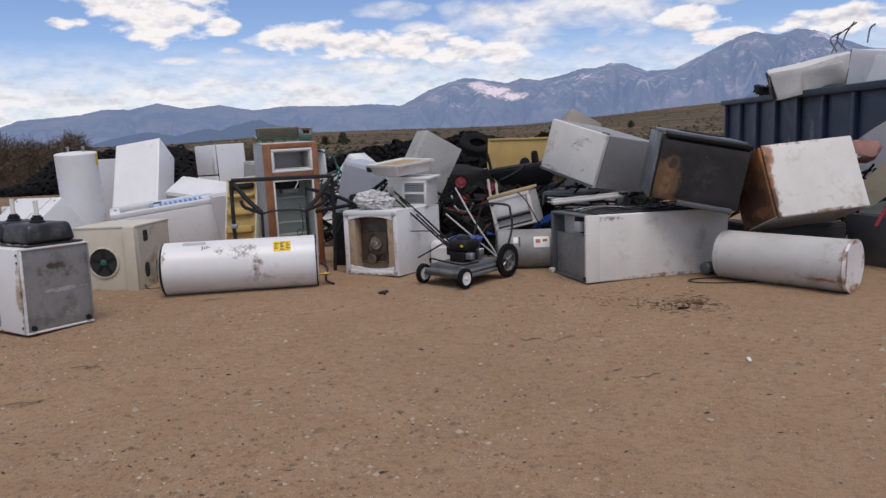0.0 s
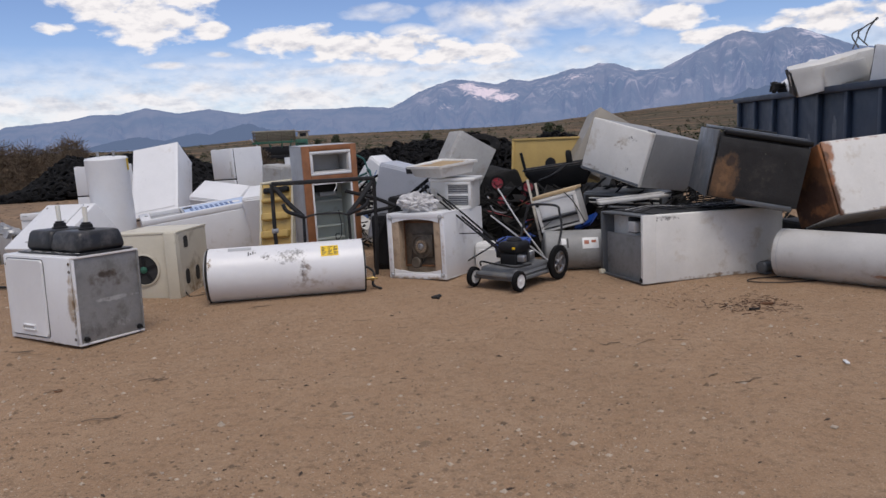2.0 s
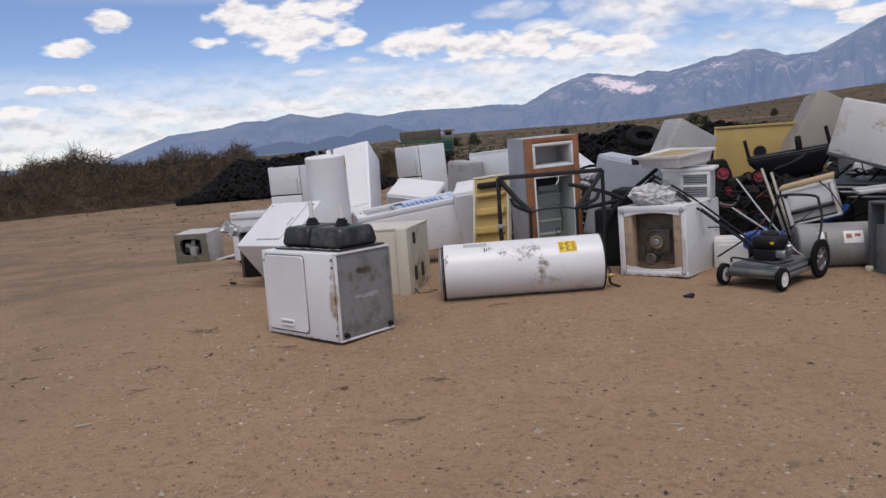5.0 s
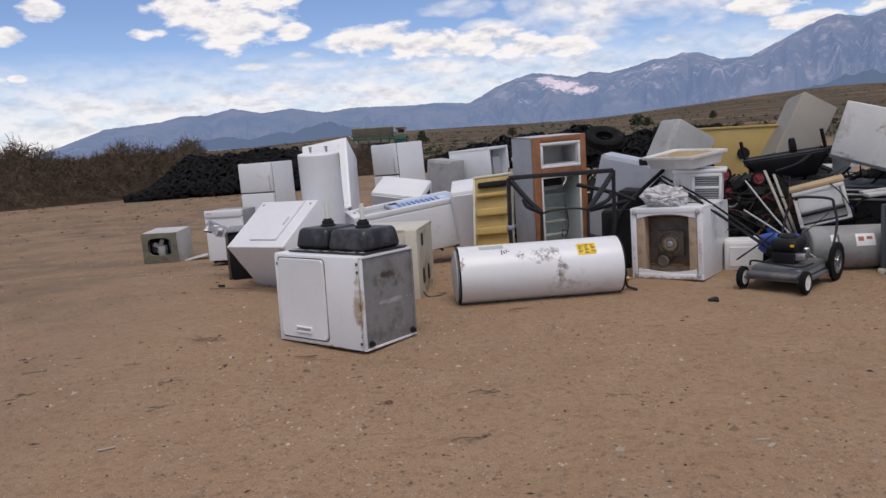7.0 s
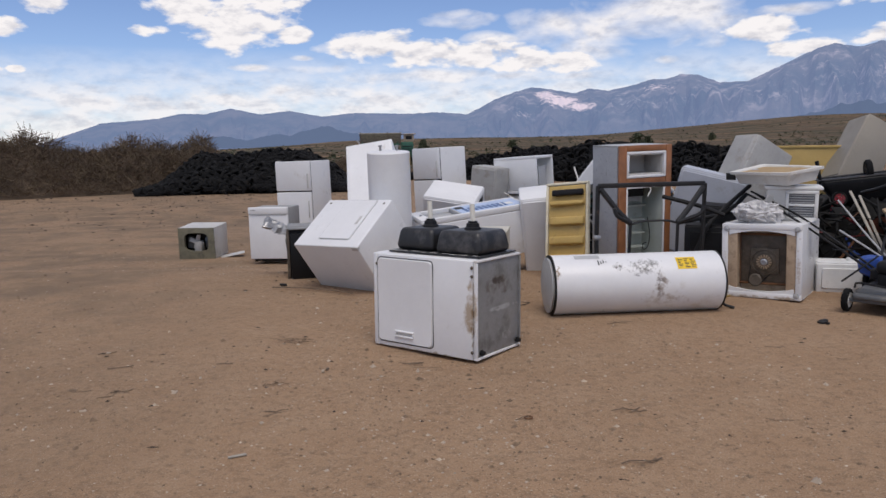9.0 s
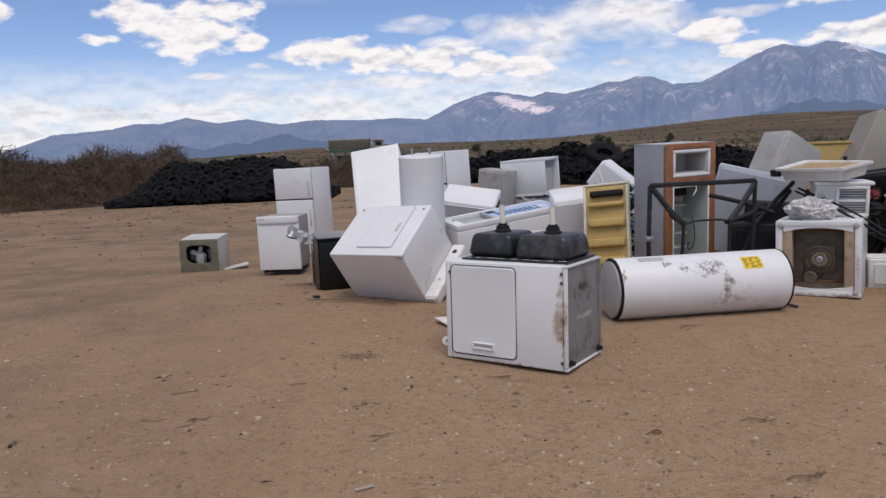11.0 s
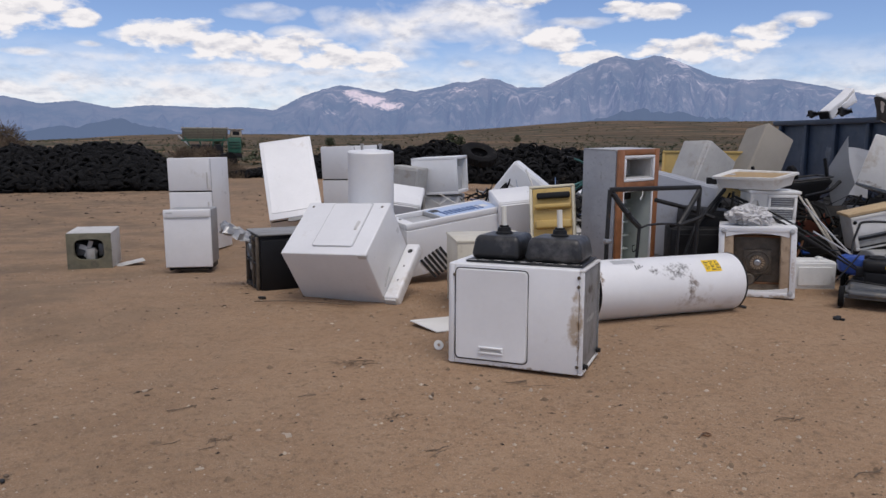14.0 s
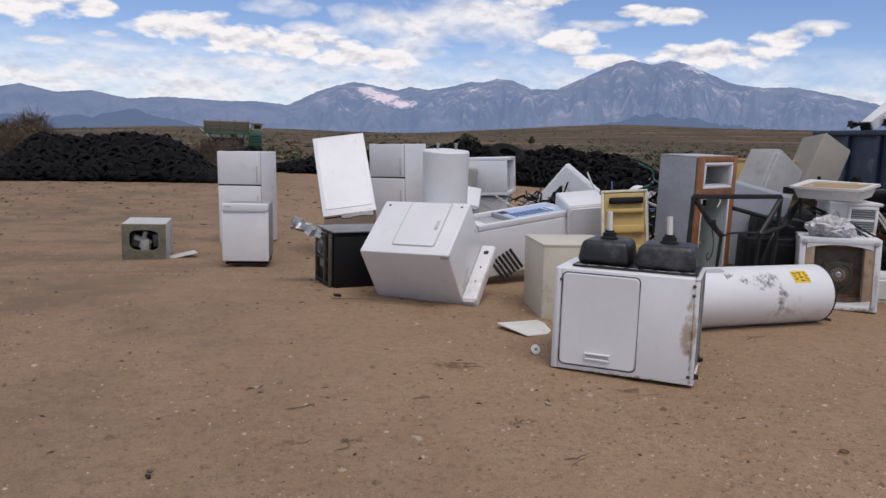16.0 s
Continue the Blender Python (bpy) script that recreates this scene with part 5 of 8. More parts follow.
def caravan_fridge():
    w, d, h = 0.645, 0.47, 1.477
    t = thing("refrigerator", seat_on((-1.88, 8.90, 0.752), (1.2, -1.0, 26.5), h), "open doorless caravan refrigerator in an orange wood surround, standing", "refrigerator")
    f = -d / 2
    part("side_panel", slab(0.02, d - 0.02, h, (-w / 2 + 0.01, 0.01, h / 2), 0.004), M_SIDEGREY, t, "speckled grey side sheet")
    part("side_panel", slab(0.02, d - 0.02, h, (w / 2 - 0.01, 0.01, h / 2), 0.004), M_GREY, t)
    part("back_panel", slab(w - 0.05, 0.02, h - 0.04, (0, d / 2 - 0.01, h / 2), 0.004), M_GREY, t)
    part("top_panel", slab(w, d, 0.02, (0, 0, h - 0.01), 0.004), M_GREY, t)
    for x, ww in ((-w / 2 + 0.045, 0.09), (w / 2 - 0.035, 0.07)):
        part("wood_stile", slab(ww, 0.03, h, (x, f - 0.005, h / 2), 0.006), M_WOOD, t, "orange wood stile")
    for z, hh in ((h - 0.03, 0.06), (1.10, 0.085), (0.06, 0.12)):
        part("wood_rail", slab(w - 0.162, 0.028, hh, (0.01, f - 0.004, z), 0.006), M_WOOD, t, "orange wood rail")
    # freezer box
    part("freezer_frame", frame_ring(w - 0.16, 0.27, 0.03, 0.03, (0.01, f - 0.008, 1.278), 0.008), M_WHITE, t, "white freezer surround")
    part("freezer_liner", tub_liner(w - 0.22, 0.3, 0.21, (0.01, f + 0.15, 1.278)), M_PALE, t)
    # main compartment: pale liner with moulded shelf ribs
    part("liner", tub_liner(w - 0.16, 0.36, 0.93, (0.01, f + 0.19, 0.585)), M_LINER, t, "pale green-grey liner")
    part("liner_frame", frame_ring(w - 0.16, 0.94, 0.022, 0.02, (0.01, f - 0.004, 0.588), 0.005), M_WHITE, t)
    for k in range(5):
        part("shelf_rib", slab(w - 0.22, 0.09, 0.022, (0.0, f + 0.30, 0.22 + 0.15 * k), 0.008, 2), M_LINER, t)
    part("cooling_fins", slab(0.2, 0.1, 0.05, (0.03, f + 0.29, 0.9), 0.006), M_GREY, t)
    part("dark_box", slab(0.26, 0.14, 0.1, (0.0, f + 0.25, 0.98), 0.01), M_BLACK, t)
    part("wire", tube(bend((0.08, f + 0.05, 0.72), (0.09, f + 0.02, 0.55), (0.08, f + 0.03, 0.42), (0.03, f + 0.04, 0.38), (0.02, f + 0.04, 0.44), (0.07, f + 0.05, 0.45)), 0.005, 6), M_BLACK, t)
    part("wire", tube(bend((0.02, f - 0.02, 1.08), (0.05, f - 0.04, 1.02), (0.01, f - 0.04, 0.95)), 0.006, 6), M_FOAM, t)


def tub_liner(w, d, h, at, wall=0.012):
    """An open box seen from -y."""
    bm = bmesh.new()
    x, y, z = at
    rbox(bm, w, wall, h, (x, y + d / 2 - wall / 2, z), 0.003)
    for s in (-1, 1):
        rbox(bm, wall, d, h, (x + s * (w / 2 - wall / 2), y, z), 0.003)
        rbox(bm, w - 2 * wall, d, wall, (x, y, z + s * (h / 2 - wall / 2)), 0.003)
    return bm


M_SIDEGREY = surf("speckled grey sheet", (0.30, 0.31, 0.33), 0.45, var=0.15, scale=5, dirt=(0.17, 0.165, 0.16), amount=0.45, dscale=26, bump=0.05, bscale=20)
M_LINER = surf("fridge liner plastic", (0.50, 0.54, 0.50), 0.4, var=0.08, scale=4, dirt=(0.3, 0.29, 0.22), amount=0.45, dscale=5, bump=0.04)
caravan_fridge()


def tube_rack():
    t = thing("steel_frame", pose(-1.81, 8.27, 0.02, 4, 0, 13), "black bent steel tube frame standing before the caravan fridge", "metal frame")
    w, h = 1.09, 1.09
    part("top_bar", slab(w, 0.035, 0.045, (0, 0, h), 0.008, 2), M_TUBE, t)
    for s in (-1, 1):
        part("leg", tube([(s * w / 2, 0, h), (s * (w / 2 + 0.005), -0.02, 0.55), (s * (w / 2 - 0.02), -0.03, 0.0)], 0.022, 8), M_TUBE, t)
        part("knee_brace", tube([(s * (w / 2 - 0.02), -0.02, h - 0.03), (s * 0.36, -0.06, h - 0.24), (s * 0.24, -0.10, 0.73)], 0.027, 8), M_TUBE, t)
        part("hook_arm", tube(bend((s * 0.24, -0.1, 0.73), (s * 0.34, -0.16, 0.78), (s * 0.42, -0.2, 0.83), (s * 0.45, -0.2, 0.90)), 0.02, 8), M_TUBE, t)
    part("cross_bar", tube(bend((-0.24, -0.10, 0.72), (-0.12, -0.11, 0.75), (0.12, -0.11, 0.75), (0.24, -0.10, 0.72)), 0.011, 8), M_TUBE, t)
    part("lower_leg", tube([(-0.24, -0.1, 0.73), (-0.25, -0.1, 0.0)], 0.016, 8), M_TUBE, t)
    part("lower_leg", tube([(0.24, -0.1, 0.73), (0.25, -0.1, 0.0)], 0.016, 8), M_TUBE, t)
    part("clamp", slab(0.07, 0.05, 0.05, (-w / 2, -0.02, h - 0.5), 0.008), M_STEEL, t)


tube_rack()


def fridge_door():
    w, d, h = 0.507, 0.05, 1.03
    t = thing("door_liner_panel", seat_on((-2.53, 9.15, 0.585), (-15, -5, -24), h), "yellowed inner side of a refrigerator door leaning back", "door")
    part("panel", slab(w, d, h, (0, 0.02, h / 2), 0.012, 2), M_CREAM, t)
    part("gasket", frame_ring(w - 0.01, h - 0.01, 0.03, 0.03, (0, -0.012, h / 2), 0.01), M_CREAM, t)
    part("liner", slab(w - 0.08, 0.03, h - 0.08, (0, -0.006, h / 2), 0.012, 2), M_GOLD, t)
    for k, z in enumerate((0.16, 0.36, 0.58, 0.78)):
        part("door_shelf", slab(w - 0.11, 0.07, 0.09 if k < 3 else 0.05, (0.01, -0.045, z), 0.018, 3), M_GOLD, t, "moulded door shelf")
    part("butter_lid", slab(w - 0.14, 0.06, 0.07, (0.02, -0.05, h - 0.13), 0.02, 3), M_BLACK, t, "black flap")
    part("sticker", slab(0.2, 0.004, 0.03, (0.04, -0.024, h - 0.24), 0.001, 1), M_FOAM, t)


fridge_door()

# ---- the second row ----


def tipped_dryer():
    w, d, h = 0.90, 0.73, 0.68
    t = thing("clothes_dryer", seat_on((-4.81, 8.63, 0.468), (36.3, -1.9, -30.5), h), "white clothes dryer tipped on its edge with console hanging off", "dryer")
    part("cabinet", slab(w, d, h, (0, 0, h / 2), 0.014, 3), M_WHITE, t)
    up = pose(0, 0, 0, -90)
    door = part("door", plate(0.42, 0.60, 0.02, 0.010, (0.06, 0.04, h + 0.001), up), M_WHITE, t)
    o = [(x + 0.06, z + 0.04, h + 0.002) for x, z in rounded_outline(0.43, 0.61, 0.024)]
    part("door_gap", tube(o, 0.003, 6, closed=True), M_GREY, t)
    part("handle", slab(0.03, 0.12, 0.012, (0.22, 0.02, h + 0.014), 0.005, 2), M_PALE, door)
    part("corner_cap", slab(0.09, 0.05, 0.05, (w / 2 - 0.045, -d / 2 + 0.02, h - 0.03), 0.012), M_PALE, t)
    for x, y in ((-0.38, 0.3), (0.38, 0.3)):
        part("screw", lathe([(0, 0.004), (0.012, 0.003), (0.014, 0)], 10, Matrix.Translation((x, y, h))), M_GREASE, t)
    con = slab(0.15, d + 0.02, 0.13, (w / 2 + 0.075, 0.0, 0.06), 0.025, 3)
    con = part("console", con, M_WHITE, t, "white control console")
    part("knob_hole", lathe([(0, 0.003), (0.026, 0.003), (0.026, 0)], 18, Matrix.Translation((w / 2 + 0.08, 0.26, 0.126))), M_INK, con)
    for y in (0.05, -0.14):
        part("screw_hole", lathe([(0, 0.003), (0.009, 0.003), (0.009, 0)], 10, Matrix.Translation((w / 2 + 0.08, y, 0.126))), M_INK, con)
    part("bracket", tube([(w / 2 + 0.012, -0.28, 0.18), (w / 2 + 0.02, -0.1, 0.26)], 0.008, 6), M_GREY, t)
    part("console_end", slab(0.12, 0.03, 0.10, (w / 2 + 0.075, -d / 2 - 0.014, 0.06), 0.01, 2), M_PALE, con)


tipped_dryer()


def lying_washer():
    w, d, h = 1.35, 0.5, 0.6
    t = thing("washing_machine", seat_on((-3.638, 9.68, 0.47), (5, -6.0, 24.2), h), "white laundry unit lying down with a pale blue control panel", "washing machine")
    part("cabinet", slab(w, d, h - 0.07, (0, 0, h / 2 - 0.035), 0.014, 3), M_WHITE, t)
    part("top_frame", frame_flat(w, d, h), M_WHITE, t)
    part("tray", slab(0.36, d - 0.1, 0.02, (-0.36, 0.0, h - 0.065), 0.004), M_GREY, t, "grey recessed tray")
    part("tray_wall", slab(0.02, d - 0.1, 0.06, (-0.17, 0, h - 0.035), 0.004), M_GREY, t)
    pan = part("control_panel", slab(0.80, d - 0.08, 0.03, (0.25, 0.0, h - 0.02), 0.008, 2), M_BLUEPANEL, t, "pale blue control panel")
    for k in range(9):
        part("button", slab(0.035, 0.16, 0.012, (-0.06 + 0.062 * k, -0.06, h - 0.002), 0.004, 1), M_BLUESLOT, pan)
    part("display", slab(0.15, 0.1, 0.008, (0.47, -0.04, h - 0.003), 0.002, 1), M_FOAM, pan)
    part("display", slab(0.1, 0.1, 0.008, (-0.09, 0.1, h - 0.003), 0.002, 1), M_INK, pan)
    bm = bmesh.new()
    for k in range(6):
        rbox(bm, 0.03, 0.012, 0.3, (-0.42 + 0.05 * k, -d / 2 - 0.004, 0.06 + 0.02 * k), 0.002, 1, pose(0, 0, 0, 0, -38))
    part("vent", bm, M_DARKIN, t, "dark slatted vent")
    part("knob", lathe([(0, 0.02), (0.018, 0.018), (0.02, 0)], 14, Matrix.Translation((-0.6, 0, h - 0.005))), M_GREY, t)


def frame_flat(w, d, h):
    bm = bmesh.new()
    for s in (-1, 1):
        rbox(bm, w, 0.045, 0.07, (0, s * (d / 2 - 0.0225), h - 0.035), 0.01)
    rbox(bm, 0.12, d - 0.09, 0.07, (-w / 2 + 0.06, 0, h - 0.035), 0.01)
    rbox(bm, 0.03, d - 0.09, 0.07, (w / 2 - 0.015, 0, h - 0.035), 0.01)
    return bm


lying_washer()


def standing_tank():
    H, r = 1.47, 0.242
    t = thing("water_heater", pose(-4.53, 9.30, -0.01, 4.0, 0, 0), "tall white water heater standing and leaning forward", "water heater")
    part("jacket", lathe([(0, 0), (r - 0.01, 0), (r, 0.012), (r, 0.4), (r, 0.8), (r, H - 0.012), (r - 0.012, H), (r * 0.5, H + 0.012), (0, H + 0.014)], 48), M_WHITE, t)
    for x in (-0.09, 0.1):
        part("pipe_stub", lathe([(0.014, 0), (0.014, 0.05), (0.02, 0.052), (0.02, 0.07), (0, 0.07)], 12, Matrix.Translation((x, 0, H + 0.005))), M_STEEL, t)
    part("label", skin_up(0.242, 88, 104, H - 0.16, H - 0.02), M_LABEL, t, "narrow yellow sticker")


def skin_up(r, a0, a1, z0, z1, n=6):
    bm = bmesh.new()
    row = []
    for i in range(n + 1):
        a = radians(a0 + (a1 - a0) * i / n)
        row.append([bm.verts.new(((r + 0.003) * math.sin(a), -(r + 0.003) * math.cos(a), z)) for z in (z0, z1)])
    for p, q in zip(row, row[1:]):
        bm.faces.new((p[0], q[0], q[1], p[1]))
    return bm


standing_tank()


def fridge(c, rot, dims, label, split=0.34, mat=M_WHITE, side=M_WHITE, seam=True, name="refrigerator"):
    w, d, h = dims
    t = thing(name, seat_on(c, rot, h), label, "refrigerator")
    part("cabinet", slab(w, d - 0.06, h, (0, 0.03, h / 2), 0.012, 3), side, t)
    zs = h * (1 - split)
    parts = ((zs - 0.012, (zs - 0.012) / 2), (h - zs - 0.012, zs + 0.006 + (h - zs) / 2)) if split else ((h, h / 2),)
    for hh, zc in parts:
        dr = part("door", slab(w + 0.002, 0.052, hh, (0, -d / 2 + 0.026, zc), 0.012, 3), mat, t)
        if split:
            part("handle", slab(0.022, 0.022, min(0.32, hh * 0.5), (w / 2 - 0.045, -d / 2 - 0.012, zc + (hh * 0.18 if zc < zs else -hh * 0.18)), 0.008, 2), M_PALE, dr)
    if split:
        part("door_gasket", slab(w - 0.006, 0.034, h - 0.02, (0, -d / 2 + 0.046, h / 2), 0.002), M_BLACK, t)
        part("hinge", slab(0.07, 0.05, 0.016, (-w / 2 + 0.05, -d / 2 + 0.05, h + 0.006), 0.004), M_PALE, t)
    part("kick_plate", slab(w - 0.06, 0.02, 0.07, (0, -d / 2 + 0.07, 0.03), 0.004), M_BLACK, t)
    return t


fridge((-7.149, 15.059, 0.441), (-0.4, -1.5, -19.2), (0.778, 0.718, 1.60), "white two-door refrigerator standing behind the dishwasher", 0.36)
fridge((-4.474, 15.027, 0.58), (1.1, -2.2, -45.4), (0.782, 0.669, 1.74), "white two-door refrigerator with scratched freezer door, standing", 0.34)
tb = fridge((-5.482, 13.568, 0.790), (-36.5, -8.3, 0.9), (0.816, 0.66, 1.47), "white upright freezer leaning far back, dented bottom edge", 0, name="freezer")
part("door_panel", plate(0.72, 1.30, 0.03, 0.008, (0, -0.33, 0.76)), M_WHITE, tb)
part("torn_edge", dent(grid_box(0.5, 0.05, 0.10, (0.12, -0.30, -0.01), 4, 0.01), 0.03, 9, 2), M_GALV, tb, "torn metal bottom edge")


def dishwasher():
    w, d, h = 0.632, 0.596, 0.86
    t = thing("dishwasher", seat_on((-6.856, 12.240, 0.180), (-0.4, -0.5, -3.0), h), "white dishwasher with grey tub standing before a refrigerator", "dishwasher")
    part("tub", slab(w - 0.03, d - 0.06, h - 0.09, (0, 0.03, h / 2 + 0.03), 0.012, 2), M_SILVER, t, "dull grey tub")
    dr = part("door", slab(w, 0.045, h - 0.165, (0, -d / 2 + 0.022, h / 2 - 0.029), 0.012, 3), M_WHITE, t)
    part("control_panel", slab(w, 0.06, 0.105, (0, -d / 2 + 0.02, h - 0.055), 0.012, 3), M_WHITE, t)
    part("badge", slab(0.08, 0.004, 0.016, (-w / 2 + 0.08, -d / 2 - 0.012, h - 0.045), 0.001, 1), M_GREY, t)
    part("kick_plate", slab(w - 0.05, 0.02, 0.05, (0, -d / 2 + 0.12, 0.035), 0.004), M_BLACK, t)
    part("handle_recess", slab(w - 0.06, 0.008, 0.014, (0, -d / 2 - 0.008, h - 0.112), 0.003), M_GREY, t)
    for s in (-1, 1):
        part("leg", slab(0.04, d - 0.1, 0.06, (s * (w / 2 - 0.05), 0.03, 0.03), 0.006), M_BLACK, t)


dishwasher()


def wall_unit():
    w, d, h = 0.608, 0.70, 0.54
    t = thing("air_conditioner", seat_on((-8.432, 13.142, -0.055), (1.8, 0.4, 3.7), h), "small gutted beige air conditioner with an open front", "air conditioner")
    part("case", tub_shell(w, d, h, 0.016), M_PALE, t)
    f = -d / 2
    bm = bmesh.new()
    rim, hole = [], []
    n = 40
    for i in range(n):
        a = 2 * math.pi * i / n
        c, q = math.cos(a), math.sin(a)
        k = 1 / max(abs(c), abs(q))
        rim.append((w / 2 * k * c, h / 2 + h / 2 * k * q))
        hole.append((0.205 * math.copysign(abs(c) ** 0.55, c), h / 2 + 0.03 + 0.155 * math.copysign(abs(q) ** 0.55, q)))
    rings = [[bm.verts.new((x, y, z)) for x, z in o] for o, y in ((rim, f + 0.03), (rim, f - 0.006), (hole, f - 0.014), (hole, f + 0.06))]
    for p, q in zip(rings, rings[1:]):
        for i in range(n):
            j = (i + 1) % n
            bm.faces.new((p[i], p[j], q[j], q[i]))
    part("face_frame", bm, M_OLIVE, t, "grimy olive face with a rounded opening")
    for k in range(4):
        part("fan_blade", dent(slab(0.12, 0.012, 0.07, (0.07, 0, 0), 0.006, 2), 0.012, 9, k), M_PALE, t).matrix_local = Matrix.Translation((-0.03, f + 0.11, h / 2 + 0.02)) @ pose(0, 0, 0, 25, 20 + 90 * k, 0)
    part("bulkhead", slab(w - 0.05, 0.02, h - 0.05, (0, f + 0.28, h / 2), 0.004), M_DARKIN, t)
    for x in (-0.15, 0.16):
        part("coil_block", dent(slab(0.14, 0.12, 0.2, (x, f + 0.2, h / 2), 0.03, 2), 0.03, 7, 2), M_GREYDARK, t)
    part("duct", dent(slab(0.13, 0.14, 0.18, (0.0, f + 0.12, h / 2 - 0.05), 0.02, 2), 0.02, 8), M_DULL, t)
    for s in (-1, 1):
        part("foot", slab(0.07, 0.05, 0.04, (s * (w / 2 - 0.06), f + 0.02, 0.0), 0.008), M_GREASE, t)
    lid = tagged(new("metal_flap", mesh_of("metal_flap", slab(0.4, 0.28, 0.012, (0, 0, 0.006), 0.004), M_PALE)), "bent pale metal flap lying beside the air conditioner", "sheet metal")
    lid.matrix_world = pose(-7.93, 13.15, ground_z(-7.93, 13.15) + 0.03, 0, -10, 20)


wall_unit()


def oven():
    w, d, h = 0.70, 0.60, 0.60
    t = thing("oven", pose(-5.44, 9.47, -0.01, 0, 0, 17), "black built-in oven cabinet standing on the dirt", "oven")
    part("case", slab(w, d - 0.06, h, (0, 0.03, h / 2), 0.012, 2), M_BLACK, t)
    part("door", slab(w - 0.02, 0.05, h - 0.05, (0.0, -d / 2 + 0.02, h / 2 - 0.02), 0.012, 2), M_GLOSSBLACK, t, "black glass door")
    part("top_sheet", slab(w + 0.02, d, 0.016, (0, 0, h + 0.006), 0.004), M_GALV, t, "bare metal top sheet")
    part("side_cutout", slab(0.012, 0.2, 0.3, (-w / 2 - 0.006, 0.05, 0.34), 0.004), M_GALV, t)
    for y in (-0.24, -0.06, 0.24):
        part("side_rail", slab(0.035, 0.03, h - 0.03, (-w / 2 - 0.016, y, h / 2), 0.006), M_GREASE, t)
    for z in (0.05, 0.3, h - 0.05):
        part("side_rail", slab(0.03, 0.5, 0.03, (-w / 2 - 0.016, 0, z), 0.006), M_BLACK, t)
    part("blower", lathe([(0, 0.03), (0.03, 0.035), (0.06, 0.02), (0.085, 0.03), (0.09, 0)], 20, Matrix.Translation((-w / 2 - 0.01, 0.09, 0.42)) @ pose(0, 0, 0, 0, -90)), M_GREYDARK, t, "round blower housing")
    f = dent(dent(grid_box(0.34, 0.26, 0.09, (0, 0, 0.05), 7, 0.03), 0.05, 7, 7), 0.045, 19, 3)
    ob = tagged(new("foil_duct", mesh_of("foil_duct", f, M_FOIL)), "crumpled silver foil duct resting on the oven", "duct")
    ob.matrix_world = pose(-5.97, 9.50, 0.53, 0, 22, 20)


oven()


def gutted_fridge():
    w, d, h = 0.827, 0.80, 0.655
    t = thing("refrigerator", seat_on((-2.884, 14.642, 0.935), (0.7, -3.3, -25.0), h), "white refrigerator carcass lying high, its end open", "refrigerator")
    sh = tub_shell(d, w, h, 0.05)
    bmesh.ops.rotate(sh, verts=sh.verts, cent=(0, 0, 0), matrix=Matrix.Rotation(radians(90), 3, "Z"))
    part("carcass", sh, M_WHITE, t)
    part("inner_wall", slab(0.02, d - 0.12, h - 0.12, (w / 2 - 0.3, 0, h / 2), 0.004), M_LINER, t)
    part("loose_liner", dent(slab(0.02, 0.3, 0.45, (w / 2 - 0.08, 0.05, 0.24), 0.004), 0.03, 4), M_GREY, t)
    b = thing("junk_base", pose(-2.9, 14.7, -0.32, 0, 0, -20), "low pale appliance carcass under the refrigerator carcass", "appliance")
    part("case", slab(0.85, 0.7, 0.9, (0, 0, 0.45), 0.014, 2), M_PALE, b)
    part("door", slab(0.83, 0.03, 0.86, (0, -0.365, 0.45), 0.012, 2), M_WHITE_DIRTY, b)


gutted_fridge()


def plain_appliance(name, c, rot, dims, label, category, mat, face=None, inset=0.05, extra=()):
    """A cabinet with a folded-edge face panel and a gap round it."""
    w, d, h = dims
    t = thing(name, seat_on(c, rot, h), label, category)
    part("cabinet", slab(w, d, h, (0, 0, h / 2), 0.014, 3), mat, t)
    part("face_panel", plate(w - inset, h - inset, 0.02, 0.012, (0, -d / 2 - 0.0, h / 2)), face or mat, t)
    part("top_panel", slab(w - 0.02, d - 0.02, 0.012, (0, 0, h + 0.004), 0.004), mat, t)
    part("side_panel", slab(0.008, d - inset, h - inset, (w / 2 + 0.002, 0, h / 2), 0.003), mat, t)
    return t


plain_appliance("clothes_dryer", (-2.76, 9.93, 0.46), (14, -5.4, 0), (0.50, 0.5, 0.98), "white clothes dryer leaning behind the yellowed door", "dryer", M_WHITE)
t = plain_appliance("stove", (-4.0, 12.0, 0.66), (24, 8, -12), (0.8, 0.55, 0.34), "white appliance top tilted among the scrap", "stove", M_WHITE)
part("end_gap", slab(0.01, 0.3, 0.2, (0.405, 0, 0.17), 0.003), M_DARKIN, t)
plain_appliance("stove", (-4.0, 12.1, 0.15), (0, 0, -12), (0.75, 0.6, 0.72), "dirty white stove under a tilted appliance top", "stove", M_WHITE_DIRTY)
plain_appliance("cabinet", (-3.55, 14.3, 0.42), (0, 6, -35), (0.55, 0.4, 1.35), "dull cream-grey cabinet side leaning in the heap", "cabinet", M_DULL)
plain_appliance("freezer", (-1.62, 14.0, 0.62), (0, 38, -22), (0.75, 0.6, 0.9), "small white freezer tipped on its corner", "freezer", M_WHITE)
plain_appliance("washing_machine", (-1.5, 12.6, 0.15), (0, 4, 10), (0.8, 0.7, 0.8), "grubby white washing machine half buried in scrap", "washing machine", M_WHITE_DIRTY)
plain_appliance("refrigerator", (-0.95, 9.52, 0.68), (0, 14, -18), (0.72, 0.55, 0.95), "pale blue-grey refrigerator cabinet tilted behind the steel frame", "refrigerator", M_GREYBLUE)
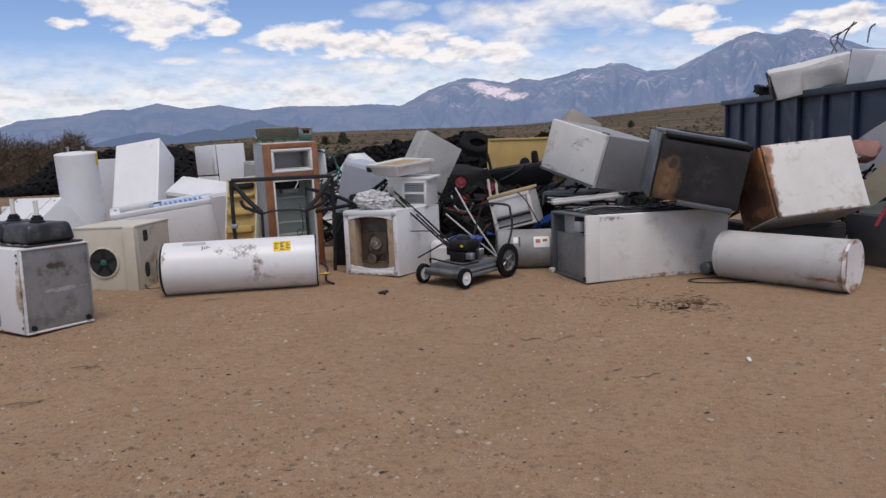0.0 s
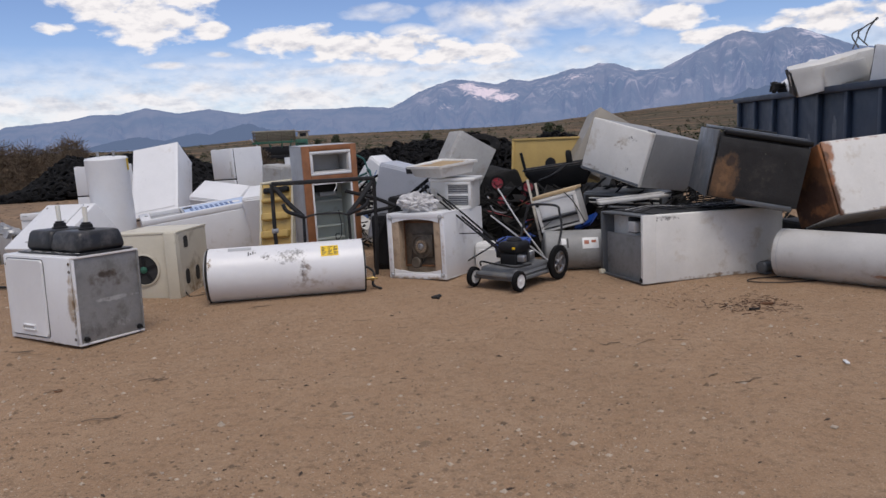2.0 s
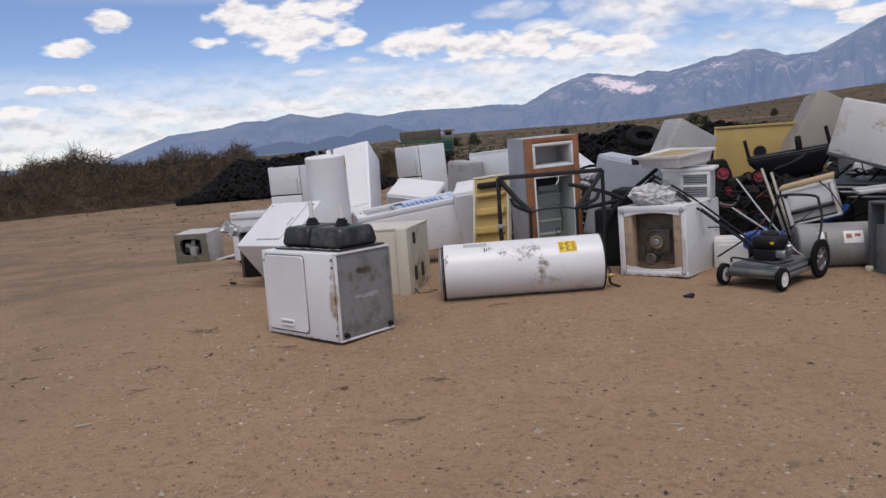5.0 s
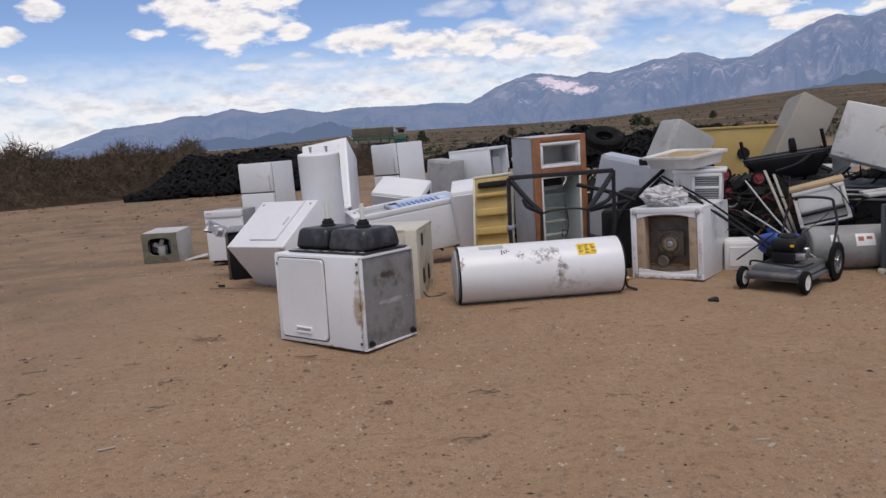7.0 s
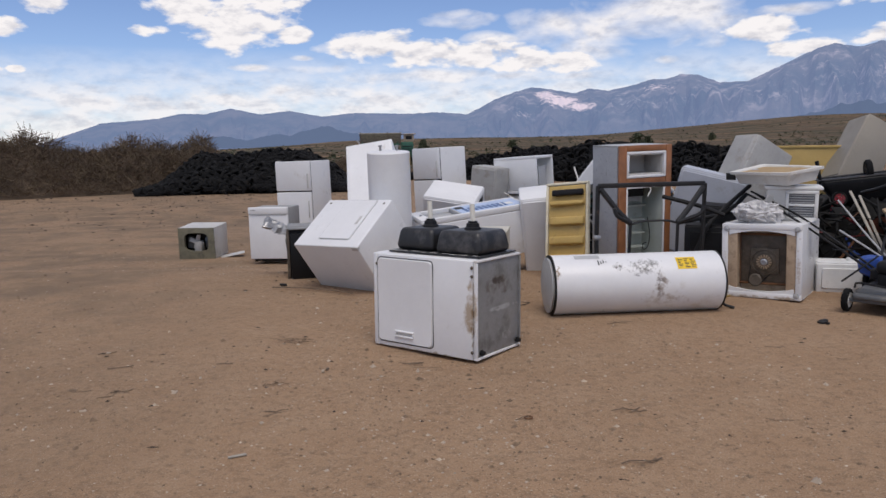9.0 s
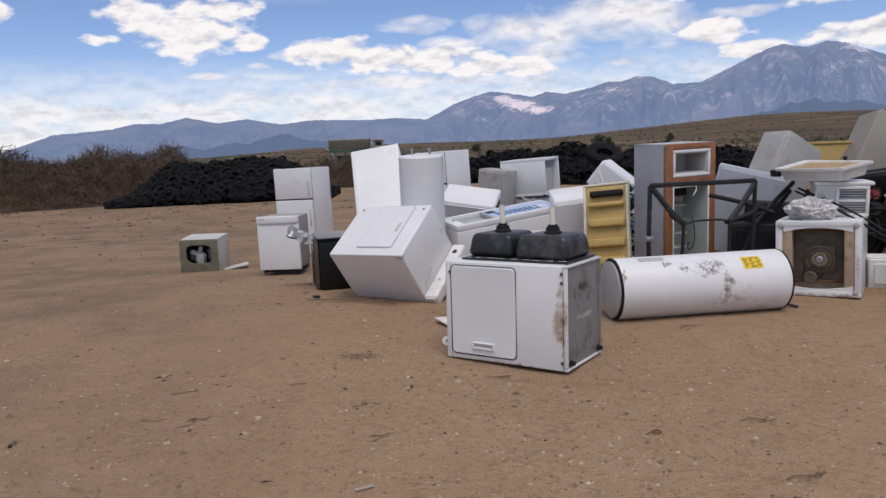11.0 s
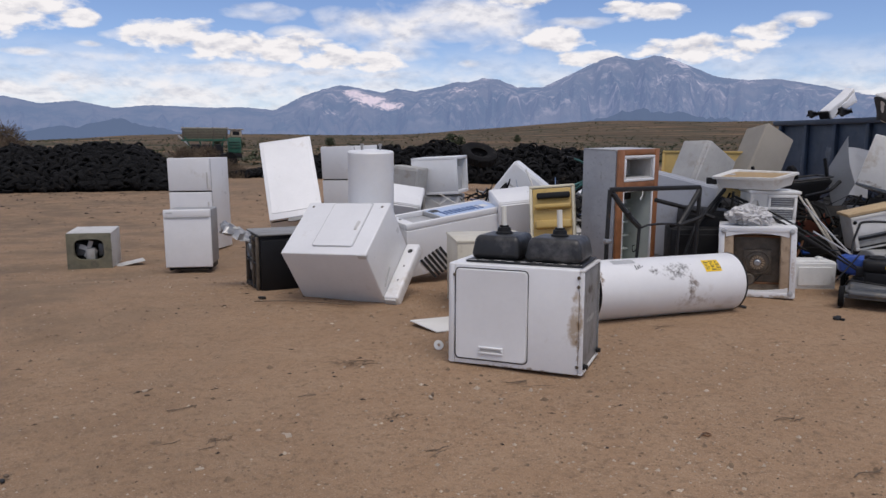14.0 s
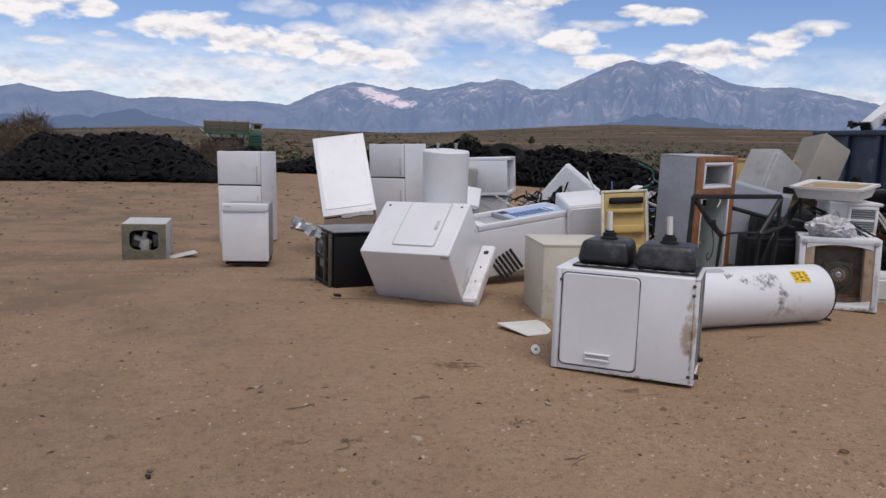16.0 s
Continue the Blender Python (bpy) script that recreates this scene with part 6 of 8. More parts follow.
plain_appliance("trash_bin", (-1.02, 8.80, 0.33), (0, 0, -14), (0.60, 0.34, 0.62), "black plastic bin in the shade of the heap", "bin", M_BLACK, inset=0.12)
plain_appliance("cabinet", (-0.86, 8.98, 0.42), (0, 4, -20), (0.52, 0.45, 0.80), "black plastic cabinet standing against the washing machine", "cabinet", M_BLACK, inset=0.10)


def far_tank():
    r, L = 0.28, 1.5
    t = thing("water_heater", pose(0.55, 16.4, -0.02, 0, -14, 47), "white water heater lying far back in the scrap heap", "water heater")
    part("jacket", drum(L, r, 0.03, 0.03, 32), M_WHITE, t)
    part("collar", lathe([(r + 0.004, -0.02), (r + 0.006, 0), (r + 0.004, 0.02)], 32, Matrix.Translation((0.4, 0, r)) @ pose(0, 0, 0, 0, 90)), M_PALE, t)
    part("valve", lathe([(0.03, 0), (0.03, 0.06), (0, 0.06)], 12, Matrix.Translation((-L / 2 - 0.02, 0, r)) @ pose(0, 0, 0, 0, -90)), M_STEEL, t)
    b = thing("scrap_filler", pose(0.5, 16.6, -0.45, 0, 0, 40), "dark bundle of scrap under a white water heater", "scrap")
    part("mass", dent(grid_box(1.6, 1.0, 0.7, (0, 0, 0.3), 4, 0.08), 0.15, 2, 4), M_CHAR, b)


far_tank()


def tilted_panel_fridge():
    w, d, h = 0.391, 0.56, 1.15
    t = thing("refrigerator", pose(-0.246, 10.256, 1.080, -29.4, -1.4, -67.6) @ Matrix.Translation((0, 0, 0.4125 - h)), "pale grey refrigerator leaning back behind the washing machine", "refrigerator")
    part("cabinet", slab(w, d, h, (0, 0, h / 2), 0.014, 3), M_DULL, t)
    part("door", slab(0.045, d, h - 0.02, (w / 2 + 0.024, 0, h / 2), 0.012, 3), M_DULL, t, "stained pale door")
    part("gasket", slab(0.014, d - 0.02, h - 0.04, (w / 2 + 0.001, 0, h / 2), 0.002), M_BLACK, t)
    part("back_sheet", plate(w - 0.06, h - 0.1, 0.02, 0.008, (0, -d / 2, h / 2)), M_DULL, t)


tilted_panel_fridge()


def small_ac():
    w, d, h = 0.47, 0.40, 0.33
    t = thing("window_air_conditioner", pose(-0.37, 8.52, 0.727, 0, 1, -17), "white plastic window air conditioner with two louvred openings", "air conditioner")
    part("case", slab(w, d, h, (0, 0, h / 2), 0.016, 3), M_WHITE_DIRTY, t)
    part("face_frame", frame_ring(0.29, 0.29, 0.03, 0.02, (0.085, -d / 2 - 0.008, 0.15), 0.006), M_FOAM, t)
    part("mullion", slab(0.23, 0.02, 0.025, (0.085, -d / 2 - 0.008, 0.155), 0.004), M_FOAM, t)
    for z in (0.215, 0.09):
        p = part("louvre_opening", slab(0.225, 0.006, 0.10, (0.085, -d / 2 - 0.003, z), 0.002, 1), M_GREYDARK, t, "dark louvred opening")
        for k in range(4):
            part("louvre", slab(0.22, 0.012, 0.006, (0.085, -d / 2 - 0.008, z - 0.036 + 0.024 * k), 0.001, 1), M_GREY, p)
    part("top_ledge", slab(w + 0.05, d + 0.03, 0.035, (0.01, 0, h - 0.01), 0.012, 2), M_FOAM, t)
    part("coiled_cord", tube([(-0.2 + 0.05 * math.cos(k * 0.9), -d / 2 - 0.03 - 0.002 * k, 0.16 + 0.09 * math.sin(k * 0.9)) for k in range(22)], 0.005, 6), M_PALE, t)


small_ac()


def basin():
    t = thing("wash_basin", pose(-0.50, 8.56, 1.10, 7, 0, -58), "stained cream fibreglass basin balanced on the air conditioner", "basin")
    L, w, h = 0.72, 0.52, 0.13
    bm = bmesh.new()
    rings = []
    for x, y, z in ((L / 2, w / 2, h), (L / 2 - 0.05, w / 2 - 0.05, h - 0.005), (L / 2 - 0.065, w / 2 - 0.065, 0.09), (0.02, 0.02, 0.085)):
        o = rounded_outline(2 * x, 2 * y, min(x, y) * 0.18)
        rings.append([bm.verts.new((a, b, z)) for a, b in o])
    under = []
    for x, y, z in ((L / 2, w / 2, h - 0.025), (L / 2 - 0.03, w / 2 - 0.03, h - 0.03), (L / 2 - 0.06, w / 2 - 0.06, 0.0)):
        o = rounded_outline(2 * x, 2 * y, min(x, y) * 0.18)
        under.append([bm.verts.new((a, b, z)) for a, b in o])
    for seq in (rings, [rings[0]] + under):
        for a, b in zip(seq, seq[1:]):
            for i in range(len(a)):
                j = (i + 1) % len(a)
                bm.faces.new((a[i], a[j], b[j], b[i]))
    bm.faces.new(rings[-1])
    bm.faces.new(under[-1])
    part("shell", dent(bm, 0.02, 3, 5), M_WHITE_DIRTY, t)
    part("stained_floor", plate(L - 0.12, w - 0.12, 0.04, 0.004, (0, 0, 0.108), pose(0, 0, 0, -90)), M_STAINED, t, "tan stained basin floor")
    part("drain", lathe([(0, 0.006), (0.03, 0.006), (0.034, 0)], 14, Matrix.Translation((-0.25, 0, 0.112))), M_STEEL, t)
    part("tap_hole_plate", slab(0.12, 0.012, 0.07, (-0.38, -w / 2 + 0.05, 0.07), 0.003), M_DARKIN, t)


M_STAINED = surf("tan stained fibreglass", (0.40, 0.27, 0.12), 0.6, var=0.3, scale=6, dirt=(0.2, 0.12, 0.05), amount=0.5, dscale=7, bump=0.1)
basin()


def plastic_bag():
    bm = bmesh.new()
    bmesh.ops.create_icosphere(bm, subdivisions=6, radius=1.0)
    for v in bm.verts:
        n = v.co.copy()
        warp = n * 2.0 + noise.noise_vector(n * 1.6) * 1.1
        crease = abs(noise.noise(warp)) + 0.55 * abs(noise.noise(warp * 2.3 + Vector((3, 1, 2)))) + 0.3 * abs(noise.noise(warp * 5.1))
        k = 0.86 + 0.34 * crease + 0.24 * noise.noise(n * 1.3)
        v.co = Vector((n.x * 0.21, n.y * 0.16, max(n.z, -0.55) * 0.12)) * k
    ob = tagged(new("plastic_bag", mesh_of("plastic_bag", bm, M_BAG)), "crumpled clear plastic sheeting on the washing machine", "plastic bag")
    ob.matrix_world = pose(-0.78, 8.16, 0.81, 0, 0, -20)


plastic_bag()
plain_appliance("refrigerator", (2.11, 12.62, 1.22), (-30.1, -10, -81.6), (0.52, 0.56, 1.05), "beige-grey refrigerator tipped on top of the heap behind", "refrigerator", M_TAUPE)
plain_appliance("refrigerator", (2.2, 12.9, 0.1), (0, 0, -30), (1.5, 0.7, 1.2), "dirty pale refrigerator lying under a tipped one", "refrigerator", M_PALE)


def yellow_panel():
    t = thing("sheet_metal", pose(0.72, 13.3, -0.24, -6, 0, -34), "large mustard yellow metal panel standing behind the heap", "panel")
    part("sheet", grid_box(1.75, 0.03, 1.62, (0.875, 0, 0.81), 4, 0.006), M_YELLOW, t)
    part("rim", slab(1.75, 0.05, 0.04, (0.875, -0.008, 1.62), 0.008), M_YELLOW, t)
    part("rim", slab(0.04, 0.05, 1.6, (0.02, -0.008, 0.8), 0.008), M_YELLOW, t)
    part("hole_cover", lathe([(0, 0.02), (0.09, 0.02), (0.1, 0)], 18, Matrix.Translation((0.75, -0.02, 1.2)) @ pose(0, 0, 0, 90)), M_BLACK, t)


yellow_panel()


def wheelbarrow():
    t = thing("wheelbarrow", pose(1.18, 10.35, 0.60, 0, -7, -14), "black wheelbarrow upended on the scrap heap", "wheelbarrow")
    tray = slab(0.95, 0.5, 0.30, (0, 0, 0.30), 0.06, 3)
    for v in tray.verts:
        if v.co.z < 0.3:
            v.co.x *= 0.72
            v.co.y *= 0.7
    part("tray", tray, M_BLACK, t)
    part("rim", tube([(x, y, 0.455) for x, y in rounded_outline(0.97, 0.52, 0.07)], 0.014, 8, closed=True), M_TUBE, t)
    for x in (-0.46, 0.46):
        part("handle", tube([(x, -0.1, 0.38), (x - 0.03, -0.12, 0.70)], 0.022, 8), M_BLACK, t)
    wheel(t, (0.12, 0.2, 0.48), 0.15, 0.07, 0, M_BLACK)
    part("leg", tube(bend((-0.3, -0.2, 0.15), (-0.25, -0.25, -0.1), (0.25, -0.25, -0.1), (0.3, -0.2, 0.15)), 0.014, 8), M_TUBE, t)


wheelbarrow()


def stroller():
    t = thing("stroller", pose(0.3, 9.75, 0.0, 0, 0, -20), "folded stroller with red wheels and silver tubes in the heap", "stroller")
    for x, y, z, r in ((-0.09, -0.02, 0.88, 0.10), (-0.02, -0.05, 0.66, 0.095), (0.3, 0.05, 0.82, 0.085), (0.2, 0.1, 0.7, 0.08)):
        w = part("wheel", lathe([(r * 0.72, -0.02), (r, -0.02), (r, 0.02), (r * 0.72, 0.02), (r * 0.72, -0.02)], 24, Matrix.Translation((x, y, z)) @ pose(0, 0, 0, 80, 0, 20)), M_RUBBER, t)
        part("hub", lathe([(0, 0.03), (r * 0.3, 0.03), (r * 0.4, 0.012), (r * 0.74, 0.018), (r * 0.74, -0.018), (0, -0.018)], 24, Matrix.Translation((x, y, z)) @ pose(0, 0, 0, 80, 0, 20)), M_RED, w, "red plastic hub")
        for k in range(4):
            part("slot", slab(r * 0.12, 0.006, r * 0.34, (0, 0, r * 0.5), 0.001, 1), M_INK, w).matrix_local = Matrix.Translation((x, y, z)) @ pose(0, 0, 0, -10, 0, 20) @ Matrix.Translation((0, -0.028, 0)) @ pose(0, 0, 0, 0, 90 * k + 20, 0)
    part("frame_tube", tube(bend((-0.2, -0.1, 0.72), (-0.12, -0.14, 0.55), (0.05, -0.16, 0.52), (0.12, -0.12, 0.66)), 0.012, 8), M_STEEL, t)
    part("fabric_seat", dent(grid_box(0.45, 0.2, 0.5, (0.12, 0.18, 0.45), 4, 0.05), 0.05, 4, 3), M_BLACK, t)
    part("fabric_patch", dent(grid_box(0.2, 0.1, 0.2, (0.02, 0.02, 0.42), 3, 0.04), 0.03, 5, 6), M_ORANGEPOT, t, "rust-red cloth")


stroller()


def loose(name, bm, mat, label, category, m=None):
    ob = tagged(new(name, mesh_of(name, bm, mat)), label, category)
    if m:
        ob.matrix_world = m
    if category in ("twig", "stone", "chip", "debris", "rod", "tube", "board", "hose"):
        tagged(ob, group=category + " pieces about the heap")
    return ob


# tubes, boards and rods leaning between the mower and the heap
for a, b, cpt in (((0.00, 8.25, 0.64), (0.26, 8.00, 0.43), (0.57, 7.86, 0.17)), ((0.12, 8.60, 0.90), (0.31, 8.30, 0.55), (0.54, 8.00, 0.20))):
    loose("chair_tube", tube(bend(a, b, cpt), 0.009, 8), M_GREY, "bent silver tube of a broken chair", "tube")
for a, b in (((0.54, 9.30, 0.94), (0.59, 8.55, 0.28)), ((0.64, 9.30, 0.89), (0.65, 8.60, 0.27))):
    v = Vector(b) - Vector(a)
    m = Matrix.Translation(a) @ v.to_track_quat("Z", "Y").to_matrix().to_4x4()
    loose("board", slab(0.030, 0.012, v.length, (0, 0, v.length / 2), 0.003), M_OLDBOARD, "weathered pale board leaning in the heap", "board", m)
for k, (a, b, cpt) in enumerate((((-0.76, 8.60, 0.97), (-0.47, 8.10, 0.76), (0.06, 7.60, 0.32)), ((-0.73, 8.60, 1.00), (-0.38, 8.10, 0.76), (0.18, 7.60, 0.27)), ((-0.69, 8.60, 0.98), (-0.32, 8.10, 0.66), (0.02, 7.70, 0.37)))):
    loose("black_rod", tube(bend(a, b, cpt), 0.010, 6), M_BLACK, "long thin black plastic rod", "rod")
loose("black_rod", tube([(-0.37, 7.50, 0.56), (-0.15, 7.60, 0.54)], 0.006, 6), M_BLACK, "short thin black plastic rod", "rod")
loose("black_rod", tube([(-0.30, 7.45, 0.29), (0.11, 7.70, 0.47)], 0.008, 6), M_BLACK, "short black rod on the mower", "rod")
for k, (a, b, cpt) in enumerate((((-1.04, 8.40, 0.78), (-1.27, 8.50, 0.87), (-1.61, 8.60, 0.96)), ((-0.65, 8.90, 1.04), (-1.11, 8.60, 0.70), (-1.29, 8.50, 0.39)), ((-0.68, 8.90, 0.95), (-0.95, 8.70, 0.78), (-1.49, 8.45, 0.70)), ((0.71, 9.40, 0.91), (0.85, 9.20, 0.99), (1.00, 9.20, 1.10)))):
    loose("black_hose", tube(bend(a, b, cpt), 0.022, 8), M_BLACK, "stiff black rubber hose among the scrap", "hose")

t = plain_appliance("water_tank", (0.06, 8.36, 0.17), (0, 0, -12), (0.44, 0.3, 0.29), "white plastic tank between the washing machine and the mower", "tank", M_FOAM, inset=0.09)
part("cap", lathe([(0, 0.03), (0.035, 0.03), (0.04, 0)], 14, Matrix.Translation((0.1, 0, 0.3))), M_FOAM, t)
t = thing("flower_pot", pose(0.98, 9.6, 0.42, 12, 10, 0), "terracotta plastic pot wedged in the heap", "pot")
part("pot", lathe([(0, 0), (0.12, 0), (0.16, 0.27), (0.175, 0.27), (0.175, 0.32), (0.15, 0.32), (0.13, 0.05), (0, 0.04)], 24), M_ORANGEPOT, t)

# what carries the tipped things on the right
t = plain_appliance("stove", (1.75, 9.25, 0.38), (0, 3, -24), (0.95, 0.7, 0.72), "charred dark stove under the silver refrigerator", "stove", M_GREYDARK, M_CHAR)
for k in range(3):
    part("rack_bar", tube([(-0.4, -0.36, 0.66 - 0.05 * k), (0.42, -0.37, 0.68 - 0.05 * k)], 0.012, 6), M_PALE, t)
# no known oven: a dark box added to fill the dark gap below the freezer
plain_appliance("oven", (3.55, 7.75, 0.25), (0, 0, 8), (1.0, 0.6, 0.46), "added dark filler box beneath the rusty freezer", "oven", M_CHAR)
t = thing("grille", pose(1.62, 8.42, 0.70, 4, -3, 10), "bent white metal grille on the lying refrigerator", "grille")
part("bar", slab(0.85, 0.10, 0.035, (0, 0, 0.03), 0.01, 2), M_PALE, t)
part("bar", slab(0.80, 0.08, 0.02, (0.02, 0.14, 0.035), 0.006, 2), M_PALE, t)
t = thing("electric_motor", pose(2.62, 7.34, 0.04, 0, 0, 30), "small dusty grey electric motor on the ground", "motor")
part("case", lathe([(0, -0.07), (0.05, -0.065), (0.062, -0.05), (0.062, 0.05), (0.05, 0.065), (0, 0.07)], 18, Matrix.Translation((0, 0, 0.062)) @ pose(0, 0, 0, 0, 90)), M_GREYDARK, t)
part("shaft", tube([(0.06, 0, 0.062), (0.13, 0, 0.062)], 0.01, 8), M_STEEL, t)
part("foot", slab(0.1, 0.1, 0.012, (0, 0, 0.004), 0.003), M_GREYDARK, t)


def bent_sheet(name, pts, width, mat, label):
    """A sheet bowed along a run of points."""
    bm = bmesh.new()
    P = bend(*pts)
    W = Vector(width)
    a = [bm.verts.new(p) for p in P]
    b = [bm.verts.new(p + W) for p in P]
    for i in range(len(P) - 1):
        bm.faces.new((a[i], a[i + 1], b[i + 1], b[i]))
    bmesh.ops.solidify(bm, geom=bm.faces[:], thickness=0.008)
    return loose(name, bm, mat, label, "sheet metal")


# sheets and frames at the far right of the heap
bent_sheet("metal_sheet", ((1.84, 10.20, 1.64), (1.77, 10.05, 1.30), (1.80, 9.95, 1.02)), (-0.13, 0.16, -0.42), M_GREY, "curved grey sheet of metal standing in the heap")
bent_sheet("metal_sheet", ((2.06, 10.60, 1.49), (2.27, 10.60, 1.48), (2.42, 10.50, 1.44)), (-0.05, -0.1, -0.65), M_WHITE, "white bowed sheet of metal in the heap")
bent_sheet("metal_sheet", ((4.69, 8.60, 1.24), (4.86, 8.50, 1.40), (5.14, 8.40, 1.60)), (0.3, 0.3, -0.5), M_WHITE, "white bent sheet beside the rusty freezer")
bent_sheet("metal_sheet", ((4.23, 7.60, 0.84), (4.34, 7.50, 1.01), (4.55, 7.40, 1.22)), (0.1, 0.2, -0.4), M_CREAM, "cream crumpled sheet beside the rusty freezer")
plain_appliance("stove", (4.75, 7.55, 0.32), (0, -8, 20), (0.9, 0.7, 0.62), "dark grey stove carcass at the edge of the heap", "stove", M_GREYDARK)
t = thing("cloth_bundle", Matrix.Translation((4.58, 8.20, 1.17)), "pinkish brown cloth bundle stuffed between sheets", "cloth")
part("bundle", dent(grid_box(0.34, 0.25, 0.22, (0, 0, 0), 5, 0.08), 0.08, 6, 4), M_CLOTH, t)
loose("angle_iron", tube([(4.08, 7.00, 0.51), (4.27, 7.00, 0.88)], 0.018, 6), M_RED, "dark red painted angle iron", "bar")

# ---- heap filling, dumpster, tyres, brush ----


def prism(vs, fs, a, b, r, k=3):
    """A thin stick between two points, added to bare lists."""
    d = (b - a).normalized()
    s = d.orthogonal().normalized()
    u = d.cross(s)
    n = len(vs)
    for p, rr in ((a, r), (b, r * 0.6)):
        for i in range(k):
            t = 2 * math.pi * i / k
            vs.append(p + s * (rr * math.cos(t)) + u * (rr * math.sin(t)))
    for i in range(k):
        j = (i + 1) % k
        fs.append((n + i, n + j, n + k + j, n + k + i))


def stuff(name, vs, fs, mat, label, category, parent=None):
    me = bpy.data.meshes.new(name)
    me.from_pydata([tuple(v) for v in vs], [], fs)
    me.materials.append(mat)
    ob = new(name, me)
    if parent:
        ob.parent = parent
        return tagged(ob, kind="stuff")
    return tagged(ob, label, category, kind="stuff")


def scrap_fill(x0, x1, y0, y1, ztop, n, seed, mat, label):
    """Bars, offcuts and bent sheet thrown between the larger things."""
    rnd = random.Random(seed)
    vs, fs = [], []
    for _ in range(n):
        x, y = rnd.uniform(x0, x1), rnd.uniform(y0, y1)
        z = ground_z(x, y) + rnd.uniform(0.02, ztop)
        d = Vector((rnd.uniform(-1, 1), rnd.uniform(-1, 1), rnd.uniform(-0.5, 0.5))).normalized()
        c = Vector((x, y, z))
        if rnd.random() < 0.84:
            L = rnd.uniform(0.2, 0.75)
            prism(vs, fs, c - d * L / 2, c + d * L / 2, rnd.uniform(0.005, 0.022), 5)
        else:
            s, q, r3 = d.orthogonal().normalized(), rnd.uniform(0.06, 0.2), rnd.uniform(0.003, 0.02)
            nrm = d.cross(s)
            k = len(vs)
            for w in (-1, 1):
                for a, b in ((-1, -1), (1, -1), (1, 1), (-1, 1)):
                    vs.append(c + d * (a * q * rnd.uniform(0.8, 1.1)) + s * (b * q * 0.6) + nrm * (w * r3))
            fs += [(k, k + 1, k + 2, k + 3), (k + 7, k + 6, k + 5, k + 4)] + [(k + i, k + 4 + i, k + 4 + (i + 1) % 4, k + (i + 1) % 4) for i in range(4)]
    return stuff("scrap_metal", vs, fs, mat, label, "scrap")


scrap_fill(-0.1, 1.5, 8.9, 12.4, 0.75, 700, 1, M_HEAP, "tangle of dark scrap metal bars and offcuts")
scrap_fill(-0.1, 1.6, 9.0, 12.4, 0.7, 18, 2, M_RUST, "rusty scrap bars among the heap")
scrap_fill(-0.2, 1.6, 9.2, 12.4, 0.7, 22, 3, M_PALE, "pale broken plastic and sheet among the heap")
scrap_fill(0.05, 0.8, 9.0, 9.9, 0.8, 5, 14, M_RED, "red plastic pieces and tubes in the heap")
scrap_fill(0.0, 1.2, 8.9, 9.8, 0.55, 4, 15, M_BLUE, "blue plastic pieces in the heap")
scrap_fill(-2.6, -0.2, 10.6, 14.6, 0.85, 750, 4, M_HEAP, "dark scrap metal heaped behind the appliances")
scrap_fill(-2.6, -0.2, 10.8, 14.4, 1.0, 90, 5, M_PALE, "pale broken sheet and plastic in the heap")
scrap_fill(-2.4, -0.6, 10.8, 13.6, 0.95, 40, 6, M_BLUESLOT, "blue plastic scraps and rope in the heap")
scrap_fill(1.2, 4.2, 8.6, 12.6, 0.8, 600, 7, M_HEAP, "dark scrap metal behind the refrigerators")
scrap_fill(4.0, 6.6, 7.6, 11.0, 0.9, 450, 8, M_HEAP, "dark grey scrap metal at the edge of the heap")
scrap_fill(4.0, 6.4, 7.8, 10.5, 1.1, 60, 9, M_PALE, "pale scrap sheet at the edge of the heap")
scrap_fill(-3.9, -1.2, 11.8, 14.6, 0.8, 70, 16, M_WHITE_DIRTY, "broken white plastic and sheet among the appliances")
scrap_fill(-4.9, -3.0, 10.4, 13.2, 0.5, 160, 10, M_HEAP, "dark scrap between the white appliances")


def heap_filler(c, yaw, dims, seed, label):
    """Made-up dark masses under the loose scrap that block light and hide the ground."""
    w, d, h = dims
    t = thing("scrap_filler", pose(*c, 0, 0, yaw), label, "scrap")
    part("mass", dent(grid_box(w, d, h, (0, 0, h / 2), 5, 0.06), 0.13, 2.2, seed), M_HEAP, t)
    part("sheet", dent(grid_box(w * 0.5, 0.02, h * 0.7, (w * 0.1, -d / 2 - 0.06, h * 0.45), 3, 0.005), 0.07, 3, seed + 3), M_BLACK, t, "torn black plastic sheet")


heap_filler((0.35, 10.1, -0.15), -10, (1.1, 1.0, 0.72), 21, "dark scrap filler mass behind the mower")
heap_filler((1.15, 10.9, -0.15), 14, (1.3, 1.2, 0.85), 22, "dark scrap filler mass under the wheelbarrow")
heap_filler((0.9, 9.35, -0.05), 5, (0.8, 0.5, 0.5), 23, "dark scrap filler mass behind the small heater")
heap_filler((0.25, 12.6, -0.3), 10, (1.1, 0.8, 1.2), 25, "dark scrap filler mass high in the middle of the heap")
heap_filler((-2.2, 13.0, -0.4), 8, (1.7, 1.3, 0.72), 26, "dark scrap filler mass behind the laundry appliances")
heap_filler((-3.3, 13.2, -0.4), -12, (1.0, 0.9, 0.6), 27, "low dark scrap filler mass between the white appliances")
heap_filler((-0.55, 9.35, -0.05), -16, (0.9, 0.5, 0.75), 24, "dark scrap filler mass behind the washing machine")


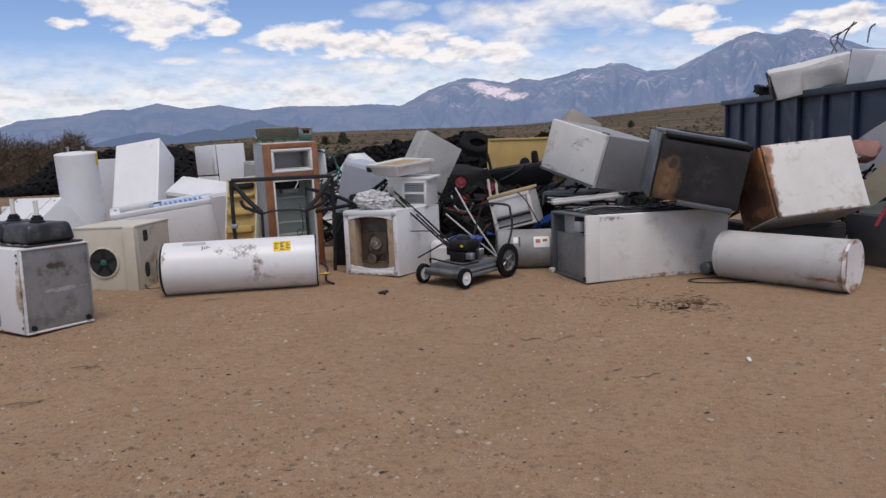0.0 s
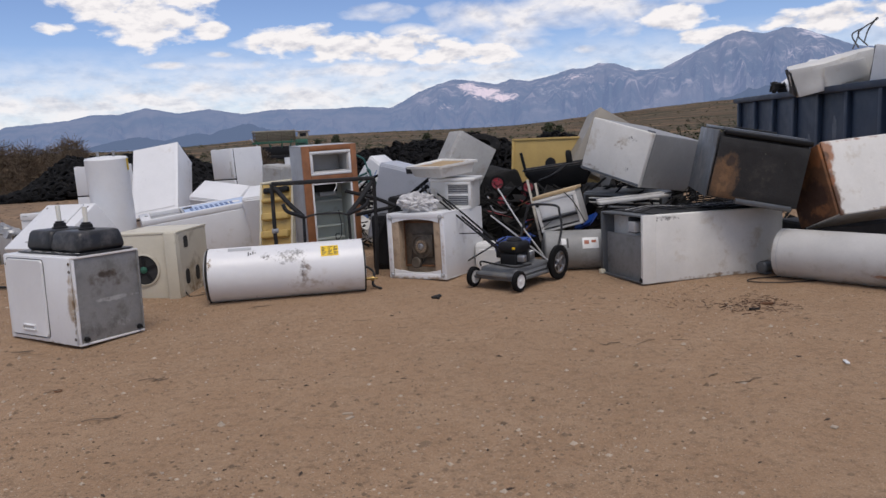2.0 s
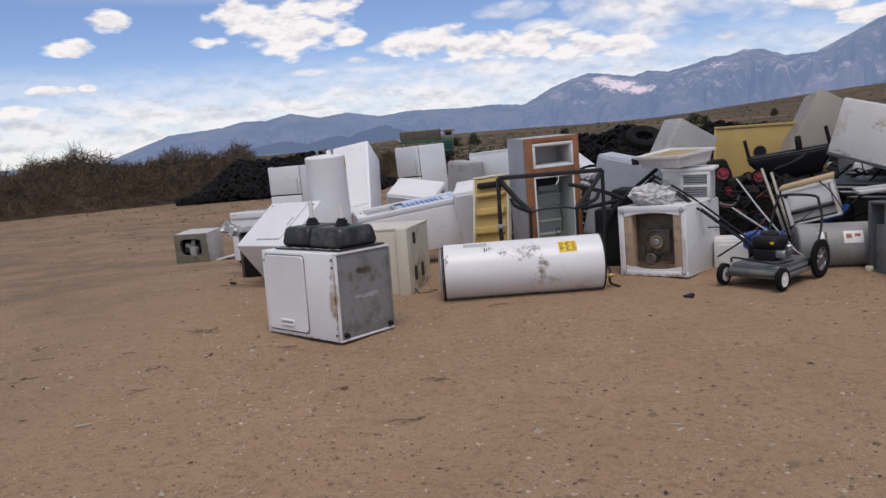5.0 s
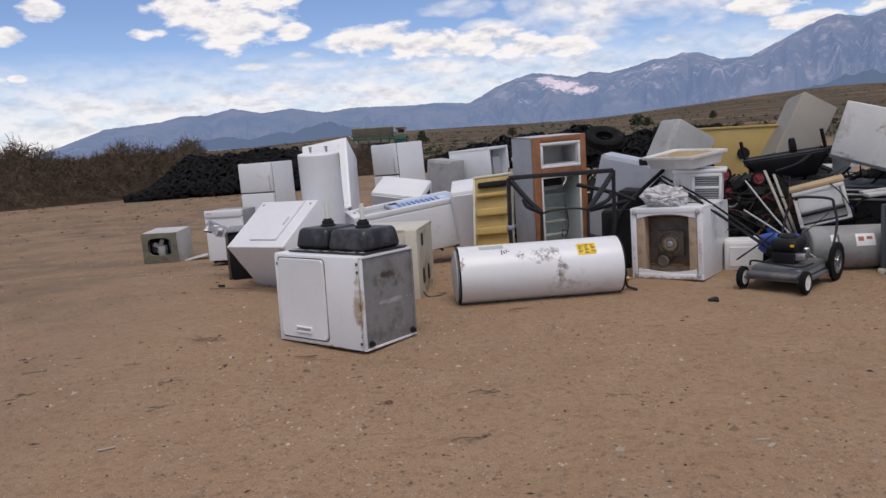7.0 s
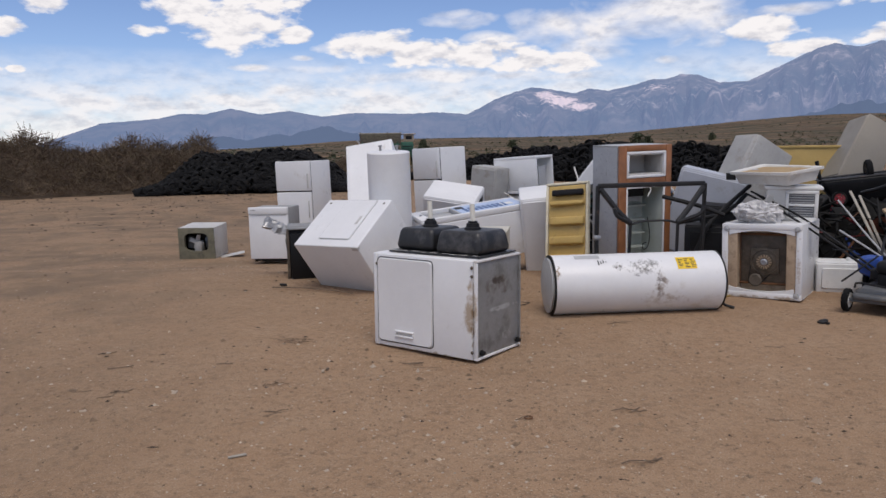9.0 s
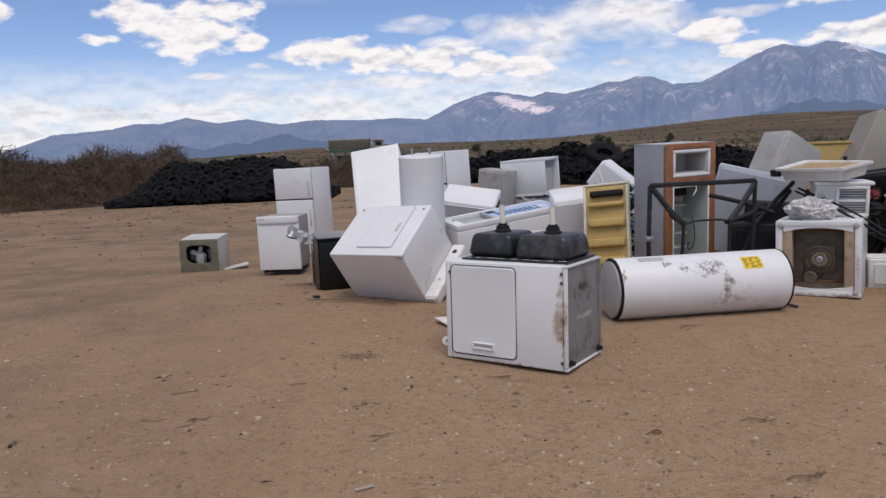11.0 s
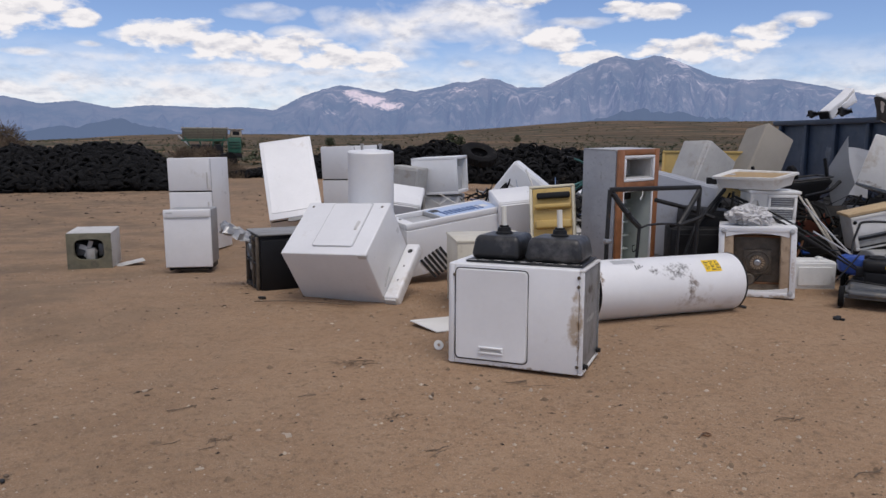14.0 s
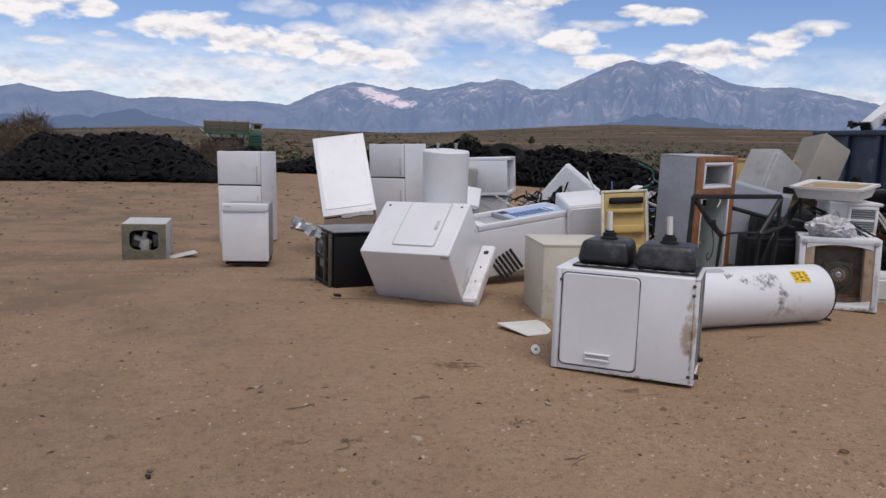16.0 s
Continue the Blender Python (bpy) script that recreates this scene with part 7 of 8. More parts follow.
def bicycle():
    t = thing("bicycle", pose(-1.95, 11.3, 0.50, 52, -14, 24), "green bicycle thrown on top of the scrap", "bicycle")
    for x in (-0.5, 0.5):
        w = part("tyre", tube([(x + 0.31 * math.cos(radians(a)), 0, 0.33 + 0.31 * math.sin(radians(a))) for a in range(0, 360, 15)], 0.02, 6, closed=True), M_RUBBER, t)
        bm = bmesh.new()
        for a in range(0, 360, 30):
            tube([(x, 0, 0.33), (x + 0.3 * math.cos(radians(a)), 0, 0.33 + 0.3 * math.sin(radians(a)))], 0.0025, 3, bm)
        part("spokes", bm, M_STEEL, w)
    for a, b in (((-0.5, 0.33), (-0.15, 0.36)), ((-0.15, 0.36), (-0.3, 0.8)), ((-0.5, 0.33), (-0.26, 0.72)), ((-0.15, 0.36), (0.3, 0.72)), ((-0.27, 0.74), (0.28, 0.8)), ((0.28, 0.88), (0.5, 0.33))):
        part("frame_tube", tube([(a[0], 0, a[1]), (b[0], 0, b[1])], 0.017, 8), M_TEAL, t)
    part("handlebar", tube(bend((0.15, -0.28, 0.98), (0.26, -0.12, 1.0), (0.27, 0, 0.94), (0.26, 0.12, 1.0), (0.15, 0.28, 0.98)), 0.012, 8), M_TEAL, t)
    for s in (-1, 1):
        part("grip", tube([(0.15, s * 0.28, 0.98), (0.08, s * 0.33, 0.97)], 0.018, 8), M_BLACK, t)
    part("saddle", dent(slab(0.26, 0.14, 0.06, (-0.32, 0, 0.84), 0.025, 3), 0.01, 6), M_BLACK, t)


M_TEAL = surf("dark teal paint", (0.015, 0.10, 0.09), 0.4, var=0.3, scale=9, dirt=(0.1, 0.07, 0.05), amount=0.4, bump=0.1)
bicycle()


def dumpster():
    L, W, H = 9.2, 2.4, 2.60
    t = thing("dumpster", pose(7.75, 20.5, -0.51, 0, 0, -95.2), "blue steel roll-off dumpster heaped with scrap appliances", "dumpster")
    part("side_wall", slab(L, 0.05, H, (L / 2, 0.025, H / 2), 0.006), M_DUMP, t)
    part("side_wall", slab(L, 0.05, H, (L / 2, W - 0.025, H / 2), 0.006), M_DUMP, t)
    part("end_wall", slab(0.05, W - 0.1, H, (0.025, W / 2, H / 2), 0.006), M_DUMP, t)
    part("end_wall", slab(0.05, W - 0.1, H, (L - 0.025, W / 2, H / 2), 0.006), M_DUMP, t)
    part("floor", slab(L - 0.1, W - 0.1, 0.1, (L / 2, W / 2, 0.06), 0.006), M_DUMP, t)
    part("load", dent(grid_box(L - 0.3, W - 0.3, 1.0, (L / 2, W / 2, H - 0.62), 8, 0.1), 0.18, 1.3, 3), M_CHAR, t, "dark mass of scrap")
    for k in range(8):
        x = 0.12 + 1.27 * k
        if x < L:
            part("rib", slab(0.13, 0.10, H - 0.16, (x, -0.05, H / 2 - 0.04), 0.015, 2), M_DUMP, t)
            part("rib", slab(0.13, 0.10, H - 0.16, (x, W + 0.05, H / 2 - 0.04), 0.015, 2), M_DUMP, t)
    for y in (-0.05, W + 0.05):
        part("top_rail", slab(L + 0.3, 0.16, 0.13, (L / 2 - 0.05, y, H - 0.06), 0.02, 2), M_DUMP, t)
    for x in (0.0, L):
        part("end_rail", slab(0.14, W - 0.1, 0.13, (x, W / 2, H - 0.06), 0.02, 2), M_DUMP, t)
    for k in range(7):
        part("scrape", blotch(0.3, 0.5, 90 + k, (1.2 + 1.15 * k, -0.003, 1.5 + 0.3 * math.sin(k * 2.0))), M_SCRAPE, t)


M_SCRAPE = surf("scraped blue paint", (0.10, 0.13, 0.17), 0.6, var=0.4, scale=5, bump=0.2)
dumpster()


def crushed(name, c, rot, dims, seed, mat, label):
    w, d, h = dims
    t = thing(name, pose(*c, *rot), label, "refrigerator")
    part("cabinet", dent(grid_box(w, d, h, (0, 0, 0), 4, 0.02), 0.07, 1.6, seed), mat, t)
    part("torn_side", dent(grid_box(0.05, d * 0.9, h * 0.9, (-w / 2 - 0.02, 0, 0), 3, 0.01), 0.05, 3, seed + 1), M_CHAR, t, "dark torn end")
    part("loose_sheet", dent(grid_box(w * 0.5, 0.02, h * 0.8, (w * 0.1, -d / 2 - 0.1, -0.02), 3, 0.005), 0.08, 2, seed + 2), mat, t)
    return t


crushed("refrigerator", (7.42, 15.20, 2.38), (8, -12, -20), (1.5, 0.75, 0.55), 1, M_WHITE_DIRTY, "crumpled white refrigerator on the dumpster load")
crushed("refrigerator", (8.13, 13.60, 2.33), (0, 10, -60), (1.3, 0.7, 0.7), 5, M_WHITE, "crushed white appliance on the dumpster load")
crushed("freezer", (9.10, 20.00, 2.54), (0, -30, 20), (1.3, 0.3, 0.3), 8, M_WHITE, "crumpled white freezer lid on the dumpster load")
rnd = random.Random(8)
for k in range(7):
    a = Vector((7.73, 14.50, 2.78)) + Vector((rnd.uniform(-0.3, 0.9), rnd.uniform(-1.5, 0.6), rnd.uniform(0, 0.15)))
    loose("bent_bar", tube(bend(a, a + Vector((rnd.uniform(-.2, .3), 0.1, 0.25)), a + Vector((rnd.uniform(0, .5), -0.1, 0.3 + rnd.uniform(0, 0.2)))), 0.015, 6), M_GREYDARK, "bent grey bar sticking out of the dumpster load", "bar")
for p in ((7.39, 17.50, 2.23), (8.73, 20.50, 2.28)):
    loose("tyre_scrap", dent(grid_box(0.30, 0.22, 0.16, (0, 0, 0.02), 4, 0.03), 0.09, 8, 3), M_BLACK, "black rubber scrap on the dumpster rim", "rubber", Matrix.Translation(p))


def tyre_mesh(R=0.33, r=0.11, n=18):
    prof = [(R - r * 1.0, -0.06), (R - r * 0.75, -0.10), (R - 0.03, -0.105), (R, -0.075), (R, 0.075), (R - 0.03, 0.105), (R - r * 0.75, 0.10), (R - r * 1.0, 0.06), (R - r * 0.8, 0.0), (R - r * 1.0, -0.06)]
    return lathe(prof, n)


TYRE = mesh_of("tyre", tyre_mesh(), M_RUBBER)
TV = [v.co.copy() for v in TYRE.vertices]
TF = [tuple(p.vertices) for p in TYRE.polygons]


def tyre_pile(path, half, height, count, singles, seed, label):
    """A ridge of dumped tyres along a line of points: a dark core, tyres you can pick out in front, the rest as one mass."""
    rnd = random.Random(seed)
    P = [Vector((*p, 0)) for p in path]
    seg = [(a, b, (b - a).length) for a, b in zip(P, P[1:])]
    total = sum(s[2] for s in seg)

    def spot(u, v):
        q = u * total
        for a, b, ln in seg:
            if q <= ln or b is P[-1]:
                d = (b - a) / ln
                return a + d * min(q, ln) + Vector((-d.y, d.x, 0)) * v
            q -= ln

    def top(u, v):
        ends = smooth(0, 0.30, u) * smooth(0, 0.26, 1 - u)
        bumps = 0.78 + 0.34 * noise.noise(Vector((u * total * 0.35, v * 0.3, seed))) + 0.16 * noise.noise(Vector((u * total * 1.1, v * 0.9, seed + 4)))
        return height * max(0.0, 1 - (v / half) ** 2) ** 0.7 * ends * bumps

    t = thing("tyre_pile", Matrix(), label, "tyres")
    bm = bmesh.new()
    nu, nv = 40, 10
    g = []
    for i in range(nu + 1):
        row = []
        for j in range(nv + 1):
            u, v = i / nu, half * (2 * j / nv - 1)
            p = spot(u, v)
            row.append(bm.verts.new((p.x, p.y, ground_z(p.x, p.y) - 0.25 + max(0, top(u, v) - 0.1))))
        g.append(row)
    for a, b in zip(g, g[1:]):
        for j in range(nv):
            bm.faces.new((a[j], a[j + 1], b[j + 1], b[j]))
    part("core", bm, M_RUBBER, t, "dark packed core")
    vs, fs = [], []
    for k in range(count):
        u, v = rnd.uniform(0.01, 0.99), half * rnd.uniform(-1, 0.55)
        p = spot(u, v)
        flat = rnd.random() < 0.5
        m = pose(p.x, p.y, ground_z(p.x, p.y) + 0.1 + top(u, v) * rnd.uniform(0.8, 1.03), rnd.gauss(0, 22) if flat else rnd.uniform(40, 130), rnd.gauss(0, 22), rnd.uniform(0, 360))
        sc = rnd.uniform(0.40, 0.92)
        m = m @ Matrix.Diagonal((sc, sc, sc, 1))
        if k < singles:
            ob = new("tyre", TYRE)
            ob.parent = t
            ob.matrix_local = m
        else:
            n = len(vs)
            vs += [m @ c for c in TV]
            fs += [tuple(i + n for i in f) for f in TF]
    if vs:
        stuff("tyre_mass", vs, fs, M_RUBBER, "", "", t)
    return t


tyre_pile(((-20.2, 35.4), (-15.5, 36.2), (-10.4, 36.6)), 3.0, 2.0, 3400, 290, 3, "broad black pile of old tyres on the dirt")
tyre_pile(((-9.5, 47.0), (-2.0, 44.0), (5.0, 37.0), (11.5, 31.0)), 3.2, 1.75, 1900, 280, 5, "long low ridge of dumped black tyres")


def tractor_tyre():
    t = thing("tractor_tyre", pose(1.4, 31.0, 0.95, 28, 12, -10), "huge tractor tyre leaning on the tyre ridge", "tyre")
    part("casing", lathe([(0.34, -0.12), (0.5, -0.2), (0.66, -0.2), (0.74, -0.14), (0.74, 0.14), (0.66, 0.2), (0.5, 0.2), (0.34, 0.12), (0.42, 0), (0.34, -0.12)], 40), M_RUBBER, t)
    for k in range(24):
        a = 360 / 24 * k
        part("lug", slab(0.05, 0.3, 0.035, (0, 0, 0.75), 0.006, 1), M_RUBBER, t).matrix_local = pose(0, 0, 0, 90, 0, 0) @ pose(0, 0, 0, 0, a, 0) @ pose(0, 0, 0, 0, 0, 25 if k % 2 else -25)


tractor_tyre()


def brush_bank(start, end, half, tall, count, seed, label):
    """Dead tumbleweed and sagebrush pushed up into a bank."""
    rnd = random.Random(seed)
    A, B = Vector((*start, 0)), Vector((*end, 0))
    d = (B - A).normalized()
    nrm = Vector((-d.y, d.x, 0))
    L = (B - A).length

    def top(u, v):
        return tall * (0.73 + 0.27 * smooth(0, 0.6, u)) * max(0.0, 1 - (v / half) ** 2) ** 0.8 * smooth(0, 2.8 / L, 1 - u) * smooth(-0.02, 2.0 / L, u) * (0.80 + 0.32 * noise.noise(Vector((u * 9, v * 0.25, 2))) + 0.30 * noise.noise(Vector((u * 30, v * 0.6, 7))))

    bm = bmesh.new()
    g = []
    for i in range(81):
        row = []
        for j in range(13):
            u, v = i / 80, half * (j / 6 - 1)
            p = A + d * (u * L) + nrm * v
            row.append(bm.verts.new((p.x, p.y, ground_z(p.x, p.y) - 0.2 + 0.86 * top(u, v) + 0.2 * noise.noise(Vector((p.x * 2, p.y * 2, 0))))))
        g.append(row)
    for a, b in zip(g, g[1:]):
        for j in range(12):
            bm.faces.new((a[j], a[j + 1], b[j + 1], b[j]))
    t = thing("brush_bank", Matrix(), label, "brush")
    part("earth_core", bm, M_BRUSHCORE, t)
    sets = ([], []), ([], [])
    for k in range(count):
        u, v = rnd.random(), half * rnd.uniform(-0.97, 0.33)
        p = A + d * (u * L) + nrm * v
        p.z = ground_z(p.x, p.y) - 0.1 + top(u, v) * rnd.uniform(0.7, 1.0)
        q = Vector((rnd.gauss(0, 1), rnd.gauss(0, 1), abs(rnd.gauss(0.4, 0.8)))).normalized() * rnd.uniform(0.2, 0.6)
        vs, fs = sets[k % 3 == 0]
        prism(vs, fs, p, p + q, rnd.uniform(0.006, 0.018), 3)
    stuff("brush_mass", *sets[0], M_TWIG, "", "", t)
    stuff("sage_mass", *sets[1], M_SAGE, "", "", t)


M_BRUSHCORE = surf("brushy earth", (0.085, 0.058, 0.037), 0.95, var=0.5, scale=1.2, dirt=(0.025, 0.02, 0.014), amount=0.6, dscale=1.6, bump=1.0, bscale=6)
M_SAGE = surf("dry sage", (0.165, 0.120, 0.072), 0.9, var=0.4, scale=1.0, bump=0.2)
brush_bank((-40.0, 24.0), (-17.5, 41.0), 3.6, 3.0, 34000, 12, "long bank of dead brown brush and tumbleweed")
brush_bank((-15.0, 46.0), (-8.6, 45.0), 2.2, 1.9, 5000, 13, "low mound of dead brown brush beside the tyres")


def scrub():
    """Low desert bushes over the plain."""
    rnd = random.Random(21)
    vs, fs = [], []
    for k in range(5200):
        r = 62 * (1500 / 62) ** (rnd.random() ** 1.3)
        a = radians(rnd.uniform(-42, 58))
        x, y = -3 + r * math.sin(a), r * math.cos(a)
        z, s = ground_z(x, y), rnd.uniform(0.16, 0.5) * (1 + r / 350)
        for _ in range(7):
            c = Vector((x + rnd.gauss(0, s * 0.5), y + rnd.gauss(0, s * 0.5), z + abs(rnd.gauss(0, s * 0.45))))
            n = len(vs)
            vs += [c + Vector((rnd.uniform(-s, s), rnd.uniform(-s, s), rnd.uniform(-s, s) * 0.6)) * 0.5 for _ in range(4)]
            fs += [(n, n + 1, n + 2), (n, n + 2, n + 3), (n, n + 3, n + 1)]
    stuff("desert_shrubs", vs, fs, M_SHRUB, "low dark green sagebrush scattered over the plain", "shrubs")


M_SHRUB = surf("sagebrush leaves", (0.06, 0.07, 0.035), 0.9, var=0.5, scale=0.05, bump=0.0)
scrub()


def far_tree(x, y, h, seed):
    rnd = random.Random(seed)
    z = ground_z(x, y)
    t = thing("juniper", pose(x, y, z - 0.1), "dark green juniper standing alone on the plain", "tree")
    part("trunk", tube([(0, 0, 0), (0.05, 0.02, h * 0.3), (0.0, 0.05, h * 0.7)], h * 0.05, 6), M_STICK, t)
    vs, fs = [], []
    for _ in range(260):
        c = Vector((rnd.gauss(0, h * 0.24), rnd.gauss(0, h * 0.24), h * (0.25 + 0.7 * rnd.random() ** 1.3)))
        c.x *= 1.15 - c.z / h * 0.7
        n = len(vs)
        vs += [c + Vector((rnd.uniform(-1, 1), rnd.uniform(-1, 1), rnd.uniform(-1, 1))) * h * 0.13 for _ in range(4)]
        fs += [(n, n + 1, n + 2), (n, n + 2, n + 3), (n, n + 3, n + 1)]
    stuff("crown", vs, fs, M_SHRUB, "", "", t)


for x, y, h, s in ((28, 185, 3.2, 1), (31, 188, 2.4, 2), (-20, 150, 2.6, 3), (-24, 152, 2.0, 4), (-2, 170, 2.2, 5), (60, 240, 2.6, 6)):
    far_tree(x, y, h, s)


def baler():
    t = thing("shredder_truck", pose(-13.2, 62.0, ground_z(-12, 62), 0, 0, 8), "green tyre shredding machine with a wire cage hopper", "machine")
    part("chassis", slab(4.6, 1.6, 0.35, (0, 0, 0.75), 0.05), M_BLACK, t)
    part("body", slab(2.4, 1.5, 0.75, (-0.3, 0, 1.25), 0.06, 2), M_BLACK, t, "grimy black lower works")
    part("engine_box", slab(1.0, 1.5, 1.2, (1.75, 0, 1.55), 0.08, 2), M_GREEN, t)
    for k in range(3):
        part("louvre", slab(0.8, 0.04, 0.06, (1.75, -0.77, 1.35 + 0.22 * k), 0.01, 1), M_BLACK, t)
    for x in (-1.9, -0.9, 0.2, 1.0):
        part("strut", tube([(x * 0.8, -0.7, 1.5), (x, -0.86, 2.2)], 0.06, 6), M_GREEN, t)
    part("girder", slab(3.4, 0.12, 0.16, (-0.45, -0.86, 1.95), 0.02, 1), M_GREEN, t)
    for k in range(7):
        part("hopper_slat", slab(3.3 + 0.03 * k, 0.05, 0.07, (-0.4, -0.85 - 0.02 * k, 2.15 + 0.12 * k), 0.01, 1), M_OLDBOARD if k == 6 else M_GREASE, t)
    for x in (-2.0, -0.9, 0.2, 1.2):
        part("hopper_post", slab(0.08, 0.08, 1.0, (x, -0.88, 2.45), 0.01, 1), M_GREASE, t)
    part("hopper_back", slab(3.3, 0.06, 0.9, (-0.4, 0.8, 2.45), 0.02), M_OLIVE, t)
    cab = part("cab", slab(0.85, 1.1, 0.55, (1.9, 0, 2.45), 0.08, 2), M_STONE, t, "tan cab box")
    part("cab_roof", slab(1.15, 1.3, 0.08, (1.9, 0, 2.78), 0.03, 2), M_STONE, cab)
    part("cab_window", slab(0.5, 0.02, 0.28, (1.9, -0.555, 2.48), 0.01, 1), M_BLACK, cab)
    for x in (-1.5, 1.4):
        for y in (-0.8, 0.8):
            w = part("wheel", lathe([(0, -0.14), (0.5, -0.14), (0.52, 0), (0.5, 0.14), (0, 0.14)], 20, Matrix.Translation((x, y, 0.52)) @ pose(0, 0, 0, 90)), M_RUBBER, t)
    part("boom", tube([(-2.4, 0.4, 2.3), (-1.0, -0.8, 1.0)], 0.06, 6), M_STEEL, t)


baler()

# ---- small things on the dirt ----


def on_ground(x, y, dz=0.0):
    return (x, y, ground_z(x, y) + dz)


lid = slab(0.46, 0.38, 0.012, (0, 0, 0.006), 0.005, 2)
loose("lid", lid, M_WHITE_DIRTY, "off-white painted metal lid lying on the dirt", "lid", pose(*on_ground(-4.06, 7.30, 0.012), 3, 4, 28))
t = thing("plastic_spool", pose(*on_ground(-4.22, 6.62, 0.0), 62, 0, 10), "small white plastic spool end on the dirt", "spool")
part("disc", lathe([(0.012, 0.0), (0.036, 0.0), (0.038, 0.005), (0.036, 0.009), (0.022, 0.011), (0.012, 0.011), (0.012, 0.0)], 24, Matrix.Translation((0, 0.032, 0))), M_FOAM, t)


def litter_stick(p, yaw, L, r, seed, mat=M_STICK, label="dry brown twig lying on the dirt"):
    """One crooked twig, with a short fork on some."""
    rnd = random.Random(seed)
    bm = bmesh.new()
    pts = [Vector((L * (i / 4 - 0.5), rnd.uniform(-0.09, 0.09) * L, 0.003 + r + rnd.uniform(0, 0.006))) for i in range(5)]
    tube(bend(*pts, n=3), r, 5, bm)
    if seed % 2:
        q = pts[2]
        tube([q, q + Vector((L * 0.2, L * rnd.choice((-0.22, 0.25)), 0.006))], r * 0.7, 4, bm)
    loose("twig", bm, mat, label, "twig", pose(*on_ground(*p), 0, 0, yaw))


def weed_tuft(p, seed, size=0.10):
    """A flattened tuft of dead stems."""
    rnd = random.Random(seed)
    bm = bmesh.new()
    for k in range(26):
        a, q = rnd.uniform(0, 6.28), size * rnd.uniform(0.4, 1.2)
        o = Vector((rnd.gauss(0, size * 0.4), rnd.gauss(0, size * 0.3), 0.004))
        tube([o, o + Vector((math.cos(a) * q * 0.5, math.sin(a) * q * 0.4, rnd.uniform(0.004, 0.018))), o + Vector((math.cos(a) * q, math.sin(a) * q * 0.8, 0.004))], 0.0017, 3, bm)
    loose("weed_tuft", bm, M_STICK, "small dry weed tuft on the dirt", "weed", pose(*on_ground(*p), 0, 0, seed * 31))


def flat_debris(name, p, w, d, seed, mat, label):
    loose(name, dent(grid_box(w, d, 0.02, (0, 0, 0.012), 3, 0.005), 0.022, 9, seed), mat, label, "debris", pose(*on_ground(*p), 0, 0, seed * 37))


STICKS = ((-0.91, 5.95), (0.83, 5.22), (0.59, 5.22), (1.08, 5.24), (2.11, 6.09), (-2.53, 4.92), (-1.74, 4.80), (1.03, 4.47), (1.19, 4.34), (-1.26, 6.25), (-3.11, 4.78), (-2.56, 4.24), (-3.87, 5.78), (-6.18, 5.98), (-2.46, 4.90), (-2.25, 6.98), (-4.52, 4.79), (-5.18, 5.73), (-3.74, 5.69), (-2.31, 6.95), (-4.52, 4.82), (-3.83, 5.76), (-5.63, 5.07), (-3.85, 5.78), (-4.54, 4.81), (-5.90, 5.09), (-5.89, 5.63))
for k, p in enumerate(STICKS):
    litter_stick(p, 20 + 47 * k % 70 - 30, 0.09 + 0.02 * (k * 5 % 7), 0.0018 + 0.0007 * (k % 3), k)
loose("power_cord", tube(bend(*[Vector(on_ground(2.55 + 0.33 * math.cos(a) + 0.03 * a, 7.0 + 0.13 * math.sin(a), 0.012)) for a in [0.7 * i for i in range(12)]]), 0.006, 6), M_BLACK, "black cord looped on the dirt", "cord")
loose("fence_rod", tube(bend(*[Vector(on_ground(x, y, 0.02)) for x, y in ((-5.71, 8.46), (-5.29, 8.41), (-4.77, 8.14))]), 0.006, 6), M_STICK, "thin dark rod lying under the tipped dryer", "rod")
for k, p in enumerate(((-0.63, 6.99), (-0.64, 6.99), (-0.62, 6.97), (2.09, 6.10), (1.93, 5.96), (-5.65, 8.65))):
    flat_debris("rag", p, 0.09, 0.03, k + 1, M_CHAR if k != 3 else M_RUST, "dark crumpled rag of scrap on the dirt")
for k, (p, size) in enumerate((((-4.89, 6.35), 0.13), ((-4.70, 5.28), 0.06), ((-5.63, 5.12), 0.07))):
    weed_tuft(p, k + 11, size)
for k, p in enumerate(((-4.53, 4.22), (1.91, 4.59), (1.32, 3.63), (-1.14, 4.14), (-1.12, 4.07), (-5.27, 5.13), (-5.28, 5.15), (-5.67, 4.79), (-4.64, 5.30))):
    w = (0.09, 0.07, 0.03, 0.06, 0.05, 0.06, 0.06, 0.04, 0.04)[k]
    loose("chip", dent(slab(w, 0.016 + 0.008 * (k % 3), 0.010, (0, 0, 0.005), 0.004, 2), 0.002, 12, k), M_OLDBOARD if k < 1 else M_FOAM if k < 2 else M_STONE, "pale flat chip lying on the dirt", "chip", pose(*on_ground(*p), 0, 0, 30 + 50 * k))
for k, p in enumerate(((-3.08, 4.79),)):
    loose("metal_ring", tube([(0.022 * math.cos(radians(a)), 0.022 * math.sin(radians(a)), 0.006) for a in range(0, 360, 24)], 0.0035, 6, closed=True), M_RUST, "small rusty ring on the dirt", "ring", pose(*on_ground(*p)))
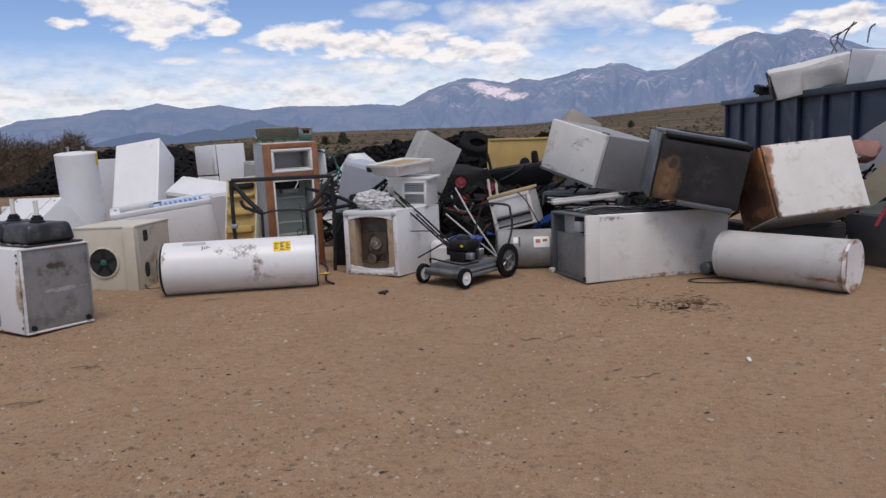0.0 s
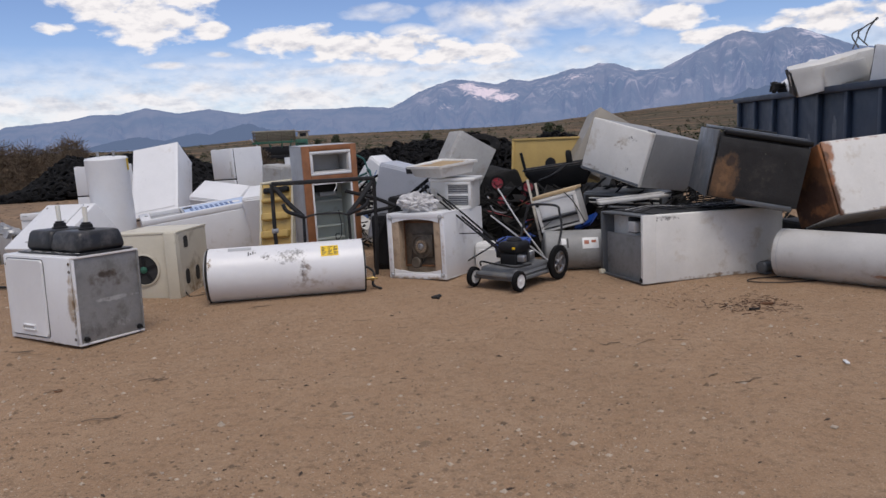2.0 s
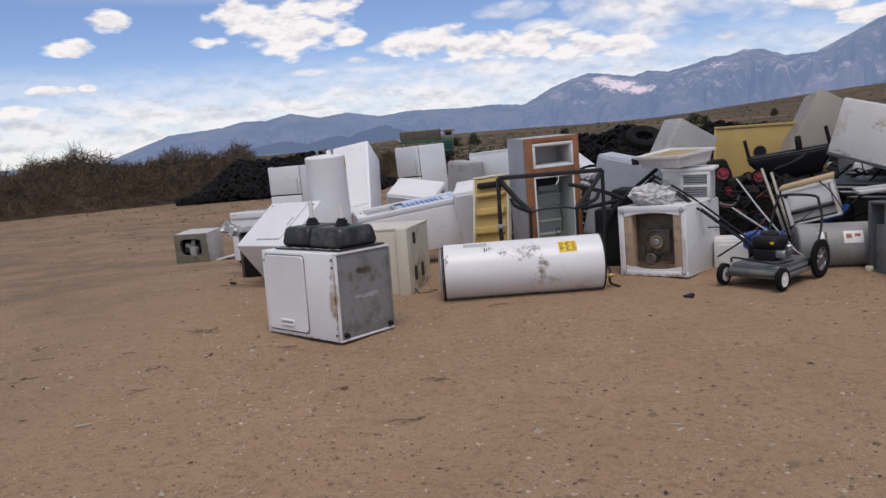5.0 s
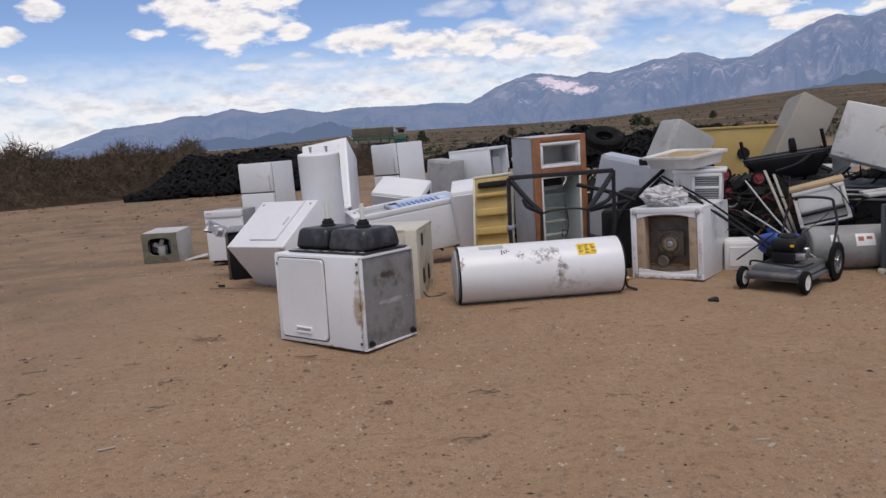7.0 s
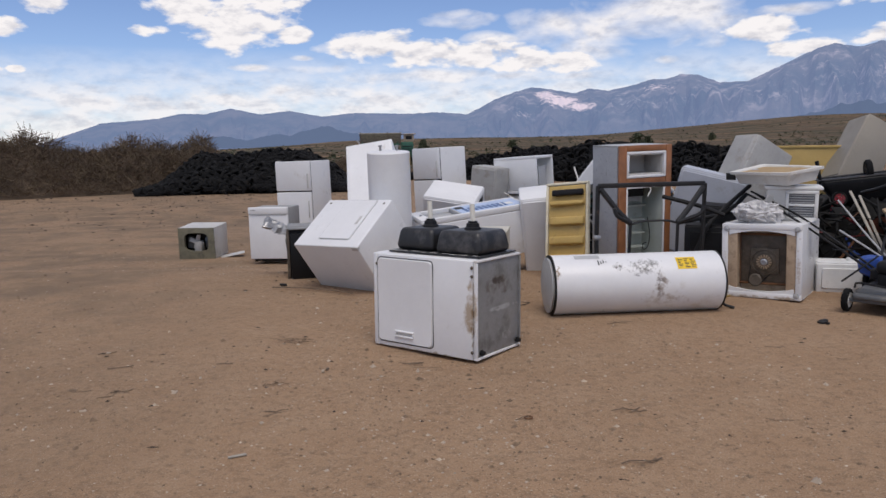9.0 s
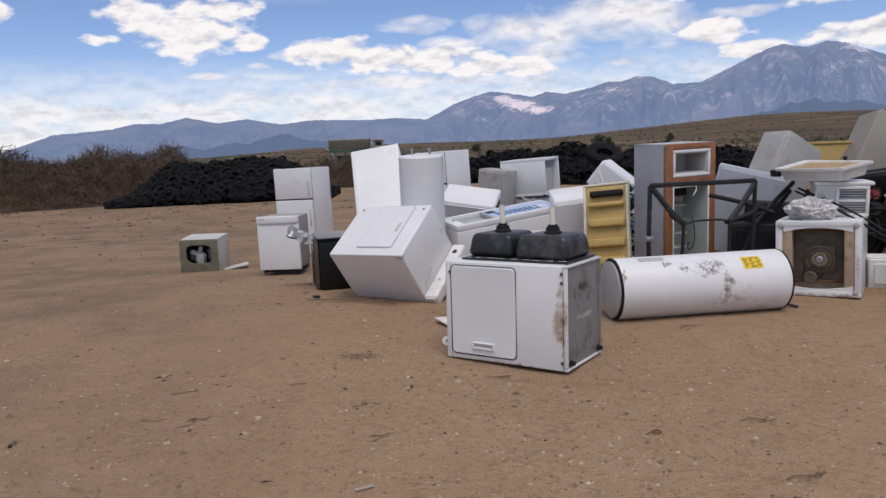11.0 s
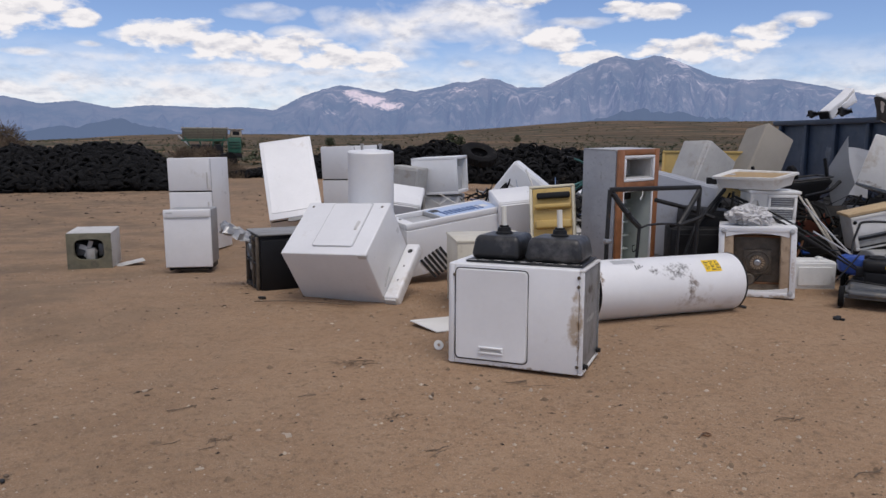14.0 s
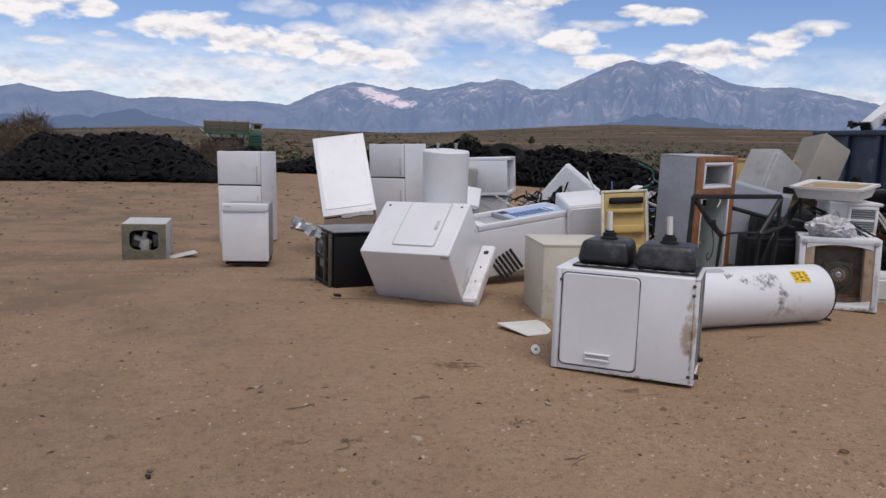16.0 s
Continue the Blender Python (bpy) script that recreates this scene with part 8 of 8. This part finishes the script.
for k, p in enumerate(((-6.21, 5.97), (-6.17, 5.98), (-4.42, 5.64), (-6.54, 4.81), (-4.65, 5.29), (-6.14, 5.90), (-4.71, 5.23), (-4.44, 5.59), (-6.54, 4.86))):
    loose("stone", dent(slab(0.026 + 0.006 * (k % 4), 0.02, 0.014, (0, 0, 0.006), 0.008, 2), 0.008, 14, k), (M_CHAR, M_STONE, M_STICK)[k % 3], "dark stone lying on the dirt", "stone", pose(*on_ground(*p), 0, 0, 40 * k))


def pebbles():
    rnd = random.Random(33)
    sets = ([], []), ([], [])
    for k in range(64000):
        r = 1.2 + 16 * rnd.random() ** 1.25
        a = radians(rnd.uniform(-62, 62))
        x, y = -3.0 + r * math.sin(a) + rnd.uniform(-2, 4), 0.3 + r * math.cos(a)
        patch = noise.noise(Vector((x * 0.45, y * 0.45, 9)))
        if rnd.random() > 0.55 + 1.1 * patch:
            continue
        s = min(0.032, 0.0028 + 0.0034 * rnd.expovariate(1.0))
        z = ground_z(x, y) + 0.012
        z += 0.016 * noise.noise(Vector((x * 0.9, y * 0.9, 0))) + 0.008 * noise.noise(Vector((x * 3.1, y * 3.1, 5))) - 0.012
        vs, fs = sets[k % 3 == 0]
        n = len(vs)
        for dx, dy, dz in ((1, 0, 0), (0, 1, 0), (-1, 0, 0), (0, -1, 0), (0, 0, 0.7), (0, 0, -0.5)):
            vs.append(Vector((x + dx * s * rnd.uniform(0.6, 1.3), y + dy * s * rnd.uniform(0.6, 1.3), z + dz * s * rnd.uniform(0.7, 1.2))))
        for i in range(4):
            j = (i + 1) % 4
            fs += [(n + i, n + j, n + 4), (n + j, n + i, n + 5)]
    stuff("gravel", *sets[0], M_GRAVEL, "loose tan gravel scattered over the yard", "gravel")
    stuff("gravel", *sets[1], M_STONE, "pale pebbles scattered over the yard", "gravel")


M_GRAVEL = surf("brown gravel", (0.20, 0.135, 0.085), 0.95, var=0.5, scale=3, bump=0.2)
pebbles()


def dark_litter():
    """Bark, dung and rubber crumbs trodden into the dirt of the yard."""
    rnd = random.Random(41)
    vs, fs = [], []
    for k in range(2600):
        if k < 1500:
            x, y = rnd.uniform(-24, -3), 8.5 + 24 * rnd.random() ** 0.8
        else:
            r, a = 1.6 + 9 * rnd.random(), radians(rnd.uniform(-60, 60))
            x, y = -2.5 + r * math.sin(a), 0.3 + r * math.cos(a)
        s = (0.0035 + 0.008 * rnd.random() ** 4) * (1 + max(0, y - 7) * 0.16)
        L = s * rnd.uniform(1, 4)
        z, a = ground_z(x, y) + 0.016 * noise.noise(Vector((x * 0.9, y * 0.9, 0))) + 0.008 * noise.noise(Vector((x * 3.1, y * 3.1, 5))), rnd.uniform(0, 6.28)
        c = Vector((x, y, z))
        d, e = Vector((math.cos(a), math.sin(a) * 0.7, 0)), Vector((-math.sin(a), math.cos(a), 0))
        n = len(vs)
        vs += [c + d * L, c + e * s, c - d * L * 0.8, c - e * s * 0.8, c + Vector((0, 0, s * rnd.uniform(0.5, 1.1)))]
        fs += [(n, n + 1, n + 4), (n + 1, n + 2, n + 4), (n + 2, n + 3, n + 4), (n + 3, n, n + 4)]
    stuff("litter", vs, fs, M_LITTER, "dark bark and rubber crumbs scattered over the dirt", "litter")


M_LITTER = surf("dark crumbs", (0.05, 0.034, 0.024), 0.95, var=0.5, scale=4, bump=0.2)
dark_litter()


M_BARK = surf("reddish bark", (0.085, 0.042, 0.026), 0.95, var=0.5, scale=4, bump=0.2)


def bark_strip(p, q, n, seed, mat, label):
    """Twigs and bark flakes trodden into a loose strip."""
    rnd = random.Random(seed)
    vs, fs = [], []
    for _ in range(n):
        u = rnd.random()
        x = p[0] + (q[0] - p[0]) * u + rnd.gauss(0, 0.09)
        y = p[1] + (q[1] - p[1]) * u + rnd.gauss(0, 0.14)
        c = Vector(on_ground(x, y, 0.008))
        a, h = rnd.uniform(0, 3.14), 0.008 + 0.026 * rnd.random() ** 2
        e = Vector((math.cos(a), math.sin(a), rnd.uniform(-0.08, 0.16))) * h
        prism(vs, fs, c - e, c + e, rnd.uniform(0.0018, 0.004), 4)
    stuff("litter", vs, fs, mat, label, "litter")


bark_strip((1.83, 6.05), (2.22, 6.21), 220, 51, M_BARK, "reddish brown bark and twigs strewn before the fridge")
bark_strip((1.24, 6.52), (1.81, 6.08), 60, 52, M_BARK, "sparse brown twigs strewn on the dirt")
